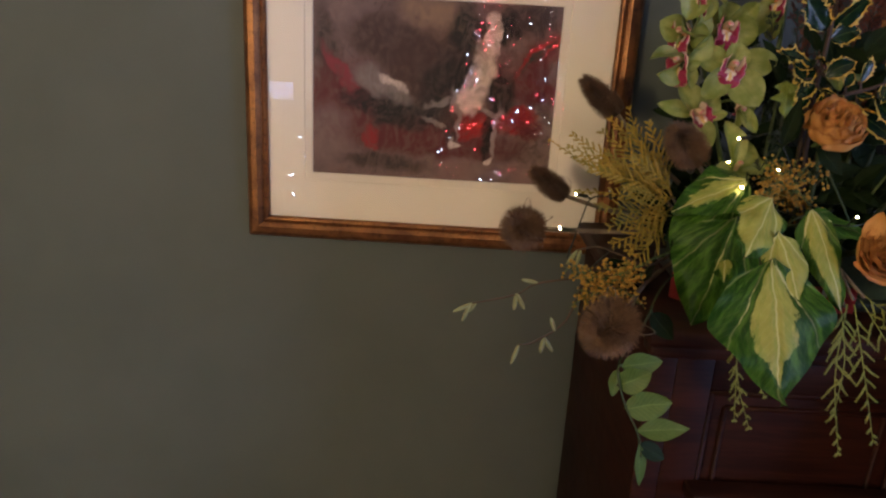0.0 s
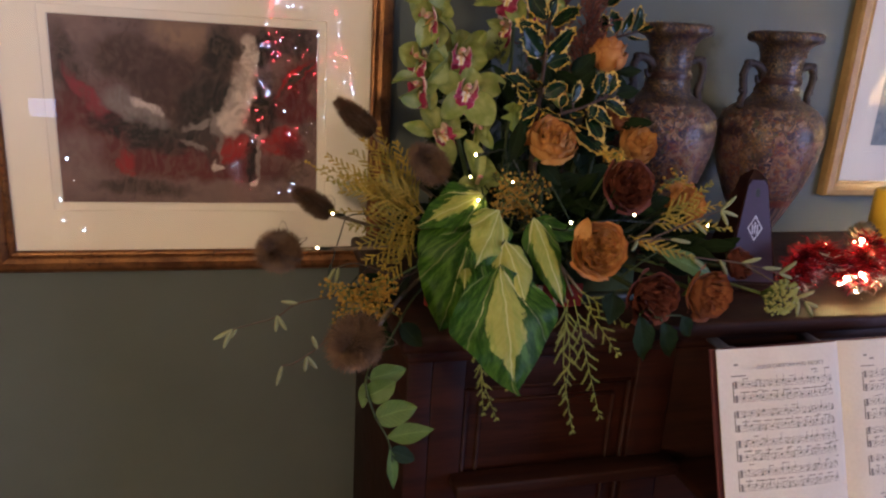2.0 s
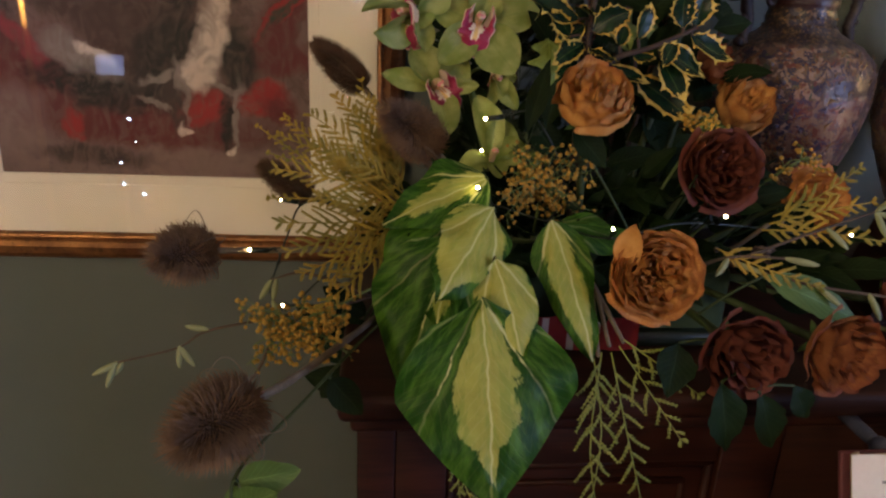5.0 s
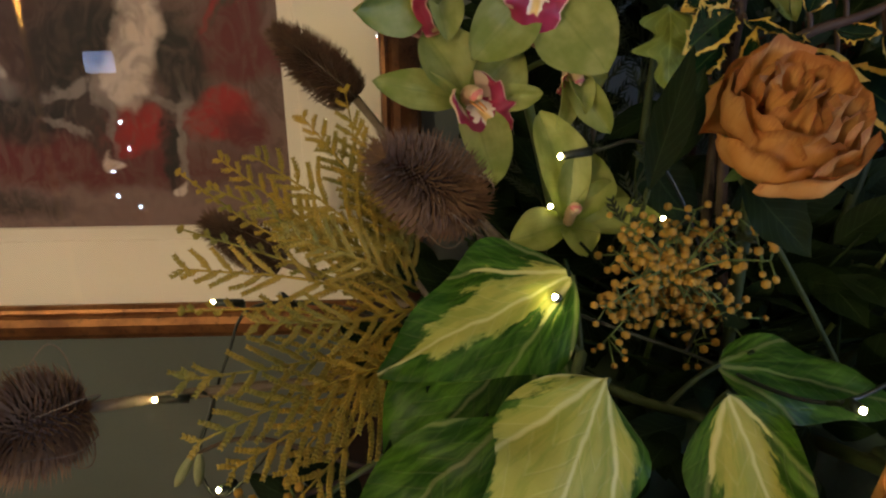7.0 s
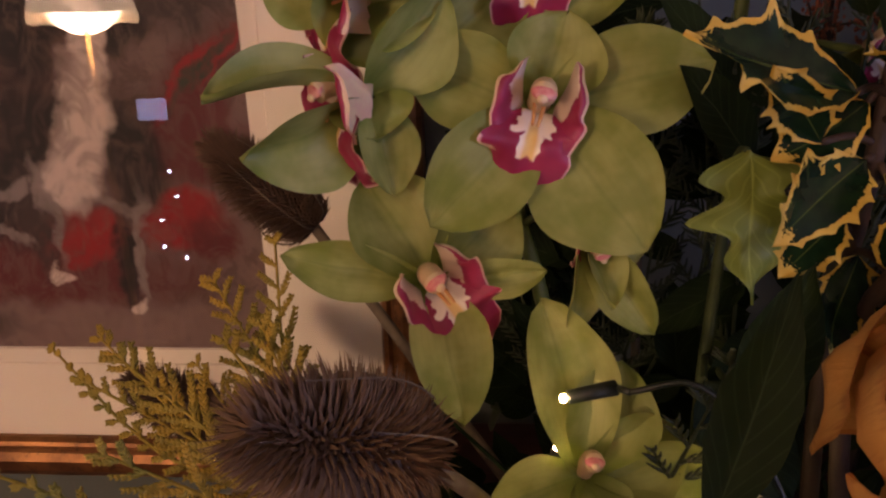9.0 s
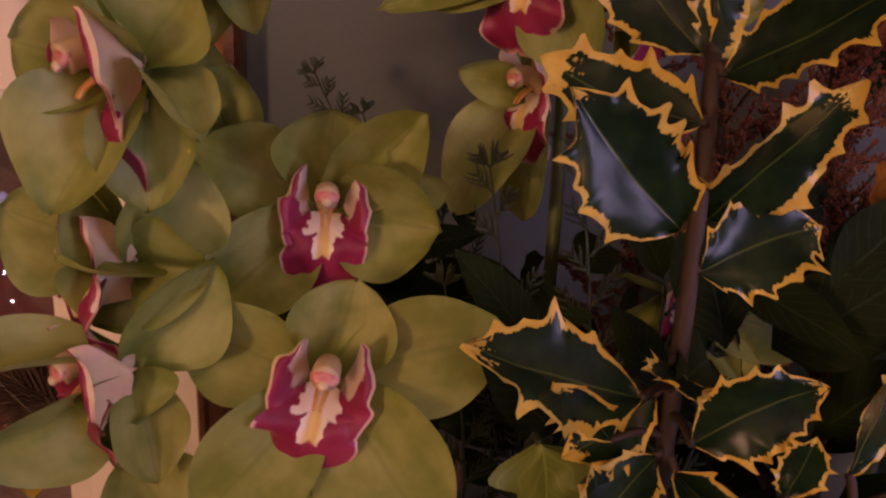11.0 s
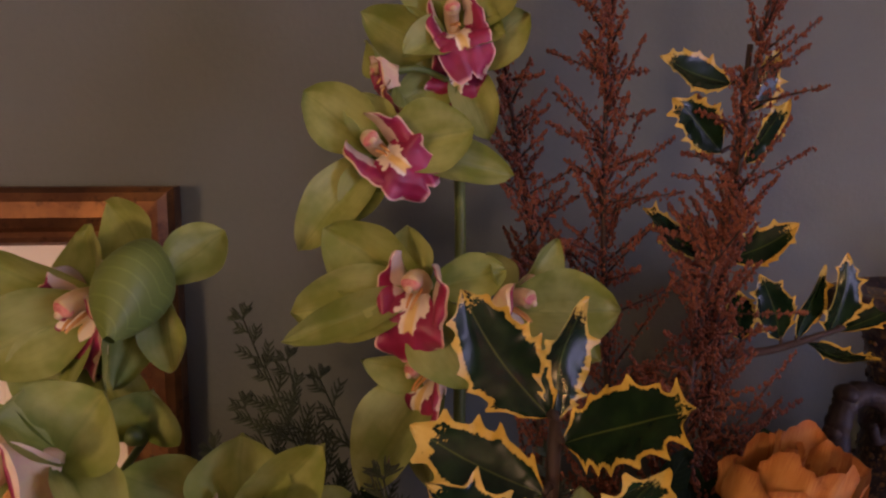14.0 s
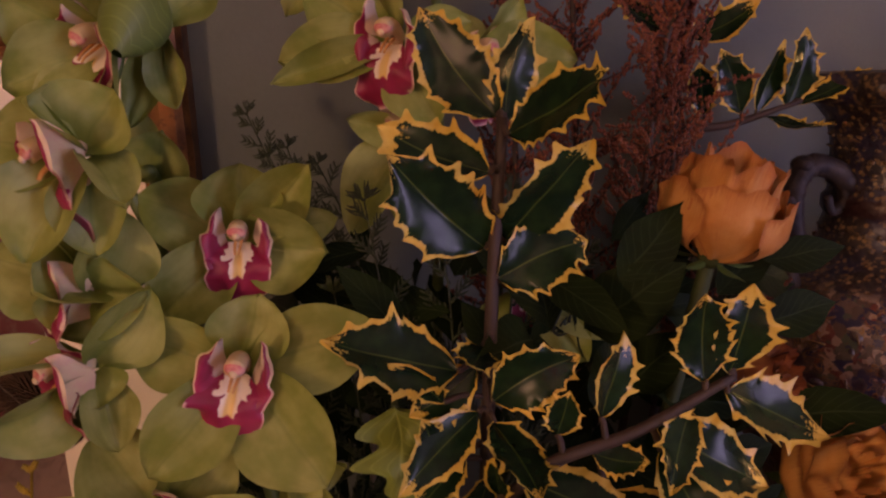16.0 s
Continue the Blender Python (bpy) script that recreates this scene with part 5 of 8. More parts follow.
rib = thing("ribbon_band", "red ribbon with narrow white stripes round the flower tray", "ribbon", (0, 0, 0))
CLOTH_RED = plain("red_ribbon_cloth", (0.22, 0.012, 0.014), (0.30, 0.018, 0.020), 40, 0.7, fine=500, bstr=0.4)
CLOTH_WHITE = plain("white_ribbon_stripe", (0.55, 0.50, 0.45), (0.62, 0.57, 0.52), 40, 0.7, fine=500, bstr=0.4)


def band_at(s, z):
    """A point on the ribbon, which runs along the tray's front and round its end."""
    return (0.455 + 0.012 * math.cos(math.pi * min(1, max(0, 1 - s * 6))) + 0.20 * max(0, s - 0.12), 0.905 - 0.022 * math.sin(math.pi / 2 * min(1, s * 6)) + 0.0015 * math.sin(40 * s), LID_Z + 0.001 + z)


part("cloth", grid(bmesh.new(), 60, 3, lambda u, v: band_at((u + 1) / 2, 0.030 * v)), CLOTH_RED, rib)
for k in range(7):
    s0 = 0.16 + 0.11 * k
    part("stripe", grid(bmesh.new(), 2, 3, lambda u, v: Vector(band_at(s0 + 0.014 * u, 0.0005 + 0.029 * v)) + Vector((0, -0.0008, 0))), CLOTH_WHITE, rib)


def hub(x=0.0, y=0.0):
    """Where a stem goes into the foam."""
    return (FOAM_AT.x + x, FOAM_AT.y + y, LID_Z + 0.055)


# orchids
def smooth_mesh(name, bm, material):
    me = bpy.data.meshes.new(name)
    bm.to_mesh(me)
    bm.free()
    me.materials.append(material)
    me.polygons.foreach_set("use_smooth", [True] * len(me.polygons))
    return me


def frill(v, seed):
    """Uneven waves along a lip's edge."""
    return 0.6 * math.sin(9.5 * v + seed * 1.9) + 0.5 * math.sin(17 * v + seed * 3.1) + 0.5 * wob((v * 7, seed, 0), 1.3)


def lip_mesh(s, outside=0.0):
    """Three lobes: a frilled front lobe that hangs down, and an ear on each side of the column. outside: how far the outer skin lies behind the inner one."""
    bm = bmesh.new()

    def mid(u, v):
        e = min(1.0, v / 0.34)
        w = 0.0058 + 0.0090 * e * e * (3 - 2 * e)
        w *= math.sqrt(max(0.03, 1 - max(0, (v - 0.46) / 0.54) ** 2.4 * 0.84)) * (1 - 0.16 * math.exp(-((v - 0.30) / 0.07) ** 2))
        k = frill(v + (0.23 if u > 0 else 0), s) * abs(u) ** 3 * min(1, v * 3)
        notch = 0.0034 * math.exp(-((u - 0.15 * math.sin(s * 2.3)) / 0.16) ** 2) * max(0, v - 0.8) * 5 * (0.35 + 0.65 * (s % 2))
        y = -0.001 - 0.006 * v - 0.0240 * v ** 1.4 + notch - 0.0011 * k
        z = 0.002 + 0.0150 * math.sin(min(1.0, v * 1.7) * 1.45) - 0.011 * max(0, v - 0.42) ** 1.3 * 1.8
        z += 0.0060 * u * u * (1 - v) ** 2 - 0.0036 * abs(u) ** 2.2 * v + 0.0030 * k + 0.0010 * wob((u * 3, v * 4, s), 1.2)
        z -= 0.0018 * math.exp(-(u / 0.16) ** 2) * math.sin(math.pi * min(1, v * 1.1))
        return (u * w * (1 + 0.13 * k) * (1 - outside * 20), y - outside * 0.5 + outside * 2 * (v > 0.95), z - outside)
    grid(bm, 20, 30, mid, uv=lambda u, v: (u, 0.501 + 0.498 * v))
    for sg in (-1, 1):
        def ear(u, v, sg=sg):
            k = u * 0.5 + 0.5
            tall = (1.0, 0.92, 0.96)[(s + (sg > 0)) % 3]
            wide = math.sqrt(max(0.04, 1 - max(0.0, (v - 0.42) / 0.58) ** 2.8)) * (0.72 + 0.28 * math.sin(math.pi * min(1, 0.15 + v)))
            rag = 0.0010 * frill(v, s + sg) * k ** 2
            lean = 0.0012 * v + 0.0020 * max(0, v - 0.75) * 4 * (1 - k)
            x = 0.0044 + lean + 0.0102 * k * wide + rag
            y = -0.0100 + 0.0258 * v * tall * (0.60 + 0.40 * math.sin(math.pi / 2 * min(1, k * 2.2))) - 0.0030 * k * (1 - v) + 0.0012 * frill(v, s + sg) * k
            z = 0.0010 + 0.0160 * math.sin(k * 1.65) + 0.0026 * v - 0.0022 * k ** 3 + 0.0010 * math.sin(7 * v + 3 * u + s)
            return (sg * (x + outside), y, z - outside)
        grid(bm, 10, 18, ear, uv=lambda u, v: (u, 0.49 * v))
    return smooth_mesh("lip", bm, LIP_BACK if outside else LIP)


LIPS = [lip_mesh(k) for k in range(4)]
LIP_BACKS = [lip_mesh(k, 0.0005) for k in range(4)]


def tepal(L, W, cup, seed):
    """One fleshy sepal or petal along +y, its inside towards +z, its tip at (0, L, 0)."""
    tw, roll, bend = 0.45 * wob((seed, 1, 0), 1.37), 0.5 + 0.5 * wob((seed, 4, 0), 1.37), 0.10 + 0.05 * wob((seed, 7, 0), 1.37)

    def f(u, v):
        shape = (0.24 + 0.76 * math.sin(math.pi * (v * 0.84) ** 0.95)) * math.sqrt(max(0.0, 1 - v ** 4.5))
        w = W / 2 * shape
        x = u * w + 0.0009 * wob((u * 1.3, v * 2.3, seed), 1.6, seed)
        z = bend * L * math.sin(math.pi * v) * (1 - 0.3 * v) + cup * W * (abs(u) ** 1.8) * math.sin(math.pi * min(1, 0.12 + v * 0.80))
        z -= 0.0011 * math.exp(-(u * 5) ** 2) * math.sin(math.pi * v)
        z += 0.0016 * wob((u * 1.3, v * 2.0, seed + 5), 1.6, seed) + 0.0014 * roll * math.sin(7 * v + seed * 2 + (1.9 if u > 0 else 0)) * abs(u) ** 2.5
        a = tw * math.sin(math.pi * v)
        return (x * math.cos(a) - z * math.sin(a) * 0.4, L * v, z * math.cos(a) + x * math.sin(a))
    return smooth_mesh("petal", sheet(10, 16, f), ORCHID)


def orchid_flower(spike, off, line, at, face, up, size, lip, petals, seed):
    """at: the column's tip. lip: 1 open, 2 a small half-hidden one, 3 the column alone, 0 seen from behind. petals: tip, width, cup and, where it differs, the way it faces."""
    face = Vector(face).normalized()
    at = Vector(at) - off
    m = facing(at, face, up) @ Matrix.Translation((0, -0.004 * size, -0.020 * size))
    inv = m.inverted()
    bm = bmesh.new()
    tube(bm, [(0, 0.001, 0.0), (0, 0.0050 * size, 0.008 * size), (0, 0.0056 * size, 0.014 * size), (0, 0.0042 * size, 0.0180 * size)], 0.0038 * size, 0.0040 * size, 14)
    fl_ = part("flower", bm, COLUMN if lip else STEM_GREEN, spike, "pale column of an orchid flower" if lip else "")
    fl_.matrix_basis = m
    back = m @ Vector((0, 0, -0.012))
    root = inv @ min(line, key=lambda q: (q - back).length)
    part("stalk", tube(bmesh.new(), [(0, 0.001, 0.001), (0, 0, -0.010), root * 0.5 + Vector((0, 0, -0.008)), root], 0.0018, 0.0014, 8), STEM_GREEN, fl_)
    turn = inv.to_3x3()
    for k, (tip, width, cup, *way) in enumerate(petals):
        end = inv @ (Vector(tip) - off)
        foot = Vector((end.x, end.y, 0)).normalized() * 0.002 * size
        o = new("petal", tepal((end - foot).length, width, cup, seed * 7.3 + k * 2.9))
        o.parent = fl_
        o.matrix_basis = aim(foot, end, turn @ Vector(way[0]) if way else Vector((0, 0, 1)))
    if not lip:
        return fl_
    k = size * (0.60 if lip == 2 else 0.95)
    part("anther_cap", ball(bmesh.new(), (0, 0, 0), 0.0041 * size, (1.0, 0.72, 0.42), 3), ANTHER, fl_, "reddish cap of the column").matrix_basis = pose(0, 0.0048 * size, 0.0178 * size, -25)
    part("pollen_tip", ball(bmesh.new(), (0, 0, 0), 0.0017 * size, (1.0, 0.85, 0.7), 2), LIP_BACK, fl_, "white tip").matrix_basis = pose(0, 0.0026 * size, 0.0195 * size)
    if lip == 3:
        return fl_
    bm = bmesh.new()
    for x in (-0.0011, 0.0011):
        tube(bm, [(x * 1.4, 0.0010, 0.0085), (x, -0.0030, 0.0150), (x * 0.8, -0.0056, 0.0172)], 0.0008, 0.0005, 8)
    part("callus", bm, CALLUS, fl_, "orange ridges of the throat").matrix_basis = Matrix.Diagonal((k, k, k, 1))
    o = new("lip", LIPS[seed % 4])
    o.parent = fl_
    tagged(o, label="crimson-edged white and yellow lip")
    o.matrix_basis = Matrix.Diagonal((k, k, k, 1))
    o = new("lip_outside", LIP_BACKS[seed % 4])
    o.parent = fl_
    o.matrix_basis = Matrix.Diagonal((k, k, k, 1))
    return fl_


def orchid_spike(label, stem, flowers, first):
    e = thing("orchid_spike", label, "orchid", stem[0], "orchid spikes")
    off = Vector(stem[0])
    pts = [Vector(p) - off for p in stem]
    part("stem", tube(bmesh.new(), pts, 0.0034, 0.0022, 9), STEM_GREEN, e)
    line = spline(pts, 12)
    for k, spec in enumerate(flowers):
        orchid_flower(e, off, line, *spec, first + k)
    return e


# each flower: column tip, facing, up, size, lip, petals
SPIKE_A = [
    ((0.477, 0.988, 1.491), (0.3, -0.92, 0.12), (-0.56, 0.0, 0.83), 1.0, 1, [
        ((0.501, 1.016, 1.511), 0.031, 0.2),
        ((0.451, 1.013, 1.52), 0.036, 0.25),
        ((0.424, 1.0, 1.497), 0.02, 0.3),
        ((0.485, 0.974, 1.449), 0.027, 0.2),
        ((0.512, 1.006, 1.489), 0.015, 0.3)]),
    ((0.509, 0.996, 1.548), (-0.02, -1.0, 0.14), (0.24, 0.0, 0.97), 1.0, 1, [
        ((0.518, 1.017, 1.571), 0.033, 0.25),
        ((0.563, 1.015, 1.555), 0.036, 0.12),
        ((0.466, 1.019, 1.558), 0.032, 0.2),
        ((0.474, 0.997, 1.507), 0.034, 0.2),
        ((0.541, 0.99, 1.501), 0.043, 0.12)]),
    ((0.508, 1.032, 1.592), (0.06, -0.97, 0.12), (0.08, 0.0, 1.0), 0.95, 1, [
        ((0.509, 1.053, 1.618), 0.037, 0.3),
        ((0.539, 1.039, 1.618), 0.027, 0.3),
        ((0.544, 1.038, 1.581), 0.04, 0.35),
        ((0.469, 1.036, 1.555), 0.033, 0.3),
        ((0.467, 1.05, 1.607), 0.032, 0.2),
        ((0.548, 1.051, 1.593), 0.019, 0.2)]),
    ((0.455, 1.035, 1.668), (-0.5, -0.82, -0.15), (0.45, 0.0, 0.87), 1.0, 1, [
        ((0.426, 1.044, 1.687), 0.038, 0.25),
        ((0.424, 1.044, 1.651), 0.031, 0.3),
        ((0.443, 1.042, 1.627), 0.03, 0.3),
        ((0.465, 1.045, 1.629), 0.028, 0.3),
        ((0.457, 1.063, 1.694), 0.029, 0.2)]),
    ((0.486, 1.07, 1.68), (0.3, 0.9, 0.2), (0.1, 0.0, 1.0), 0.8, 0, [
        ((0.459, 1.079, 1.701), 0.027, -0.2),
        ((0.503, 1.065, 1.691), 0.022, -0.3),
        ((0.485, 1.057, 1.641), 0.021, -0.3),
        ((0.462, 1.064, 1.633), 0.018, -0.2)]),
    ((0.447, 0.997, 1.629), (-0.74, -0.66, -0.12), (-0.1, -0.1, 1.0), 1.0, 1, [
        ((0.449, 1.0, 1.647), 0.031, 0.3, (0.0, -0.5, 0.85)),
        ((0.482, 0.986, 1.611), 0.021, 0.3, (0.6, -0.8, 0.0)),
        ((0.477, 1.01, 1.649), 0.036, 0.2, (0.2, -0.7, 0.7)),
        ((0.432, 1.01, 1.634), 0.034, 0.2, (-0.4, -0.9, 0.2)),
        ((0.443, 0.997, 1.592), 0.033, 0.3, (-0.4, -0.9, 0.0)),
        ((0.465, 1.002, 1.592), 0.026, 0.3, (0.2, -0.95, 0.0))]),
    ((0.438, 1.0, 1.549), (-0.76, -0.64, -0.08), (0.0, 0.0, 1.0), 1.0, 1, [
        ((0.479, 1.01, 1.579), 0.028, 0.35, (0.2, -0.8, -0.5)),
        ((0.407, 0.992, 1.548), 0.021, 0.5, (-0.1, -0.6, 0.75)),
        ((0.417, 0.991, 1.531), 0.033, 0.3, (-0.1, -0.8, -0.5)),
        ((0.462, 1.004, 1.515), 0.022, 0.25, (0.5, -0.8, 0.0)),
        ((0.458, 1.004, 1.533), 0.027, 0.3, (0.2, -0.95, 0.0))]),
    ((0.439, 1.009, 1.582), (-0.76, -0.62, 0.16), (0.0, 0.0, 1.0), 1.0, 1, [
        ((0.442, 0.999, 1.58), 0.04, 0.3, (0.1, -0.7, 0.7)),
        ((0.47, 1.015, 1.608), 0.032, 0.35, (0.75, -0.65, 0.1)),
        ((0.479, 1.011, 1.575), 0.031, 0.3, (0.75, -0.65, 0.0)),
        ((0.42, 1.021, 1.591), 0.034, 0.2, (-0.2, -0.95, 0.0)),
        ((0.444, 1.015, 1.558), 0.034, 0.2, (0.0, -0.9, -0.3))]),
    ((0.468, 1.062, 1.614), (0.1, -0.95, 0.2), (-0.2, 0.0, 1.0), 0.8, 0, [
        ((0.475, 1.066, 1.632), 0.033, 0.15),
        ((0.453, 1.075, 1.644), 0.027, 0.2)]),
    ((0.53, 1.0, 1.495), (0.35, -0.75, -0.45), (0.1, -0.5, 0.6), 0.72, 2, [
        ((0.547, 0.999, 1.469), 0.018, 0.3),
        ((0.547, 1.014, 1.496), 0.019, 0.3),
        ((0.519, 1.0, 1.469), 0.017, 0.3),
        ((0.527, 1.027, 1.504), 0.015, 0.3),
        ((0.532, 0.994, 1.48), 0.014, 0.4)]),
    ((0.526, 0.973, 1.437), (0.1, -0.75, 0.55), (0.1, 0.4, 0.9), 0.8, 3, [
        ((0.537, 1.0, 1.459), 0.032, 0.3),
        ((0.558, 0.989, 1.435), 0.03, 0.3),
        ((0.574, 0.984, 1.425), 0.021, 0.3),
        ((0.51, 1.004, 1.48), 0.032, 0.35),
        ((0.531, 0.966, 1.413), 0.022, 0.3),
        ((0.492, 0.972, 1.42), 0.023, 0.3)]),
]
SPIKE_B = [
    ((0.57, 1.053, 1.671), (-0.42, -0.9, 0.02), (0.15, 0.0, 0.97), 1.0, 1, [
        ((0.539, 1.076, 1.691), 0.031, 0.25),
        ((0.571, 1.07, 1.692), 0.021, 0.3),
        ((0.526, 1.068, 1.659), 0.03, 0.25),
        ((0.523, 1.059, 1.65), 0.016, 0.4),
        ((0.594, 1.055, 1.63), 0.03, 0.2),
        ((0.611, 1.07, 1.674), 0.02, 0.3)]),
    ((0.558, 1.086, 1.726), (-0.15, -0.97, 0.15), (-0.75, 0.0, 0.62), 0.95, 1, [
        ((0.531, 1.104, 1.746), 0.029, 0.25),
        ((0.554, 1.107, 1.746), 0.023, 0.3),
        ((0.602, 1.092, 1.731), 0.033, 0.2),
        ((0.528, 1.093, 1.68), 0.026, 0.25),
        ((0.548, 1.097, 1.69), 0.02, 0.3),
        ((0.622, 1.105, 1.711), 0.021, 0.3)]),
    ((0.6, 1.112, 1.762), (-0.08, -0.95, -0.22), (0.15, 0.0, 1.0), 0.9, 1, [
        ((0.556, 1.127, 1.784), 0.027, 0.3),
        ((0.569, 1.122, 1.741), 0.024, 0.3),
        ((0.632, 1.118, 1.784), 0.027, 0.3),
        ((0.613, 1.114, 1.726), 0.023, 0.3),
        ((0.598, 1.131, 1.787), 0.026, 0.2)]),
    ((0.595, 1.108, 1.784), (-0.1, -0.8, 0.3), (-0.3, 0.0, 1.0), 0.9, 1, [
        ((0.573, 1.104, 1.761), 0.02, 0.3),
        ((0.572, 1.124, 1.809), 0.028, 0.3),
        ((0.626, 1.116, 1.804), 0.031, 0.3),
        ((0.598, 1.127, 1.828), 0.031, 0.3),
        ((0.619, 1.109, 1.773), 0.026, 0.3)]),
    ((0.572, 1.08, 1.63), (-0.78, -0.6, 0.0), (0.05, 0.0, 1.0), 0.95, 1, [
        ((0.553, 1.091, 1.633), 0.017, 0.35),
        ((0.553, 1.084, 1.578), 0.036, 0.2),
        ((0.583, 1.092, 1.575), 0.031, 0.2),
        ((0.595, 1.105, 1.648), 0.028, 0.2)]),
    ((0.62, 1.06, 1.663), (0.62, -0.72, 0.15), (-0.1, 0.0, 1.0), 0.95, 1, [
        ((0.604, 1.081, 1.679), 0.022, 0.3),
        ((0.657, 1.064, 1.657), 0.033, 0.25),
        ((0.635, 1.081, 1.685), 0.021, 0.3),
        ((0.648, 1.061, 1.637), 0.028, 0.2),
        ((0.608, 1.073, 1.635), 0.023, 0.3)]),
    ((0.636, 1.045, 1.555), (0.25, -0.92, -0.1), (0.1, 0.0, 1.0), 0.8, 1, [
        ((0.687, 1.05, 1.538), 0.027, 0.3),
        ((0.611, 1.061, 1.541), 0.027, 0.3),
        ((0.643, 1.068, 1.582), 0.03, 0.3),
        ((0.659, 1.045, 1.521), 0.023, 0.3)]),
    ((0.559, 1.106, 1.755), (-0.95, -0.2, -0.2), (0.1, 0.0, 1.0), 0.6, 1, [
        ((0.576, 1.118, 1.741), 0.017, 0.3),
        ((0.558, 1.118, 1.77), 0.017, 0.3)]),
]
orchid_spike("green orchid spike with crimson-lipped flowers and a bud", [hub(-0.06, 0.02), (0.524, 1.025, 1.42), (0.503, 1.045, 1.50), (0.474, 1.050, 1.58), (0.458, 1.050, 1.63), (0.466, 1.054, 1.665)], SPIKE_A, 1)
bud = thing("orchid_bud", "plump mid-green orchid bud beside an open flower", "orchid", (0, 0, 0))
mm = aim((0.481, 1.050, 1.688), (0.474, 1.017, 1.659), (-0.2, -0.4, 1))
bm = bmesh.new()
grid(bm, 24, 12, lambda u, v: ((0.0008 + 0.0118 * math.sin(math.pi * (0.03 + 0.95 * v ** 0.85)) ** 0.9) * (1 + 0.09 * math.cos(3 * math.pi * u)) * math.cos(math.pi * u), 0.040 * v, (0.0008 + 0.0118 * math.sin(math.pi * (0.03 + 0.95 * v ** 0.85)) ** 0.9) * (1 + 0.09 * math.cos(3 * math.pi * u)) * math.sin(math.pi * u)))
part("bud", bm, LEAF_BUD, bud).matrix_basis = mm
part("stalk", tube(bmesh.new(), [(0.481, 1.050, 1.688), (0.480, 1.060, 1.676), (0.476, 1.066, 1.650)], 0.0022, 0.002, 7), STEM_GREEN, bud)
orchid_spike("taller green orchid spike with crimson-lipped flowers", [hub(-0.01, 0.05), (0.590, 1.085, 1.45), (0.597, 1.100, 1.58), (0.600, 1.115, 1.68), (0.602, 1.135, 1.77), (0.606, 1.140, 1.83)], SPIKE_B, 20)


# roses
def rose(label, at, face, R, n, material, open_=1.0, seed=0, stem_to=None, tall=1.0, up=(0, 0, 1), stray=None, wild=1.0):
    """A rose whose outer petals reach R; face is its axis."""
    r = random.Random(seed)
    e = thing("rose", label, "rose", (0, 0, 0), "roses in the arrangement")
    m = facing(at, face, up)
    H = R * 1.35 * tall
    for i in range(n):
        o = (i + 0.5) / n
        rad = R * (0.10 + 0.90 * o ** 0.80)
        phi = i * 2.39996 + r.uniform(-0.25, 0.25)
        hw = (0.70 + 0.30 * o) * r.uniform(0.8, 1.2)
        hgt = H * (0.80 + 0.20 * math.sin(math.pi * min(1, o * 1.1))) * r.uniform(0.92, 1.05) * (1 - 0.38 * o ** 3 * open_)
        curl = R * (0.03 + 0.34 * o ** 2.2 * open_) * r.uniform(0.6, 1.25)
        foot = -H * 0.62
        crimp = 0.035 * r.uniform(0.3, 1.2)

        def f(u, v, rad=rad, phi=phi, hw=hw, hgt=hgt, curl=curl, foot=foot, o=o, i=i, crimp=crimp):
            a = phi + u * hw * (0.30 + 0.70 * min(1, v * 1.6)) * (1 - 0.10 * v)
            top = 1 - 0.16 * abs(u) ** 2.4
            rr = R * 0.06 + (rad - R * 0.06) * math.sin(min(1, v * (1.25 + 0.5 * (1 - open_))) * math.pi / 2) ** 0.75
            rr *= 1 - 0.34 * (1 - open_) * max(0, (v - 0.55) / 0.45) ** 1.4
            rr += curl * max(0, v - 0.62) ** 2 * 7 - 0.06 * R * math.sin(math.pi * v) * (1 - o)
            rr += wild * R * (0.26 - 0.17 * o) * wob((u * 1.9, v * 1.8, i * 3.1), 1.4, seed) + 0.05 * R * abs(u) ** 3 * (v ** 2)
            z = foot + hgt * v * top - curl * max(0, v - 0.72) ** 2 * 5.5 + 0.05 * R * math.sin(5 * u + i) * v ** 3 + 0.10 * R * wob((u * 2, v, i * 2.3), 1.6, seed + 2) * v * v + crimp * R * math.sin(11 * u + i * 1.7) * v ** 6
            return (rr * math.cos(a), rr * math.sin(a), z)
        part("petal", sheet(12, 11, f), material, e).matrix_basis = m
    if stray:
        base, tip, fc, w = stray
        mm = aim(base, tip, fc)
        L = (Vector(tip) - Vector(base)).length
        part("petal", leaf(L, w, oval, 8, 10, 0.10, -0.15, 0.02, seed=2.0), material, e).matrix_basis = mm
    bm = bmesh.new()
    end = m @ Vector((0, 0, -H * 0.60))
    foot_ = Vector(stem_to or hub())
    tube(bm, [end, end + (m.to_3x3() @ Vector((0, 0, -0.012))), end.lerp(foot_, 0.5) + Vector((0, 0.004, 0)), foot_], 0.0036, 0.0032, 8)
    ball(bm, end + (m.to_3x3() @ Vector((0, 0, 0.002))), R * 0.24, sub=2)
    part("stem", bm, STEM_DARK, e)
    for k in range(5):
        a = k * 2 * math.pi / 5 + seed
        b0 = m @ Vector((R * 0.12 * math.cos(a), R * 0.12 * math.sin(a), -H * 0.60))
        t0 = m @ Vector((R * 0.72 * math.cos(a), R * 0.72 * math.sin(a), -H * 0.72 + R * 0.10))
        part("sepal", leaf((t0 - b0).length, R * 0.20, lance, 4, 7, 0.15, 0.1, 0.02, seed=k), LEAF_SAGE, e).matrix_basis = aim(b0, t0, -Vector(face))
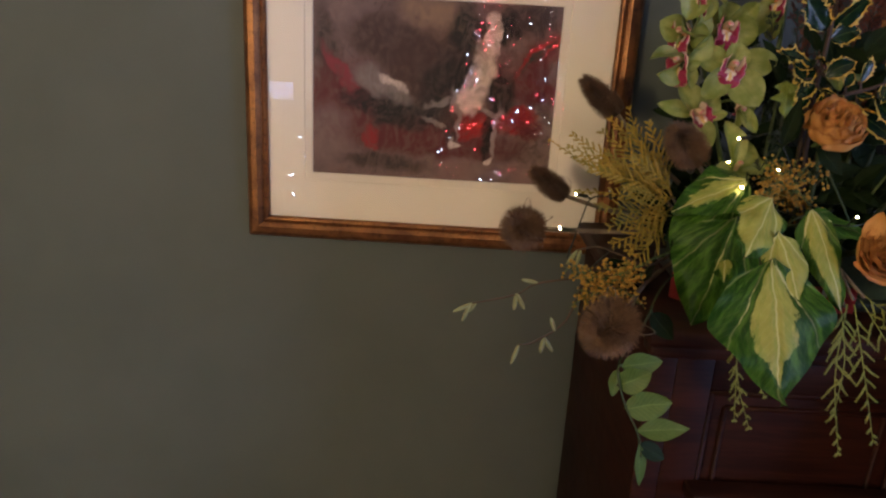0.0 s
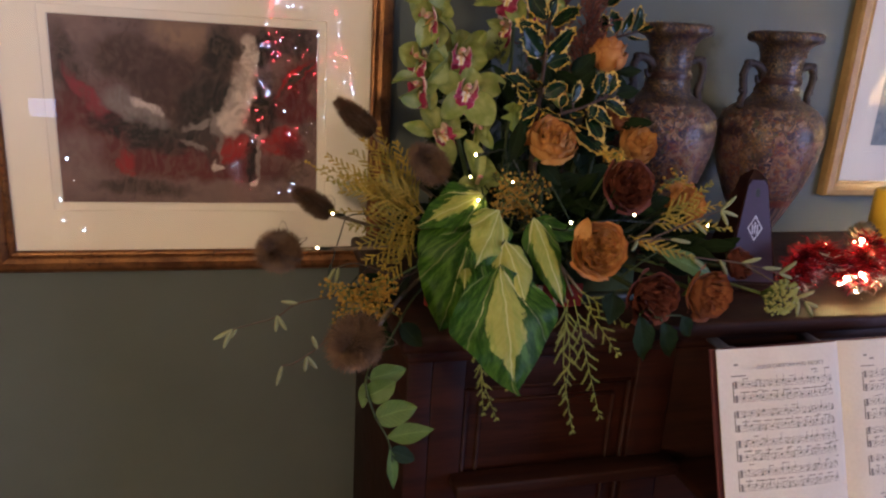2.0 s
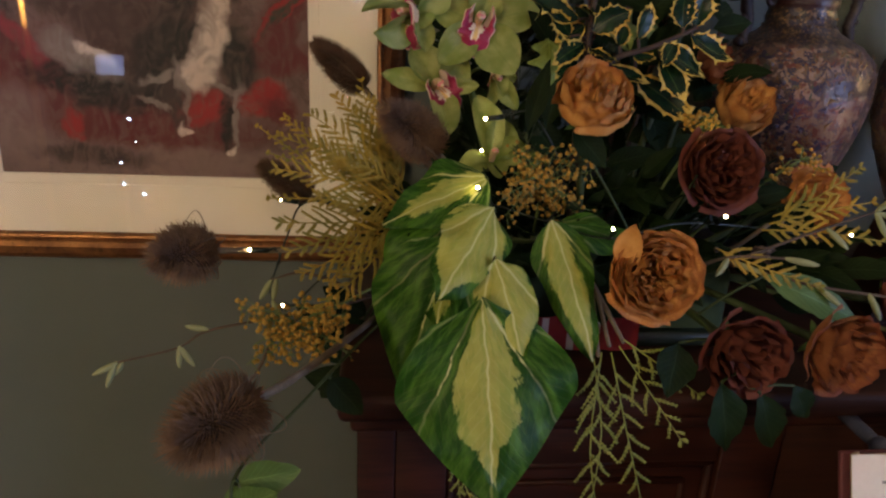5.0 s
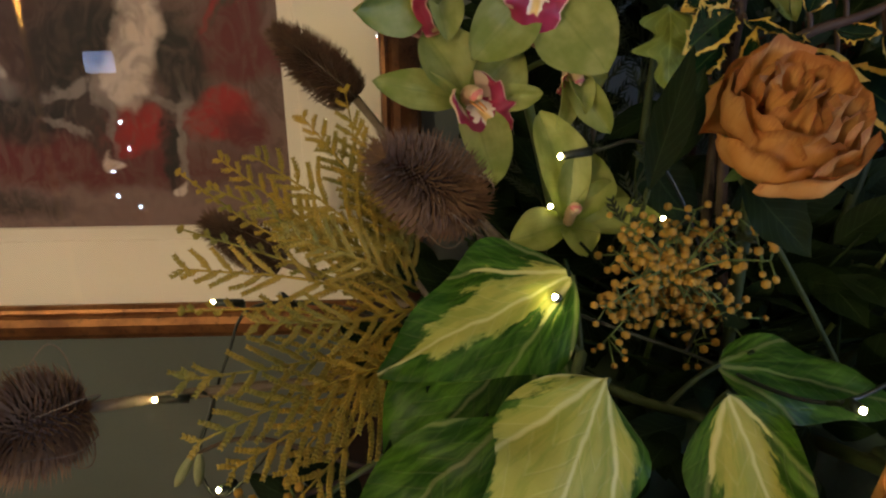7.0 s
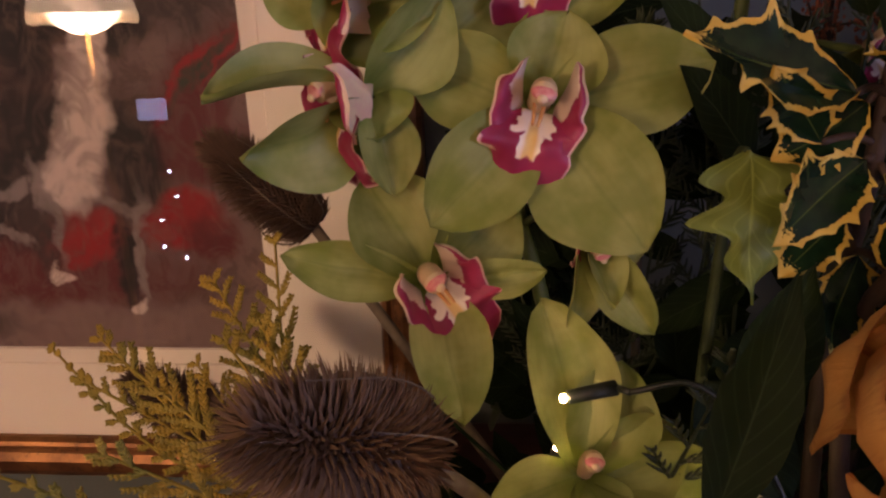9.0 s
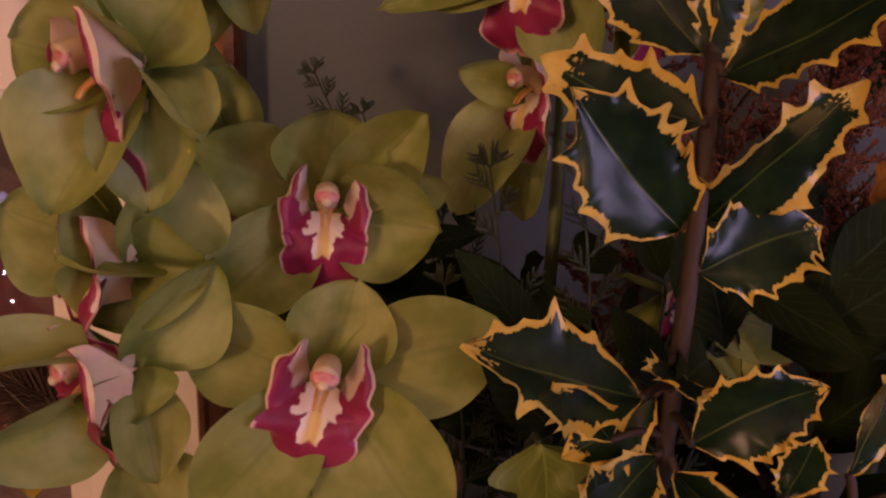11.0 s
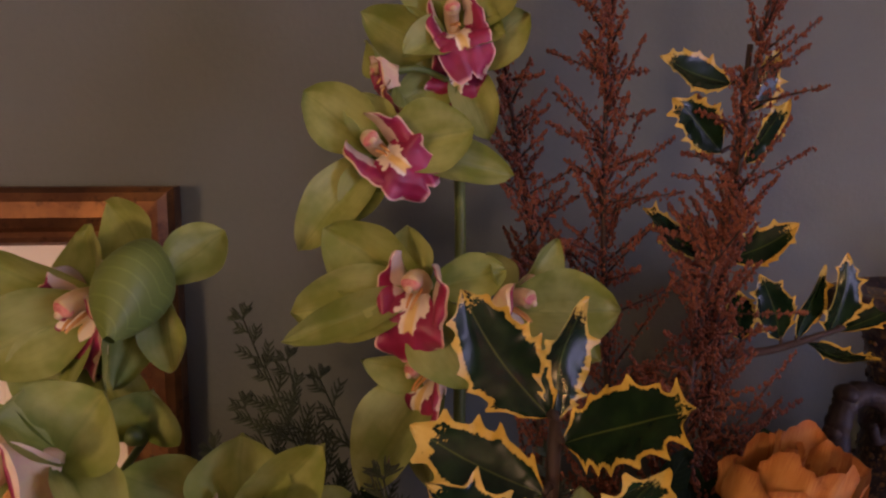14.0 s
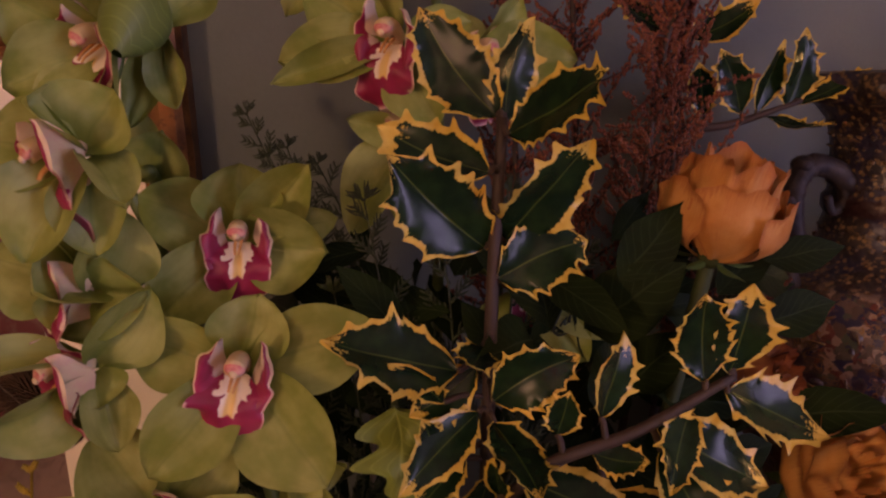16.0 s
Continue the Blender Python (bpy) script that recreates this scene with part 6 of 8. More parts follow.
    return e


rose("full tan rose, wide open, with a stray petal", (0.617, 0.798, 1.389), (-0.08, -0.96, 0.26), 0.0320, 52, ROSE_TAN, 0.62, 3, hub(0.02, -0.06), 0.85, wild=0.85, stray=((0.594, 0.806, 1.392), (0.598, 0.800, 1.427), (-0.5, -0.8, 0), 0.020))
rose("tan rose, half open, facing out of the arrangement", (0.588, 0.898, 1.498), (-0.04, -0.66, 0.75), 0.0325, 24, ROSE_TAN, 0.50, 5, hub(0.0, -0.03), 1.05, wild=1.05)
rose("orange rose, just opening, beside the holly", (0.706, 1.014, 1.602), (0.16, -0.16, 0.97), 0.0275, 17, ROSE_ORANGE, 0.46, 8, hub(0.05, 0.03), 1.25, wild=0.75)
rose("tan-orange rose, half open, close to the vase", (0.757, 0.993, 1.484), (0.15, -0.75, 0.60), 0.030, 20, ROSE_TAN, 0.5, 9, hub(0.08, 0.02), 1.1, wild=0.7)
rose("dark brown-red rose, open", (0.700, 0.900, 1.443), (0.05, -0.93, 0.35), 0.032, 32, ROSE_DARK, 0.7, 12, hub(0.05, -0.03))
rose("rust-orange rose turned towards the vase", (0.800, 0.925, 1.412), (0.25, -0.85, 0.30), 0.030, 22, ROSE_ORANGE, 0.7, 14, hub(0.09, -0.02))
rose("dark rust rose drooping over the piano's edge", (0.688, 0.790, 1.332), (0.10, -0.95, 0.02), 0.031, 24, ROSE_DARK, 0.75, 17, hub(0.05, -0.06))
rose("rust-brown rose drooping over the piano's edge", (0.762, 0.792, 1.334), (0.30, -0.92, 0.05), 0.031, 24, ROSE_RUST, 0.8, 21, hub(0.08, -0.06))
rose("small dark rust rose beside the metronome", (0.842, 0.850, 1.352), (0.55, -0.75, 0.30), 0.022, 18, ROSE_DARK, 0.6, 24, hub(0.11, -0.05))
rose("brown-red rose tucked behind the orange rose", (0.735, 1.02, 1.518), (0.55, -0.60, 0.55), 0.022, 16, ROSE_RUST, 0.5, 27, hub(0.07, 0.03))


# big variegated ivy leaves
def spray(name, label, category, stem_pts, leaves, stem_m=None, r0=0.003, group="", r1=None):
    """A stem with single leaves: (base, tip, face, width, material, keywords)."""
    e = thing(name, label, category, (0, 0, 0), group)
    bm = bmesh.new()
    for pts in stem_pts:
        tube(bm, pts, r0, r1 or r0 * 0.6, 7)
    for b_, t_, fc, w, mm, kw in leaves:
        line = [q for pts in stem_pts for q in spline(pts, 10)]
        near = min(line, key=lambda q: (q - Vector(b_)).length)
        if (near - Vector(b_)).length > 0.002:
            tube(bm, [near, near.lerp(Vector(b_), 0.5) + Vector((0, 0, 0.002)), b_], 0.0013, 0.0011, 6)
    part("stem", bm, stem_m or STEM_DARK, e)
    for b_, t_, fc, w, mm, kw in leaves:
        L = (Vector(t_) - Vector(b_)).length
        kw = dict(kw)
        maker = kw.pop("maker", leaf)
        part("leaf", maker(L, w, **kw), mm, e).matrix_basis = aim(b_, t_, fc)
    return e


def broad(v):
    """Full oval with a short point."""
    return (0.18 + 0.82 * math.sin(math.pi * min(1.0, v ** 0.80)) ** 0.75) * math.sqrt(max(0.0, 1 - v ** 6)) * min(1.0, v * 8) if 0 < v < 1 else 0.0


IV = dict(shape=pointed, nu=14, nv=26, fold=-0.06, droop=0.14, wave=0.04, freq=2.6, lobe=0.12)
spray("ivy_spray", "spray of large glossy cream and green variegated ivy leaves", "ivy",
      [[hub(-0.08, -0.04), (0.515, 0.900, 1.395), (0.506, 0.872, 1.392), (0.504, 0.840, 1.376), (0.500, 0.806, 1.352)], [(0.515, 0.900, 1.385), (0.535, 0.880, 1.385), (0.550, 0.850, 1.396)]], [
    ((0.512, 0.912, 1.427), (0.428, 0.886, 1.400), (-0.1, -0.70, 0.72), 0.066, IVY_HALF, dict(IV, seed=1.0)),
    ((0.500, 0.905, 1.412), (0.428, 0.865, 1.352), (-0.35, -0.8, 0.45), 0.086, IVY_GREEN, dict(IV, seed=2.2)),
    ((0.484, 0.855, 1.399), (0.442, 0.806, 1.296), (-0.20, -0.90, 0.25), 0.100, IVY_GREEN, dict(IV, seed=3.1, shape=kite, lobe=0.03)),
    ((0.507, 0.832, 1.425), (0.468, 0.768, 1.386), (0.10, -0.82, 0.55), 0.054, IVY_PALE, dict(IV, seed=4.4, fold=-0.16, lobe=0.16, wave=0.07)),
    ((0.505, 0.803, 1.399), (0.523, 0.764, 1.344), (0.0, -0.90, 0.40), 0.044, IVY_PALE, dict(IV, seed=5.3, fold=-0.20, lobe=0.04, shape=broad)),
    ((0.549, 0.836, 1.416), (0.580, 0.785, 1.332), (0.1, -0.88, 0.40), 0.046, IVY_HALF, dict(IV, seed=6.6, fold=-0.18, lobe=0.16, wave=0.06)),
    ((0.496, 0.785, 1.377), (0.506, 0.718, 1.258), (0.05, -0.95, 0.35), 0.122, IVY_BAND, dict(IV, seed=8.1, droop=0.10, shape=kite, lobe=0.03, fold=-0.10)),
    ((0.568, 0.885, 1.398), (0.655, 0.880, 1.384), (0.1, -0.5, 0.8), 0.040, IVY_GREEN, dict(IV, seed=9.2)),
    ((0.478, 0.868, 1.375), (0.468, 0.815, 1.345), (-0.2, -0.9, 0.3), 0.050, IVY_HALF, dict(IV, seed=10.4)),
], r0=0.0028)
# plain ivy leaf between orchid and rose, and others near it
spray("ivy_sprig", "pale green ivy sprig beside the orchids", "ivy", [[hub(-0.03, 0.02), (0.566, 1.005, 1.43), (0.568, 1.004, 1.525)]], [
    ((0.567, 0.990, 1.532), (0.572, 0.978, 1.488), (0.1, -0.95, 0.2), 0.046, LEAF_BRIGHT, dict(IV, seed=3.3, fold=0.05, shape=palmate, lobe=0.0, nv=36)),
    ((0.566, 0.962, 1.460), (0.577, 0.960, 1.508), (-0.35, -0.9, 0.1), 0.020, LEAF_DARK, dict(shape=lance, nu=8, nv=14, fold=0.15, droop=0.05, seed=1.5)),
    ((0.560, 0.985, 1.46), (0.585, 0.965, 1.43), (0, -0.9, 0.4), 0.028, LEAF_DARK, dict(shape=oval, nu=8, nv=10, seed=4.1)),
])


# holly
def holly_leaf(L, W, seed):
    """A stiff oval leaf along +y with a few sharp, uneven spines on each edge."""
    r = random.Random(int(seed * 10))
    spines = {}
    for sg in (-1, 1):
        n = r.choice((4, 5, 6))
        spines[sg] = [((k + 0.75 + r.uniform(-0.22, 0.22)) / (n + 0.9), r.uniform(0.35, 1.1), r.choice((-1, 1, 1))) for k in range(n)]
    bow, tw, side = r.uniform(-0.06, 0.10), r.uniform(-0.5, 0.5), r.uniform(-0.10, 0.10)

    def f(u, v):
        sg = 1 if u > 0 else -1
        w = W / 2 * 0.86 * spiny(v)
        push, lift = 0.0, 0.0
        for at, amp, way in spines[sg]:
            d = abs(v - at) / 0.060
            if d < 1:
                push += amp * (1 - d) ** 1.7
                lift += amp * way * (1 - d) ** 1.5
        e = abs(u) ** 7
        x = u * w + sg * e * push * 0.17 * W + side * W * math.sin(math.pi * v)
        y = L * v + e * push * 0.05 * L
        z = 0.10 * W * abs(u) ** 1.4 * spiny(v) - bow * L * math.sin(math.pi * v) + e * lift * 0.12 * W
        z += 0.05 * W * abs(u) ** 2 * math.sin(9 * v + seed + (1.3 if u > 0 else 0)) + 0.03 * W * wob((u, v * 2, 1), 1.7, seed)
        a = tw * v
        return (x * math.cos(a) - z * math.sin(a), y, z * math.cos(a) + x * math.sin(a))
    return sheet(12, 44, f)


def hl(b_, t_, fc, w, seed):
    return (b_, t_, fc, w, HOLLY, dict(maker=holly_leaf, seed=seed))


spray("holly_sprig", "upright sprig of yellow-edged variegated holly", "holly",
      [[hub(0.0, 0.0), (0.602, 0.998, 1.45), (0.602, 0.990, 1.52), (0.605, 0.990, 1.585), (0.611, 1.002, 1.636)]], [
    hl((0.610, 1.006, 1.636), (0.583, 1.016, 1.676), (-0.25, -0.95, 0.15), 0.029, 1.0),
    hl((0.613, 1.008, 1.634), (0.627, 1.018, 1.672), (0.45, -0.85, 0.1), 0.026, 2.0),
    hl((0.612, 0.998, 1.630), (0.637, 0.964, 1.652), (0.1, -0.85, 0.5), 0.026, 3.0),
    hl((0.610, 0.995, 1.592), (0.637, 0.978, 1.630), (0.25, -0.95, 0.1), 0.030, 4.0),
    hl((0.604, 0.990, 1.618), (0.566, 1.010, 1.634), (-0.2, -0.9, 0.4), 0.026, 5.0),
    hl((0.603, 0.994, 1.590), (0.568, 0.985, 1.626), (-0.15, -0.98, 0.1), 0.034, 6.0),
    hl((0.606, 0.988, 1.580), (0.640, 0.990, 1.592), (0.15, -0.95, 0.25), 0.028, 7.0),
    hl((0.590, 0.980, 1.549), (0.543, 0.975, 1.566), (-0.05, -0.80, 0.6), 0.031, 8.0),
    hl((0.585, 0.985, 1.535), (0.565, 0.972, 1.557), (-0.5, -0.8, 0.2), 0.017, 15.0),
    hl((0.582, 0.985, 1.508), (0.576, 0.972, 1.536), (0.5, -0.8, 0.1), 0.014, 16.0),
    hl((0.592, 0.980, 1.515), (0.572, 0.970, 1.500), (-0.2, -0.7, 0.7), 0.016, 17.0),
    hl((0.604, 0.975, 1.500), (0.600, 0.965, 1.523), (-0.6, -0.7, 0.2), 0.013, 18.0),
    hl((0.601, 0.972, 1.540), (0.630, 0.965, 1.558), (0.1, -0.95, 0.3), 0.024, 9.0),
    hl((0.600, 0.985, 1.556), (0.590, 0.960, 1.560), (0.0, -0.6, 0.8), 0.018, 10.0),
    hl((0.598, 0.985, 1.530), (0.566, 0.962, 1.512), (-0.2, -0.8, 0.5), 0.020, 11.0),
    hl((0.603, 0.990, 1.500), (0.585, 0.960, 1.480), (-0.1, -0.9, 0.3), 0.017, 12.0),
    hl((0.604, 0.985, 1.525), (0.612, 0.945, 1.518), (0.1, -0.5, 0.85), 0.022, 13.0),
    hl((0.598, 0.990, 1.545), (0.572, 0.985, 1.530), (-0.1, -0.95, 0.2), 0.020, 14.0),
], stem_m=STEM_BROWN, r0=0.0032, group="holly sprigs", r1=0.0022)
spray("holly_sprig", "low spreading sprig of variegated holly beneath the orange rose", "holly",
      [[hub(0.01, -0.01), (0.600, 0.980, 1.47), (0.615, 0.965, 1.515), (0.650, 0.962, 1.530), (0.686, 0.966, 1.546)]], [
    hl((0.674, 0.964, 1.546), (0.672, 0.962, 1.578), (-0.1, -1, 0.1), 0.022, 1.3),
    hl((0.684, 0.966, 1.547), (0.690, 0.964, 1.580), (0.15, -1, 0.1), 0.024, 2.3),
    hl((0.684, 0.966, 1.540), (0.723, 0.962, 1.521), (0.1, -0.9, 0.45), 0.026, 3.3),
    hl((0.657, 0.962, 1.532), (0.697, 0.958, 1.506), (0.0, -0.9, 0.5), 0.028, 4.3),
    hl((0.622, 0.964, 1.530), (0.625, 0.960, 1.548), (0.0, -1, 0.2), 0.014, 5.3),
    hl((0.637, 0.963, 1.536), (0.645, 0.965, 1.566), (0.3, -0.95, 0.0), 0.020, 6.3),
    hl((0.634, 0.962, 1.523), (0.652, 0.955, 1.522), (0.0, -0.8, 0.6), 0.014, 7.3),
    hl((0.610, 0.968, 1.512), (0.648, 0.950, 1.502), (0.0, -0.7, 0.7), 0.026, 8.3),
    hl((0.605, 0.970, 1.500), (0.640, 0.955, 1.478), (0.2, -0.9, 0.4), 0.028, 9.3),
    hl((0.660, 0.965, 1.520), (0.676, 0.940, 1.488), (0.1, -0.9, 0.4), 0.026, 10.3),
    hl((0.602, 0.975, 1.490), (0.625, 0.935, 1.466), (0.1, -0.85, 0.5), 0.024, 11.3),
    hl((0.670, 0.965, 1.535), (0.655, 0.945, 1.515), (-0.1, -0.8, 0.6), 0.016, 12.3),
    hl((0.640, 0.965, 1.505), (0.690, 0.950, 1.470), (0.1, -0.9, 0.3), 0.028, 13.3),
], stem_m=STEM_BROWN, r0=0.0032, group="holly sprigs", r1=0.0018)
spray("holly_sprig", "sprig of variegated holly standing by the vase", "holly",
      [[hub(0.06, 0.05), (0.715, 1.09, 1.50), (0.730, 1.125, 1.62), (0.742, 1.13, 1.70), (0.748, 1.13, 1.775)], [(0.730, 1.125, 1.62), (0.760, 1.12, 1.622), (0.798, 1.115, 1.634)]], [
    hl((0.738, 1.130, 1.756), (0.699, 1.125, 1.768), (-0.1, -0.95, 0.3), 0.022, 1.6),
    hl((0.735, 1.130, 1.722), (0.706, 1.125, 1.748), (-0.3, -0.95, 0.1), 0.024, 2.6),
    hl((0.748, 1.130, 1.742), (0.760, 1.125, 1.773), (0.3, -0.95, 0.0), 0.024, 3.6),
    hl((0.748, 1.130, 1.716), (0.764, 1.120, 1.748), (0.5, -0.8, 0.1), 0.020, 4.6),
    hl((0.730, 1.128, 1.670), (0.690, 1.120, 1.695), (-0.2, -0.8, 0.6), 0.022, 5.6),
    hl((0.738, 1.128, 1.668), (0.772, 1.118, 1.687), (0.2, -0.8, 0.6), 0.022, 6.6),
    hl((0.766, 1.120, 1.628), (0.750, 1.115, 1.662), (-0.2, -1, 0.1), 0.022, 7.6),
    hl((0.774, 1.118, 1.628), (0.786, 1.115, 1.666), (0.3, -0.9, 0.1), 0.022, 8.6),
    hl((0.790, 1.116, 1.630), (0.797, 1.115, 1.672), (0.2, -0.9, 0.2), 0.022, 9.6),
    hl((0.796, 1.115, 1.632), (0.832, 1.108, 1.650), (0.1, -0.6, 0.8), 0.014, 10.6),
    hl((0.780, 1.118, 1.626), (0.803, 1.095, 1.622), (0.1, -0.6, 0.8), 0.018, 11.6),
    hl((0.746, 1.122, 1.628), (0.737, 1.112, 1.655), (-0.3, -0.9, 0.1), 0.018, 12.6),
], stem_m=STEM_BROWN, r0=0.003, group="holly sprigs", r1=0.0015)


# teasels
def teasel(label, tip, base, R, material, stem, seed=0, bracts=7, n=1150):
    r = random.Random(seed)
    e = thing("teasel", label, "teasel", (0, 0, 0), "teasels in the arrangement")
    m = aim(base, tip, (0.3, -1, 0.2))
    L = (Vector(tip) - Vector(base)).length

    def egg(t):
        return R * 0.80 * (math.sin(math.pi * min(1, 0.06 + 0.94 * t) ** 0.85) ** 0.62)
    bm = bmesh.new()
    grid(bm, 20, 14, lambda u, v: (egg(v) * 0.82 * math.cos(math.pi * u), L * v, egg(v) * 0.82 * math.sin(math.pi * u)))
    part("head", bm, TEASEL_CORE, e).matrix_basis = m
    bm = bmesh.new()
    for i in range(n):
        t = (i + 0.5) / n
        a = i * 2.39996
        p = Vector((egg(t) * 0.8 * math.cos(a), L * t, egg(t) * 0.8 * math.sin(a)))
        d = Vector((math.cos(a), 0.25 + 1.3 * t ** 3 + r.uniform(-0.08, 0.08), math.sin(a))).normalized()
        d = (d + Vector((r.gauss(0, 0.08), r.gauss(0, 0.08), r.gauss(0, 0.08)))).normalized()
        ln = (0.0045 + R * 0.34) * r.uniform(0.7, 1.25)
        s = d.orthogonal().normalized()
        q = d.cross(s)
        w = 0.00095
        ring = [bm.verts.new(p + w * (s * math.cos(k * 2.094) + q * math.sin(k * 2.094))) for k in range(3)]
        tp = bm.verts.new(p + d * ln)
        for k in range(3):
            bm.faces.new((ring[k], ring[(k + 1) % 3], tp))
    tagged(part("spine_coat", bm, material, e, smooth=False), kind="stuff").matrix_basis = m
    for k in range(bracts):
        bm = bmesh.new()
        a = k * 2 * math.pi / bracts + r.uniform(-0.3, 0.3)
        c, s = math.cos(a), math.sin(a)
        k1, k2 = r.uniform(0.75, 1.05), r.uniform(0.4, 0.9)
        tube(bm, [(0.1 * R * c, 0, 0.1 * R * s), (R * 1.0 * c * k1, L * 0.05, R * 1.0 * s * k1), (R * 1.35 * c * k1, L * 0.45 * k2, R * 1.35 * s * k1), (R * 0.95 * c * k1, L * 1.0 * k2, R * 0.95 * s * k1)], 0.0006, 0.0002, 5)
        part("bract", bm, TWIG, e).matrix_basis = m
    part("stem", tube(bmesh.new(), [base, *stem], 0.0030, 0.0026, 8, rough=0.08), TWIG, e)
    return e


teasel("dark dry teasel head against the picture frame", (0.356, 1.121, 1.512), (0.405, 1.117, 1.470), 0.0165, TEASEL_DARK, [(0.450, 1.09, 1.42), (0.52, 1.02, 1.36), hub(-0.08, 0.03)], 1)
teasel("large brown teasel head above the ivy", (0.433, 0.934, 1.473), (0.471, 0.974, 1.438), 0.0215, TEASEL, [(0.500, 0.985, 1.40), hub(-0.08, 0.01)], 2, n=1500)
teasel("dark dry teasel head low against the mount", (0.298, 1.112, 1.386), (0.347, 1.116, 1.352), 0.0160, TEASEL_DARK, [(0.42, 1.08, 1.34), hub(-0.1, 0.04)], 3)
teasel("brown teasel head on a long side stem", (0.256, 0.890, 1.362), (0.284, 0.930, 1.354), 0.0245, TEASEL, [(0.34, 0.955, 1.347), (0.44, 0.97, 1.345), hub(-0.1, 0.0)], 4)
teasel("grey-brown teasel head pointing outward below the piano top", (0.322, 0.702, 1.322), (0.352, 0.748, 1.322), 0.0255, TEASEL, [(0.372, 0.80, 1.310), (0.413, 0.915, 1.292), (0.45, 0.95, 1.31), hub(-0.1, -0.02)], 5, n=1600)


# flat conifer sprays
def frond(bm, base, tip, face, width, r, scale=1.0, levels=2, thick=0.0011, bend=0.12, needle=0.0078):
    """A flat scale-leaved spray along base to tip."""
    base, tip = Vector(base), Vector(tip)
    L = (tip - base).length
    m = aim(base, tip, face)
    gap = (0.0072 if levels == 2 else 0.0029) * scale
    n = max(3, int(L / gap))
    sway = r.uniform(-0.08, 0.08)
    pts = [Vector((sway * L * math.sin(math.pi * i / n), L * i / n, -bend * L * (i / n) ** 2)) for i in range(n + 1)]
    tube(bm, [m @ pts[0], m @ pts[n // 2], m @ pts[n]], thick * 1.2, thick * 0.7, 4, 3)
    for i in range(1, n + 1):
        v = i / n
        for sg in (-1, 1):
            if levels == 2 and ((i + (sg > 0)) % 2 or r.random() < 0.14) and i < n:
                continue
            ln = (width * (0.35 + 0.65 * math.sin(math.pi * min(1, 0.25 + 0.7 * v))) * (1 - 0.55 * v) if levels == 2 else needle * scale * (1 - 0.45 * v)) * r.uniform(0.8, 1.12)
            q = pts[i] + Vector((sg * ln * (0.62 if levels == 2 else 0.50), ln * 0.80, r.uniform(-0.22, 0.14) * ln))
            if levels == 2:
                frond(bm, m @ pts[i], m @ q, m.to_3x3() @ Vector((0.15 * sg + r.uniform(-0.25, 0.25), r.uniform(-0.1, 0.1), 1)), 0, r, scale, 1, thick, 0.06, needle)
            else:
                tube(bm, [m @ pts[i], m @ (pts[i].lerp(q, 0.55) + Vector((sg * 0.0004, 0, 0))), m @ q], thick * 1.15, thick * 0.35, 4, 1)


def conifer(name, label, material, fronds, stem_pts, seed, scale=1.0, thick=0.0015, needle=0.0078):
    r = random.Random(seed)
    e = thing(name, label, "conifer", (0, 0, 0), "conifer sprigs")
    bm = bmesh.new()
    for b_, t_, fc, w in fronds:
        frond(bm, b_, t_, fc, w, r, scale, 2, thick, 0.12, needle)
    tagged(part("foliage", bm, material, e), kind="stuff")
    bm = bmesh.new()
    for p in stem_pts:
        tube(bm, p, 0.0022, 0.0016, 6)
    part("stem", bm, TWIG, e)
    return e


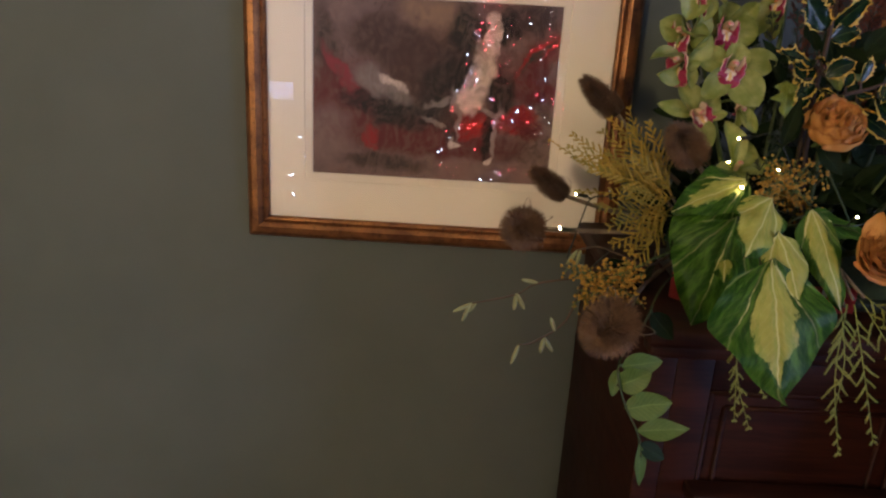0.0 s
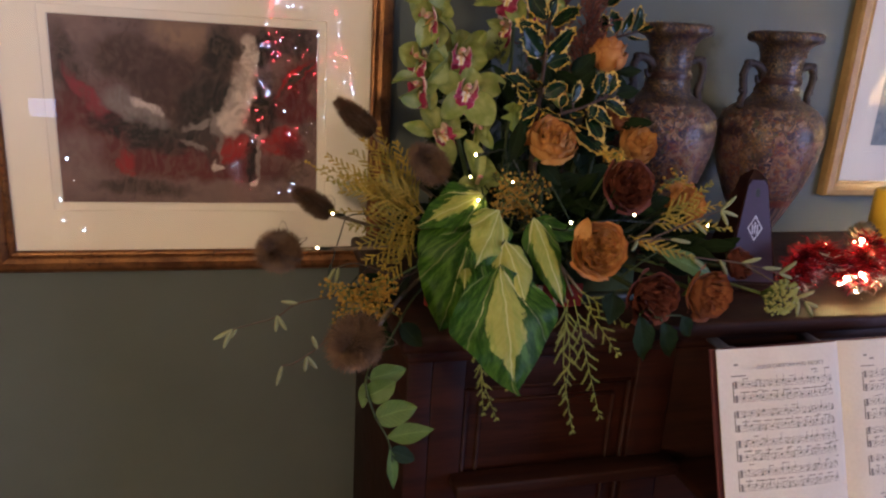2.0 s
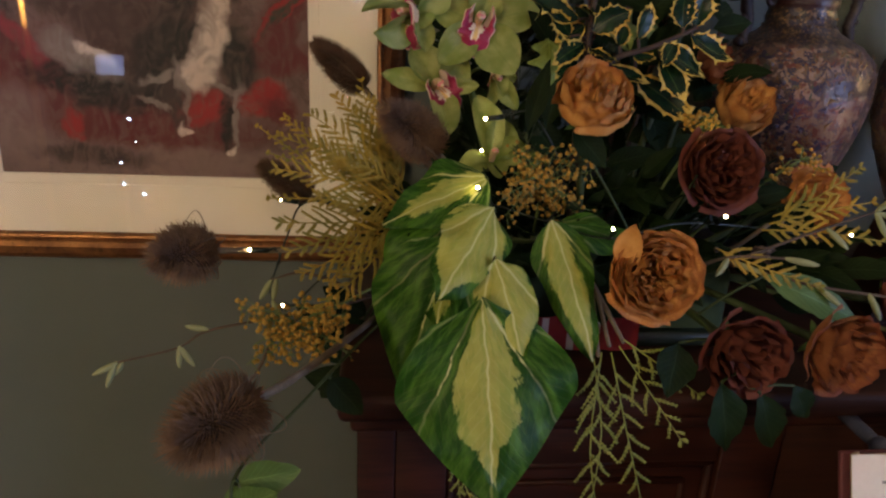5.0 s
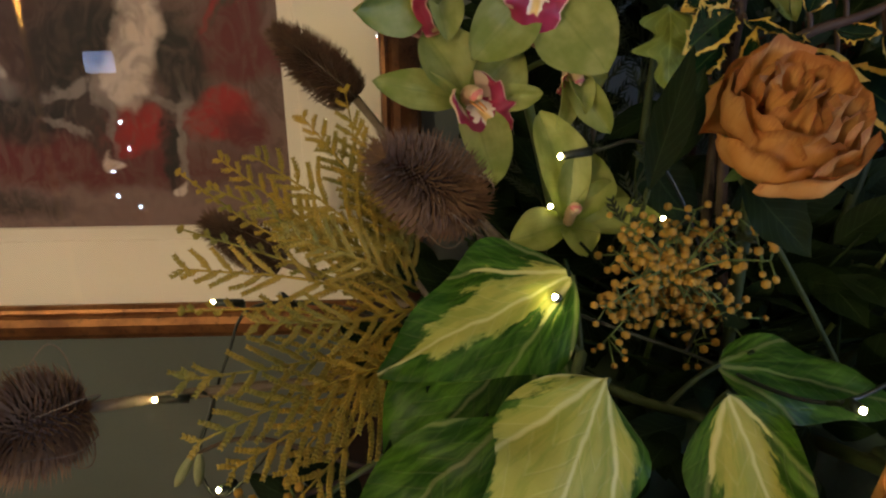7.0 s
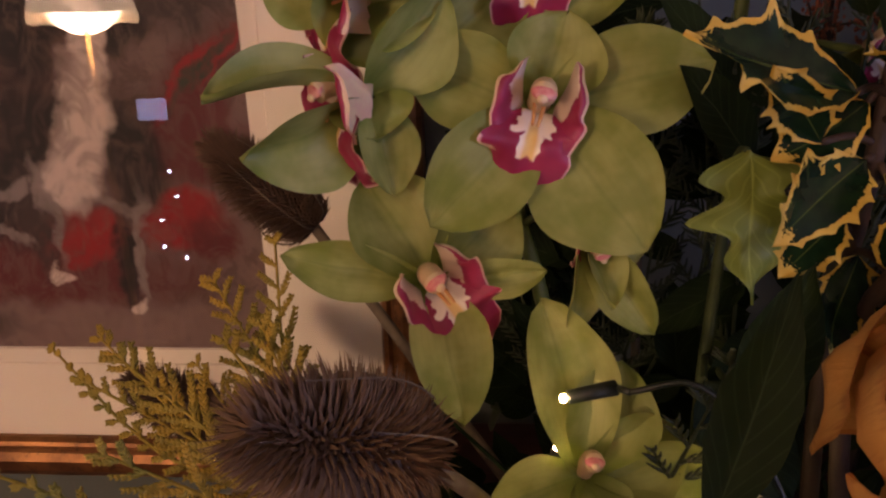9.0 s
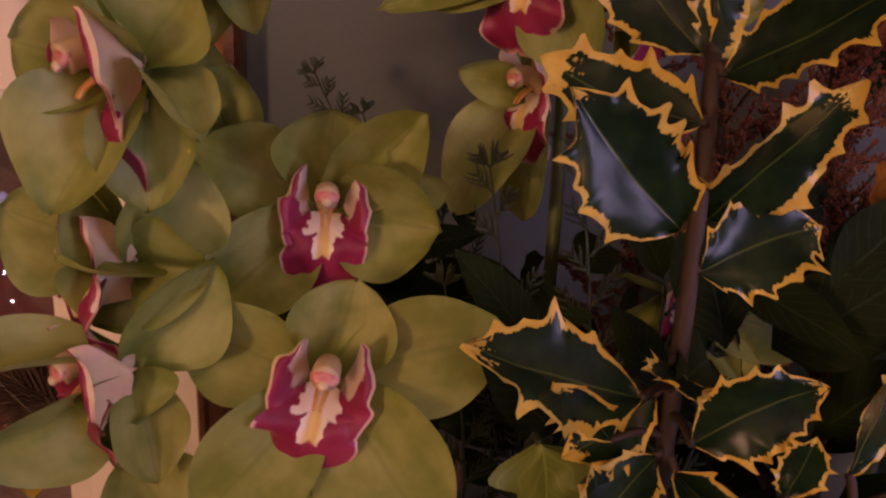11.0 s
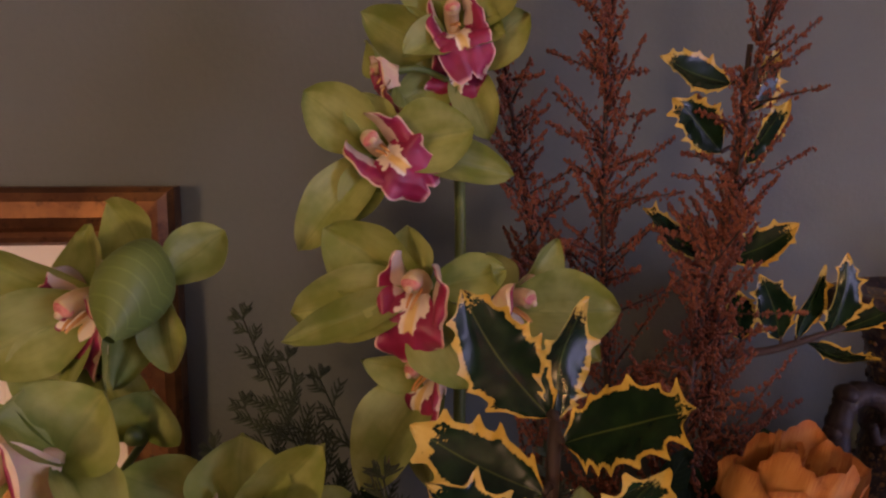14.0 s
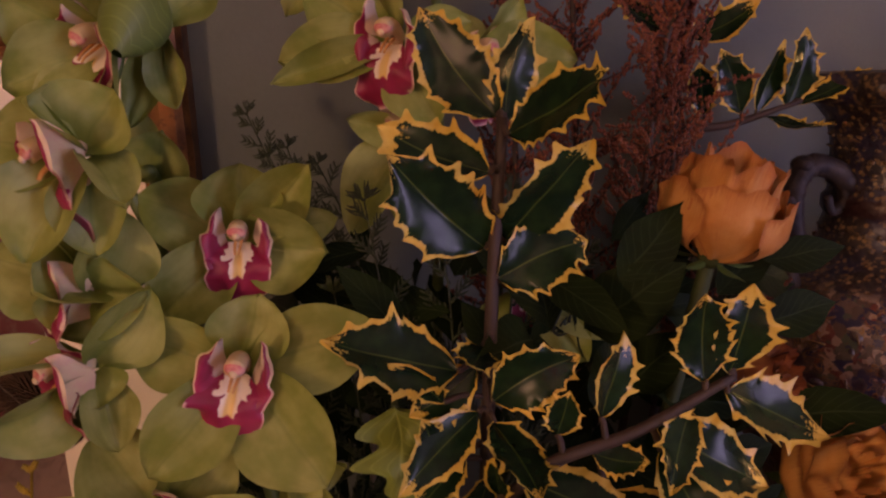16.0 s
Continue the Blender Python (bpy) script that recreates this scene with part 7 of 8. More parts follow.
conifer("conifer_sprig", "golden-green conifer sprig fanning out over the frame", GOLDEN, [
    ((0.442, 0.950, 1.385), (0.358, 0.885, 1.400), (0, -0.8, 0.6), 0.036),
    ((0.440, 0.955, 1.390), (0.350, 0.920, 1.430), (0, -0.8, 0.5), 0.036),
    ((0.440, 0.965, 1.395), (0.365, 0.985, 1.462), (0, -0.9, 0.3), 0.034),
    ((0.442, 0.975, 1.400), (0.382, 1.030, 1.478), (0.2, -0.9, 0.2), 0.030),
    ((0.445, 0.970, 1.40), (0.418, 0.985, 1.475), (0.1, -0.95, 0.2), 0.026),
    ((0.438, 0.940, 1.375), (0.372, 0.878, 1.362), (0, -0.75, 0.6), 0.034),
    ((0.436, 0.940, 1.365), (0.385, 0.872, 1.335), (0, -0.85, 0.5), 0.030),
    ((0.445, 0.960, 1.40), (0.395, 0.925, 1.440), (0, -0.9, 0.4), 0.030),
    ((0.43, 0.985, 1.39), (0.335, 1.020, 1.455), (0, -0.9, 0.4), 0.024),
    ((0.435, 0.985, 1.39), (0.350, 1.060, 1.425), (0, -0.9, 0.3), 0.028),
    ((0.440, 0.930, 1.378), (0.366, 0.866, 1.384), (0, -0.8, 0.6), 0.030),
    ((0.446, 0.945, 1.385), (0.392, 0.885, 1.352), (0.1, -0.8, 0.5), 0.030),
    ((0.448, 0.950, 1.395), (0.385, 0.900, 1.415), (0, -0.8, 0.5), 0.032),
    ((0.445, 0.975, 1.40), (0.400, 0.995, 1.465), (0.1, -0.9, 0.2), 0.028),
    ((0.440, 0.990, 1.40), (0.330, 1.010, 1.440), (0, -0.9, 0.3), 0.020),
    ((0.430, 0.990, 1.40), (0.306, 1.026, 1.446), (0, -0.9, 0.3), 0.009),
    ((0.432, 0.965, 1.39), (0.333, 0.958, 1.434), (0, -0.9, 0.4), 0.010),
    ((0.434, 0.950, 1.38), (0.335, 0.938, 1.400), (0, -0.9, 0.4), 0.012),
    ((0.438, 0.985, 1.40), (0.405, 1.040, 1.490), (0.1, -0.95, 0.1), 0.024),
    ((0.440, 0.975, 1.39), (0.372, 0.960, 1.440), (0, -0.9, 0.3), 0.030),
], [[hub(-0.1, 0.0), (0.47, 0.965, 1.36), (0.440, 0.955, 1.39)], [(0.47, 0.965, 1.36), (0.445, 0.97, 1.40)], [(0.47, 0.965, 1.36), (0.437, 0.94, 1.37)], [(0.47, 0.965, 1.36), (0.433, 0.985, 1.39)]], 21, 0.62, 0.00074, 0.0050)
conifer("conifer_sprig", "hanging green conifer sprig below the tan rose", THUJA, [
    ((0.585, 0.800, 1.330), (0.600, 0.760, 1.182), (0.1, -1, 0.1), 0.024),
    ((0.592, 0.800, 1.330), (0.631, 0.762, 1.198), (0.1, -1, 0.1), 0.026),
    ((0.597, 0.800, 1.335), (0.645, 0.775, 1.272), (0.1, -1, 0.1), 0.026),
    ((0.580, 0.800, 1.325), (0.585, 0.765, 1.225), (0.1, -1, 0.1), 0.026),
    ((0.600, 0.800, 1.340), (0.660, 0.790, 1.300), (0.1, -1, 0.2), 0.024),
], [[hub(-0.02, -0.06), (0.590, 0.86, 1.36), (0.590, 0.80, 1.335)], [(0.590, 0.86, 1.36), (0.600, 0.80, 1.338)], [(0.590, 0.86, 1.36), (0.583, 0.80, 1.327)]], 22, 1.0, 0.00062, 0.0032)
conifer("conifer_sprig", "thin hanging conifer sprig under the ivy", THUJA, [
    ((0.480, 0.795, 1.300), (0.507, 0.772, 1.199), (0.1, -1, 0.1), 0.018),
    ((0.480, 0.795, 1.300), (0.492, 0.775, 1.205), (0.1, -1, 0.1), 0.016),
    ((0.482, 0.795, 1.30), (0.515, 0.775, 1.235), (0.1, -1, 0.1), 0.008),
], [[hub(-0.09, -0.06), (0.49, 0.84, 1.335), (0.480, 0.795, 1.300)]], 23, 1.0, 0.00062, 0.0030)
conifer("conifer_sprig", "golden conifer sprig among the dark roses", GOLDEN, [
    ((0.690, 0.870, 1.385), (0.760, 0.835, 1.372), (0, -0.8, 0.6), 0.020),
    ((0.740, 0.890, 1.400), (0.815, 0.875, 1.425), (0, -0.9, 0.4), 0.022),
    ((0.735, 0.890, 1.395), (0.825, 0.860, 1.398), (0, -0.9, 0.4), 0.020),
    ((0.745, 0.895, 1.405), (0.805, 0.885, 1.448), (0, -0.9, 0.3), 0.020),
], [[hub(0.07, -0.03), (0.70, 0.90, 1.37), (0.690, 0.870, 1.385)], [hub(0.09, -0.03), (0.72, 0.91, 1.37), (0.740, 0.890, 1.400)]], 24, 0.62, 0.00074, 0.0050)
conifer("fern_sprig", "fine dark green fern-like sprig behind the orchids", FERN, [
    ((0.560, 1.10, 1.52), (0.490, 1.165, 1.640), (0, -1, 0.1), 0.030),
    ((0.562, 1.10, 1.52), (0.515, 1.15, 1.62), (0, -1, 0.1), 0.024),
    ((0.560, 1.10, 1.52), (0.502, 1.160, 1.615), (0, -1, 0.1), 0.030),
    ((0.565, 1.10, 1.52), (0.532, 1.150, 1.610), (0, -1, 0.1), 0.028),
    ((0.558, 1.10, 1.50), (0.492, 1.150, 1.595), (0, -1, 0.1), 0.030),
    ((0.56, 1.10, 1.50), (0.478, 1.14, 1.575), (0, -1, 0.1), 0.030),
    ((0.545, 1.05, 1.42), (0.545, 1.02, 1.56), (0, -1, 0.1), 0.022),
    ((0.555, 1.05, 1.42), (0.575, 1.02, 1.54), (0, -1, 0.1), 0.022),
    ((0.585, 1.03, 1.42), (0.580, 1.01, 1.53), (0, -1, 0.1), 0.020),
    ((0.60, 1.03, 1.42), (0.63, 1.01, 1.52), (0, -1, 0.1), 0.022),
    ((0.530, 1.06, 1.40), (0.496, 1.07, 1.51), (0, -1, 0.1), 0.024),
    ((0.540, 1.06, 1.40), (0.520, 1.06, 1.53), (0, -1, 0.1), 0.024),
    ((0.575, 1.04, 1.48), (0.560, 1.03, 1.60), (0, -1, 0.1), 0.024),
    ((0.59, 1.04, 1.48), (0.590, 1.03, 1.605), (0, -1, 0.1), 0.024),
    ((0.60, 1.04, 1.48), (0.625, 1.04, 1.60), (0, -1, 0.1), 0.024),
    ((0.62, 1.04, 1.46), (0.66, 1.04, 1.57), (0, -1, 0.1), 0.024),
    ((0.545, 1.00, 1.38), (0.560, 0.955, 1.47), (0, -1, 0.1), 0.020),
    ((0.56, 0.98, 1.37), (0.585, 0.92, 1.43), (0, -1, 0.3), 0.020),
], [[hub(-0.05, 0.04), (0.555, 1.06, 1.42), (0.560, 1.10, 1.51)]], 25, 1.1, 0.0007)


# mimosa
def mimosa(label, centre, spread, n, seed, root, size=0.0023):
    r = random.Random(seed)
    e = thing("mimosa_sprig", label, "mimosa", (0, 0, 0), "mimosa sprigs")
    balls, stems = bmesh.new(), bmesh.new()
    c = Vector(centre)
    sp = Vector(spread)
    arms = [c + Vector((r.uniform(-1, 1) * sp.x, r.uniform(-1, 1) * sp.y, r.uniform(-1, 1) * sp.z)) * 0.85 for _ in range(max(4, n // 14))]
    tube(stems, [root, (Vector(root) + c) / 2 + Vector((0, 0, 0.006)), c], 0.0016, 0.0012, 6)
    for a in arms:
        tube(stems, [c, c.lerp(a, 0.5) + Vector((0, 0, 0.004)), a], 0.0007, 0.0004, 5)
    for i in range(n):
        a = r.choice(arms)
        p = c.lerp(a, r.uniform(0.35, 1.05)) + Vector((r.gauss(0, 1), r.gauss(0, 1), r.gauss(0, 1))) * 0.0048
        ball(balls, p, size * r.uniform(0.7, 1.25), sub=1)
        near = c.lerp(a, min(1, max(0.2, ((p - c).dot(a - c)) / max(1e-6, (a - c).length_squared))))
        tube(stems, [p, near], 0.0004, 0.0004, 3)
    tagged(part("blossom_mass", balls, MIMOSA, e), kind="stuff")
    part("stem", stems, STEM_GREEN, e)
    return e


mimosa("yellow mimosa sprig between ivy and tan rose", (0.560, 0.922, 1.420), (0.040, 0.020, 0.036), 440, 31, hub(-0.04, -0.02), 0.0019)
mimosa("yellow mimosa sprig drooping past the piano's end", (0.365, 0.880, 1.308), (0.050, 0.020, 0.032), 400, 32, hub(-0.11, -0.02), 0.0021)
mimosa("yellow mimosa sprig near the orange roses", (0.690, 0.935, 1.465), (0.030, 0.018, 0.018), 70, 33, hub(0.05, -0.01), 0.0018)
mimosa("yellow mimosa sprig below the dark rose", (0.770, 0.915, 1.448), (0.024, 0.012, 0.018), 40, 34, hub(0.09, -0.01), 0.0018)


# amaranth plumes
def plume(label, pts, n, reach, seed, thick=0.006):
    r = random.Random(seed)
    e = thing("amaranth_plume", label, "amaranth", (0, 0, 0), "amaranth plumes")
    stem, fl_ = bmesh.new(), bmesh.new()
    tube(stem, pts, 0.0026, 0.0010, 7)
    twigs = bmesh.new()
    line = spline(pts, 30)
    lo = len(line) // 4
    for i in range(n):
        t = i / n
        p = line[lo + int((len(line) - lo - 1) * t)]
        a = r.uniform(0, 2 * math.pi)
        L = reach * (1 - 0.65 * t) * r.uniform(0.5, 1.15)
        d = Vector((math.cos(a), math.sin(a) * 0.8, r.uniform(0.1, 1.6))).normalized()
        q = p + d * L
        tube(twigs, [p, q], 0.0007, 0.0004, 4)
        m_ = int(14 + L / 0.0008)
        for k in range(m_):
            v = (k + r.random()) / m_
            c = p.lerp(q, v) + Vector((r.gauss(0, 1), r.gauss(0, 1), r.gauss(0, 1))) * thick * 0.32 * (1.15 - v)
            s = r.uniform(0.0005, 0.0012)
            vs = [bm_v for bm_v in (fl_.verts.new(c + Vector(o) * s) for o in ((1, 0, 0), (-1, 0, 0), (0, 1, 0), (0, -1, 0), (0, 0, 1.5), (0, 0, -1.2)))]
            for aa, bb, cc in ((0, 2, 4), (2, 1, 4), (1, 3, 4), (3, 0, 4), (2, 0, 5), (1, 2, 5), (3, 1, 5), (0, 3, 5)):
                fl_.faces.new((vs[aa], vs[bb], vs[cc]))
    tagged(part("floret_mass", fl_, AMARANTH, e, smooth=False), kind="stuff")
    part("stem", stem, STEM_BROWN, e)
    tagged(part("branch_mass", twigs, STEM_BROWN, e), kind="stuff")
    return e


plume("tall rust-red amaranth plume", [hub(0.03, 0.05), (0.672, 1.09, 1.50), (0.674, 1.12, 1.62), (0.672, 1.125, 1.72), (0.677, 1.13, 1.815)], 100, 0.068, 41, 0.0065)
plume("rust-red amaranth plume among the holly", [hub(0.06, 0.05), (0.715, 1.08, 1.50), (0.724, 1.11, 1.60), (0.736, 1.118, 1.70), (0.757, 1.125, 1.815)], 110, 0.070, 42, 0.0065)
plume("thin rust-red amaranth plume behind the orchid", [hub(0.0, 0.06), (0.638, 1.11, 1.52), (0.642, 1.14, 1.66), (0.624, 1.14, 1.775)], 85, 0.062, 43, 0.006)
plume("side branch of rust-red amaranth", [hub(0.04, 0.04), (0.69, 1.07, 1.50), (0.700, 1.09, 1.58), (0.708, 1.09, 1.66), (0.722, 1.085, 1.70)], 80, 0.058, 44, 0.006)


# catkin twigs
def catkins(label, stems, tips):
    e = thing("catkin_twig", label, "twig", (0, 0, 0), "catkin twigs")
    bm = bmesh.new()
    for p in stems:
        tube(bm, p, 0.0016, 0.0009, 6, rough=0.1)
    part("stem", bm, TWIG_DARK, e)
    for k, (a, b_) in enumerate(tips):
        a, b_ = Vector(a), Vector(b_)
        bm = bmesh.new()
        L = (b_ - a).length
        mm = aim(a, b_, (0.2, -1, 0.1))
        grid(bm, 10, 10, lambda u, v: (0.0026 * math.sin(math.pi * (0.05 + 0.93 * v)) ** 0.5 * math.cos(math.pi * u), L * v, 0.0026 * math.sin(math.pi * (0.05 + 0.93 * v)) ** 0.5 * math.sin(math.pi * u) - 0.1 * L * v * v))
        part("catkin", bm, CATKIN, e).matrix_basis = mm
    return e


catkins("twig of pale grey-green catkins reaching out past the piano", [
    [hub(-0.11, -0.01), (0.42, 0.93, 1.315), (0.345, 0.905, 1.306), (0.290, 0.890, 1.300), (0.265, 0.886, 1.286), (0.215, 0.884, 1.273)],
    [(0.345, 0.905, 1.306), (0.325, 0.88, 1.262), (0.290, 0.865, 1.240), (0.272, 0.862, 1.236)],
    [(0.42, 0.93, 1.315), (0.365, 0.93, 1.335), (0.335, 0.922, 1.332)],
], [
    ((0.218, 0.884, 1.274), (0.197, 0.882, 1.262)), ((0.216, 0.884, 1.273), (0.208, 0.880, 1.252)), ((0.222, 0.884, 1.274), (0.213, 0.886, 1.260)),
    ((0.267, 0.886, 1.288), (0.278, 0.884, 1.270)), ((0.267, 0.886, 1.288), (0.266, 0.884, 1.268)), ((0.290, 0.890, 1.301), (0.272, 0.888, 1.304)),
    ((0.272, 0.862, 1.236), (0.266, 0.860, 1.212)), ((0.300, 0.868, 1.244), (0.312, 0.866, 1.228)), ((0.300, 0.868, 1.244), (0.298, 0.864, 1.226)), ((0.312, 0.870, 1.252), (0.306, 0.868, 1.268)),
    ((0.336, 0.922, 1.332), (0.326, 0.920, 1.314)), ((0.340, 0.922, 1.333), (0.337, 0.920, 1.314)), ((0.345, 0.905, 1.306), (0.340, 0.90, 1.322)),
])
catkins("twig of pale catkins trailing towards the metronome", [
    [hub(0.06, -0.05), (0.70, 0.87, 1.372), (0.76, 0.845, 1.365), (0.83, 0.835, 1.358), (0.885, 0.832, 1.345)],
    [(0.70, 0.87, 1.372), (0.76, 0.875, 1.395), (0.82, 0.88, 1.415)],
    [(0.66, 0.87, 1.36), (0.69, 0.85, 1.385), (0.74, 0.84, 1.388)],
    [(0.83, 0.835, 1.358), (0.875, 0.818, 1.335), (0.91, 0.808, 1.315)],
], [((0.70, 0.868, 1.376), (0.722, 0.850, 1.372)), ((0.72, 0.86, 1.372), (0.738, 0.845, 1.362)), ((0.69, 0.85, 1.384), (0.676, 0.83, 1.378)), ((0.73, 0.842, 1.388), (0.752, 0.832, 1.386)), ((0.76, 0.846, 1.366), (0.780, 0.832, 1.352)), ((0.80, 0.838, 1.362), (0.806, 0.825, 1.346)),
    ((0.83, 0.835, 1.359), (0.852, 0.828, 1.366)), ((0.86, 0.834, 1.352), (0.884, 0.828, 1.352)), ((0.885, 0.832, 1.345), (0.900, 0.822, 1.362)), ((0.885, 0.832, 1.345), (0.905, 0.83, 1.338)),
    ((0.82, 0.88, 1.415), (0.845, 0.876, 1.408)), ((0.82, 0.88, 1.415), (0.836, 0.874, 1.434)), ((0.78, 0.876, 1.402), (0.796, 0.866, 1.388)), ((0.82, 0.88, 1.415), (0.828, 0.87, 1.398)),
    ((0.90, 0.810, 1.320), (0.916, 0.802, 1.330)), ((0.91, 0.808, 1.315), (0.925, 0.800, 1.310)), ((0.91, 0.808, 1.315), (0.920, 0.800, 1.298)), ((0.90, 0.810, 1.318), (0.897, 0.800, 1.300)), ((0.895, 0.81, 1.322), (0.884, 0.802, 1.306))])
sd = thing("sedum_head", "yellow-green sedum flower head at the piano's edge", "sedum", (0, 0, 0))
bm, bs = bmesh.new(), bmesh.new()
r = random.Random(51)
for i in range(190):
    a, t = r.uniform(0, 2 * math.pi), math.sqrt(r.random())
    p = Vector((0.872 + 0.022 * t * math.cos(a), 0.806 + 0.012 * t * math.sin(a) - 0.006 * (1 - t * t), 1.322 + 0.020 * t * math.sin(a + 0.6) + 0.003 * (1 - t)))
    ball(bm, p, r.uniform(0.0014, 0.0024), sub=1)
    if i % 6 == 0:
        tube(bs, [p, (0.865, 0.835, 1.318)], 0.0007, 0.0009, 4)
tube(bs, [(0.865, 0.835, 1.318), (0.80, 0.88, 1.33), hub(0.11, -0.04)], 0.0020, 0.002, 6)
tagged(part("bud_mass", bm, SEDUM, sd), kind="stuff")
part("stem", bs, STEM_GREEN, sd)

# hanging leafy sprig past the piano's end, rose leaves, filler greenery
OV = dict(shape=oval, nu=8, nv=12, fold=0.10, droop=0.10, wave=0.02)
spray("leafy_sprig", "hanging sprig of rounded pale green leaves", "foliage", [[hub(-0.11, -0.05), (0.43, 0.88, 1.315), (0.380, 0.770, 1.308), (0.347, 0.715, 1.292), (0.352, 0.702, 1.262), (0.366, 0.692, 1.235), (0.370, 0.686, 1.215)]], [
    ((0.349, 0.712, 1.290), (0.385, 0.712, 1.297), (0.1, -0.95, 0.3), 0.022, LEAF_MID, dict(OV, seed=1.0)),
    ((0.347, 0.710, 1.272), (0.372, 0.700, 1.290), (0.1, -0.9, 0.35), 0.024, LEAF_MID, dict(OV, seed=2.0)),
    ((0.354, 0.702, 1.254), (0.393, 0.695, 1.266), (0.0, -0.9, 0.4), 0.026, LEAF_MID, dict(OV, seed=3.0)),
    ((0.364, 0.694, 1.237), (0.410, 0.688, 1.246), (0.0, -0.8, 0.6), 0.020, LEAF_MID, dict(OV, seed=4.0, shape=lance)),
    ((0.368, 0.690, 1.226), (0.394, 0.690, 1.212), (0.1, -0.8, 0.5), 0.016, LEAF_BLUE, dict(OV, seed=5.0)),
    ((0.367, 0.688, 1.228), (0.374, 0.682, 1.186), (0.4, -0.9, 0.1), 0.013, LEAF_MID, dict(OV, seed=6.0, shape=lance)),
    ((0.347, 0.716, 1.285), (0.343, 0.708, 1.262), (-0.3, -0.9, 0.1), 0.012, LEAF_MID, dict(OV, seed=7.0)),
    ((0.395, 0.80, 1.308), (0.418, 0.790, 1.285), (0.1, -0.9, 0.3), 0.022, LEAF_DARK, dict(OV, seed=8.0)),
], r0=0.0013, stem_m=STEM_DARK)
RL = dict(shape=lance, nu=8, nv=14, fold=0.14, droop=0.15, wave=0.03, teeth=9, tooth=0.10)
spray("rose_leaves", "dark blue-green rose leaves hanging over the piano's edge", "foliage", [[hub(0.06, -0.06), (0.675, 0.82, 1.335), (0.690, 0.785, 1.31)]], [
    ((0.668, 0.785, 1.315), (0.688, 0.785, 1.252), (0.1, -0.95, 0.2), 0.029, LEAF_BLUE, dict(RL, seed=1.0)),
    ((0.700, 0.788, 1.305), (0.722, 0.785, 1.256), (0.1, -0.95, 0.2), 0.026, LEAF_BLUE, dict(RL, seed=2.0)),
    ((0.725, 0.790, 1.31), (0.742, 0.788, 1.282), (0.2, -0.95, 0.1), 0.020, LEAF_BLUE, dict(RL, seed=3.0)),
    ((0.640, 0.80, 1.338), (0.628, 0.775, 1.310), (-0.1, -0.9, 0.3), 0.028, LEAF_DARK, dict(RL, seed=4.0)),
    ((0.72, 0.85, 1.37), (0.80, 0.83, 1.345), (0.1, -0.7, 0.6), 0.030, LEAF_SAGE, dict(RL, seed=5.0)),
    ((0.575, 0.905, 1.47), (0.60, 0.885, 1.445), (0.1, -0.9, 0.2), 0.022, LEAF_DARK, dict(RL, seed=6.0)),
], r0=0.002)
spray("rose_leaf_sprig", "single tall dark leaf before the half-open tan rose", "foliage", [[hub(0.0, 0.0), (0.556, 0.960, 1.42), (0.541, 0.915, 1.460)]], [
    ((0.540, 0.910, 1.464), (0.554, 0.913, 1.521), (-0.2, -0.9, 0.1), 0.016, LEAF_DARK, dict(RL, seed=7.0)),
], r0=0.0016)
spray("leafy_twig", "dark leafy twig behind the drooping mimosa", "foliage", [[hub(-0.08, 0.0), (0.47, 0.955, 1.325), (0.435, 0.948, 1.322)]], [
    ((0.406, 0.930, 1.280), (0.349, 0.949, 1.296), (-0.2, -0.9, 0.3), 0.024, LEAF_DARK, dict(OV, seed=11.0)),
    ((0.411, 0.923, 1.263), (0.360, 0.926, 1.273), (-0.1, -0.9, 0.3), 0.026, LEAF_DARK, dict(OV, seed=12.0)),
    ((0.414, 0.914, 1.238), (0.359, 0.926, 1.237), (0.0, -0.9, 0.3), 0.028, LEAF_DARK, dict(OV, seed=13.0)),
    ((0.415, 0.934, 1.295), (0.376, 0.941, 1.318), (-0.2, -0.9, 0.3), 0.022, LEAF_DARK, dict(OV, seed=14.0)),
    ((0.399, 0.920, 1.252), (0.375, 0.917, 1.220), (-0.1, -0.9, 0.3), 0.024, LEAF_DARK, dict(OV, seed=15.0)),
    ((0.418, 0.926, 1.274), (0.386, 0.930, 1.292), (0.0, -0.9, 0.3), 0.026, LEAF_DARK, dict(OV, seed=16.0)),
], r0=0.0018)
# filler leaves and stalks; their near-black green puts deep shade between the flowers
bed = thing("greenery_bed", "dense filler leaves at the heart of the arrangement, near-black to deepen its shade", "foliage", (0, 0, 0))
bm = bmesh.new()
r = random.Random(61)
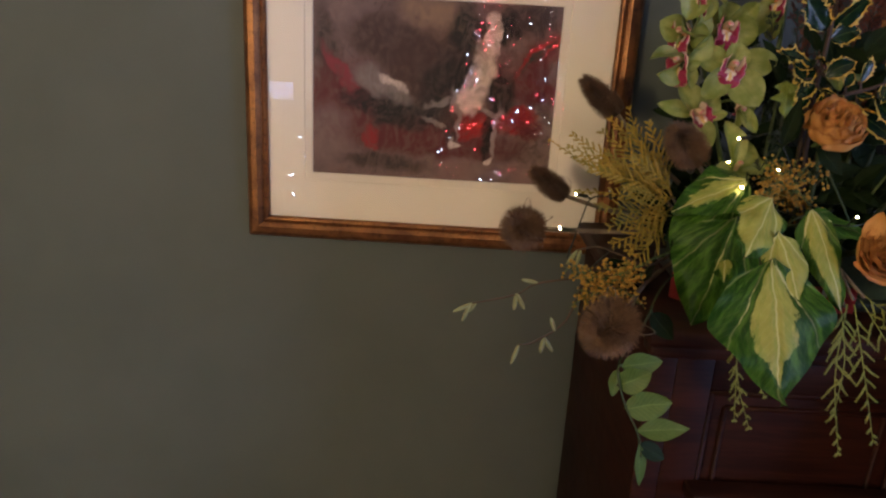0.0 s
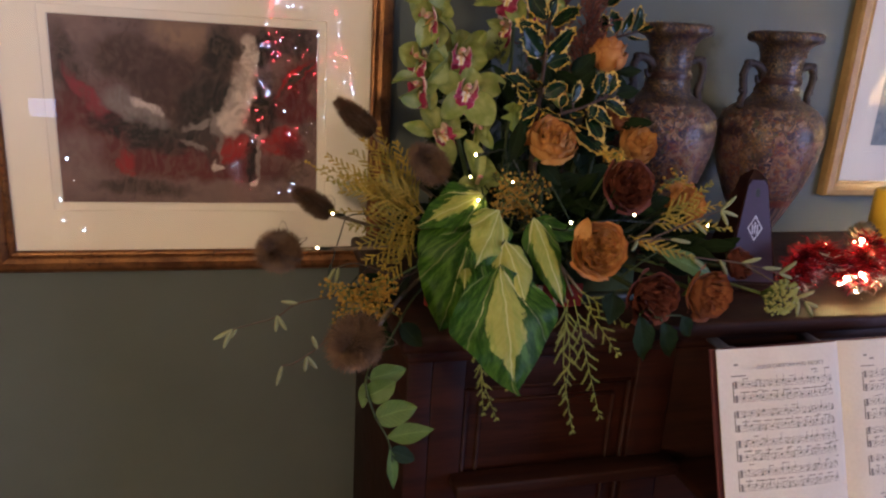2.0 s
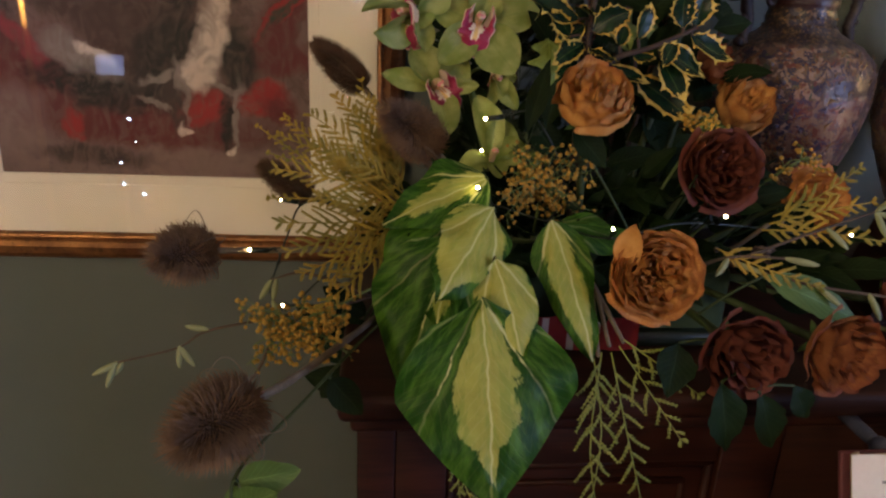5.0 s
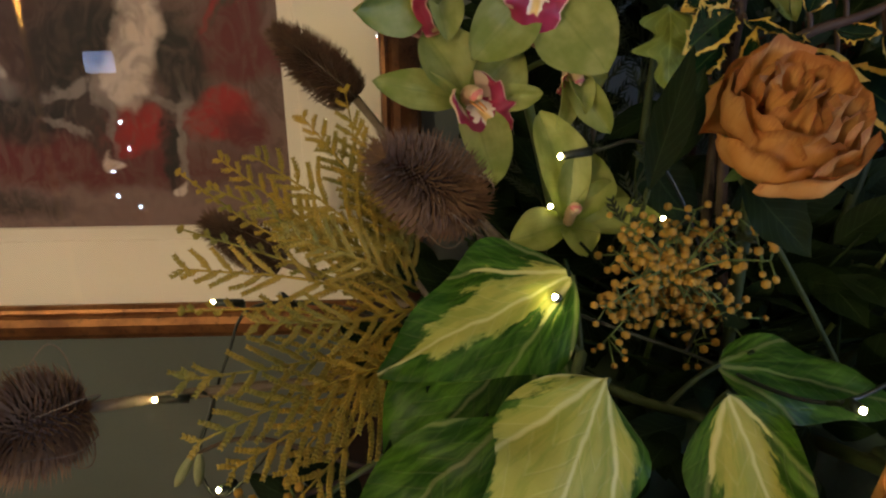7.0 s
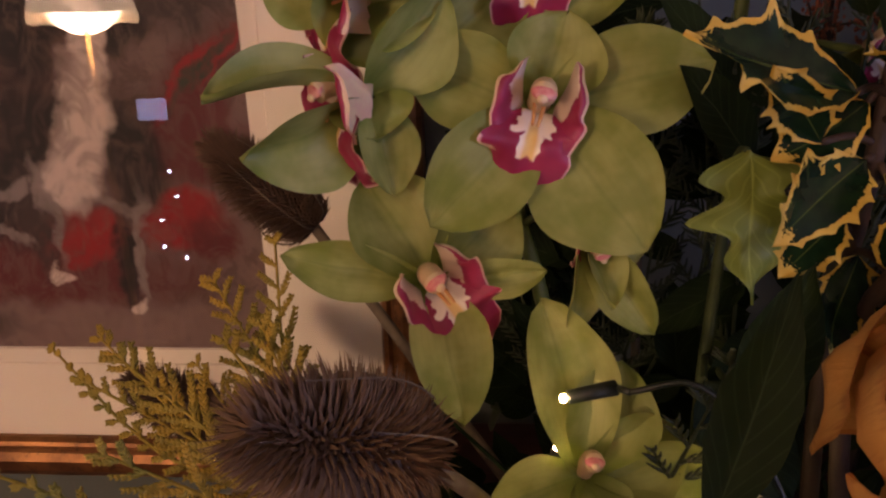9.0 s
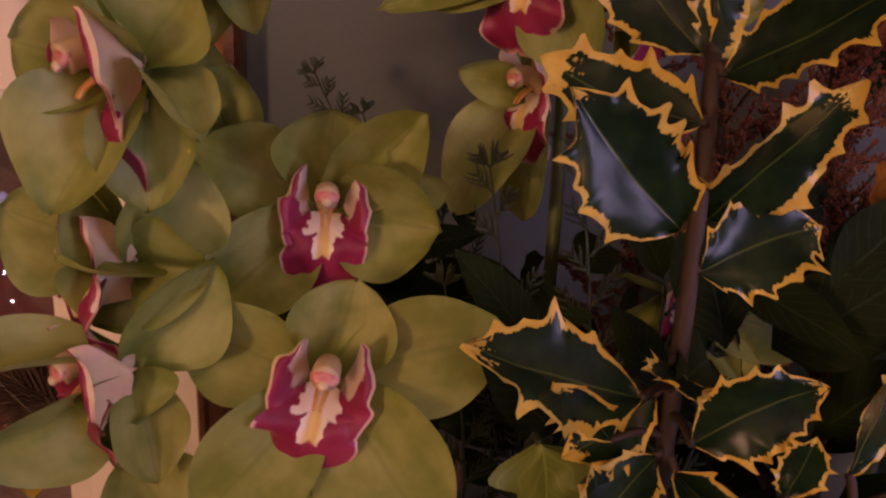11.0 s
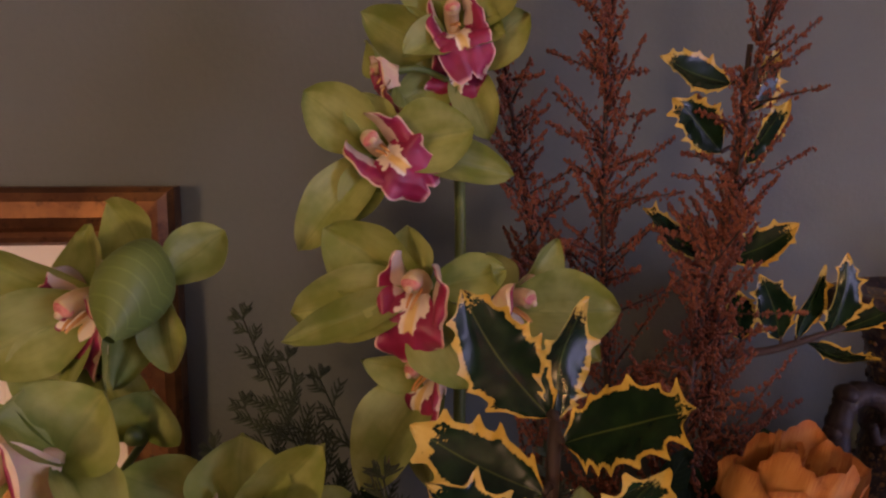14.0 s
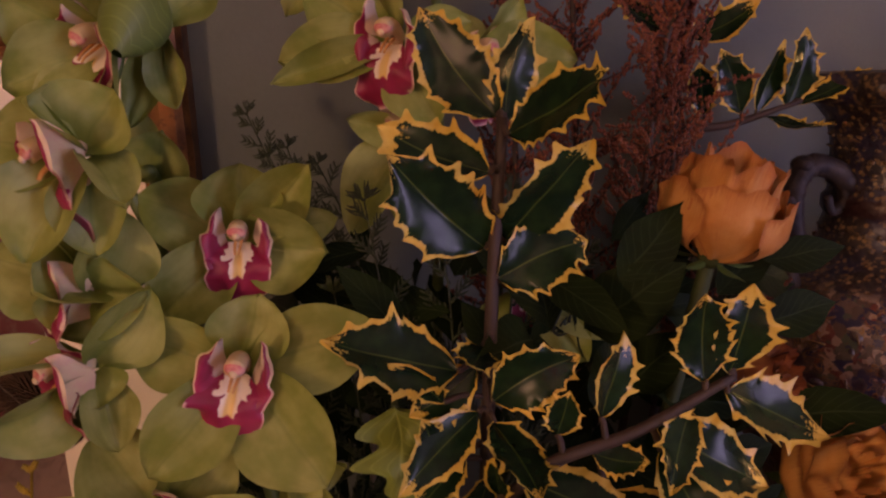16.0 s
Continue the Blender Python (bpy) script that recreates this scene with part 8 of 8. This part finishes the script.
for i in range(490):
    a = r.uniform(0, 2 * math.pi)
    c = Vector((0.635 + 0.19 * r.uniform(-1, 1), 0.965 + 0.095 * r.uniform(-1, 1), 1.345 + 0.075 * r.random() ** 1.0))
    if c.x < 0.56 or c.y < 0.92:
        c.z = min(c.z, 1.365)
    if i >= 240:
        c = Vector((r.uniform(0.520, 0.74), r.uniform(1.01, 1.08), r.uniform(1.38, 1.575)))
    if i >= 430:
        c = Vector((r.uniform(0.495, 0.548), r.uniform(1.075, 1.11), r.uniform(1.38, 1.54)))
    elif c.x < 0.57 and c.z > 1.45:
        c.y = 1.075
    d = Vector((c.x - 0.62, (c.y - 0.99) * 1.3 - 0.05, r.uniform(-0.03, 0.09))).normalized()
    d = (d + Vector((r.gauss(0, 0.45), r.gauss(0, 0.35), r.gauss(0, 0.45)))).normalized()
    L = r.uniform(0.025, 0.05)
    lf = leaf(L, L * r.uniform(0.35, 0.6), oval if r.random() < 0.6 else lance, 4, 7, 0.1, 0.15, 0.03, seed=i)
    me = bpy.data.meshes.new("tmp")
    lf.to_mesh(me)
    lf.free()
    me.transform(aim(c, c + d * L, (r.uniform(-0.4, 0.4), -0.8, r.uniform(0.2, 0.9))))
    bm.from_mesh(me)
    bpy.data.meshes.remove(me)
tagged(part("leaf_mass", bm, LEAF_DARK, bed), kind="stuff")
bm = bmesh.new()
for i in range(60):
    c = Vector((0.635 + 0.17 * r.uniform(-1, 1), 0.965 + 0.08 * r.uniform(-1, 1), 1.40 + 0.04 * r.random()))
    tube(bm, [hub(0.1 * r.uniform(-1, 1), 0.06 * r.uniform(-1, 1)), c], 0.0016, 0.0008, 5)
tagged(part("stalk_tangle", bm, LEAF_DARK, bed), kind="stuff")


# fairy lights
def light_string(label, runs, bulbs):
    e = thing("fairy_lights", label, "fairy lights", (0, 0, 0), "fairy light strings")
    bm = bmesh.new()
    for p in runs:
        tube(bm, p, 0.0009, sides=6, n=8)
    part("wire", bm, WIRE, e)
    for p, d, lit in bulbs:
        p, d = Vector(p), Vector(d).normalized()
        bm = bmesh.new()
        tube(bm, [p - d * 0.016, p - d * 0.0015], 0.0024, 0.0021, 8)
        near = min((q for rn in runs for q in spline(rn, 10)), key=lambda q: (q - (p - d * 0.016)).length)
        tube(bm, [p - d * 0.016, near], 0.0011, 0.0011, 6)
        h_ = part("holder", bm, WIRE, e)
        part("bulb", ball(bmesh.new(), p, 0.00105, (1, 1, 1.25), 2), LED if lit else LED_DIM, h_, "lit warm white bulb" if lit else "unlit bulb")
    return e


light_string("dark green string of warm white fairy lights woven through the flowers", [
    [(0.335, 0.947, 1.352), (0.338, 0.957, 1.338), (0.330, 0.945, 1.315), (0.345, 0.930, 1.300), (0.380, 0.940, 1.330), (0.420, 0.960, 1.340), (0.470, 0.955, 1.37)],
    [(0.330, 0.945, 1.315), (0.345, 0.965, 1.36), (0.360, 0.975, 1.385), (0.410, 0.98, 1.38), (0.46, 0.96, 1.37)],
    [(0.470, 0.955, 1.37), (0.490, 0.945, 1.39), (0.505, 0.93, 1.405)],
    [(0.490, 0.945, 1.39), (0.508, 0.978, 1.392), (0.515, 0.986, 1.418)],
    [(0.560, 0.900, 1.395), (0.582, 0.935, 1.405), (0.578, 0.958, 1.435), (0.562, 0.958, 1.462), (0.548, 0.958, 1.474), (0.532, 0.960, 1.470)],
    [(0.505, 0.93, 1.405), (0.56, 0.90, 1.395), (0.60, 0.86, 1.395), (0.66, 0.885, 1.400), (0.72, 0.90, 1.395), (0.80, 0.905, 1.385)],
], [
    ((0.316, 0.938, 1.353), (-1, -0.3, 0.15), True), ((0.344, 0.928, 1.306), (-0.2, -0.8, 0.4), True), ((0.337, 0.979, 1.386), (-0.9, -0.3, 0.2), True), ((0.375, 0.968, 1.395), (-0.3, -0.6, 0.7), False),
    ((0.514, 0.963, 1.466), (-1, -0.25, -0.1), True), ((0.515, 0.986, 1.434), (0, 0, 1), True), ((0.503, 0.903, 1.421), (-0.4, -0.8, 0.5), True), ((0.462, 0.907, 1.371), (-0.5, -0.7, 0.3), True),
    ((0.571, 0.975, 1.430), (0.1, -0.7, 0.7), True), ((0.592, 0.830, 1.412), (-0.3, -0.8, 0.4), True), ((0.692, 0.868, 1.412), (0, -0.8, 0.5), True), ((0.812, 0.890, 1.392), (0.6, -0.6, 0.2), True), ((0.690, 0.925, 1.462), (-0.2, -0.8, 0.4), True),
])
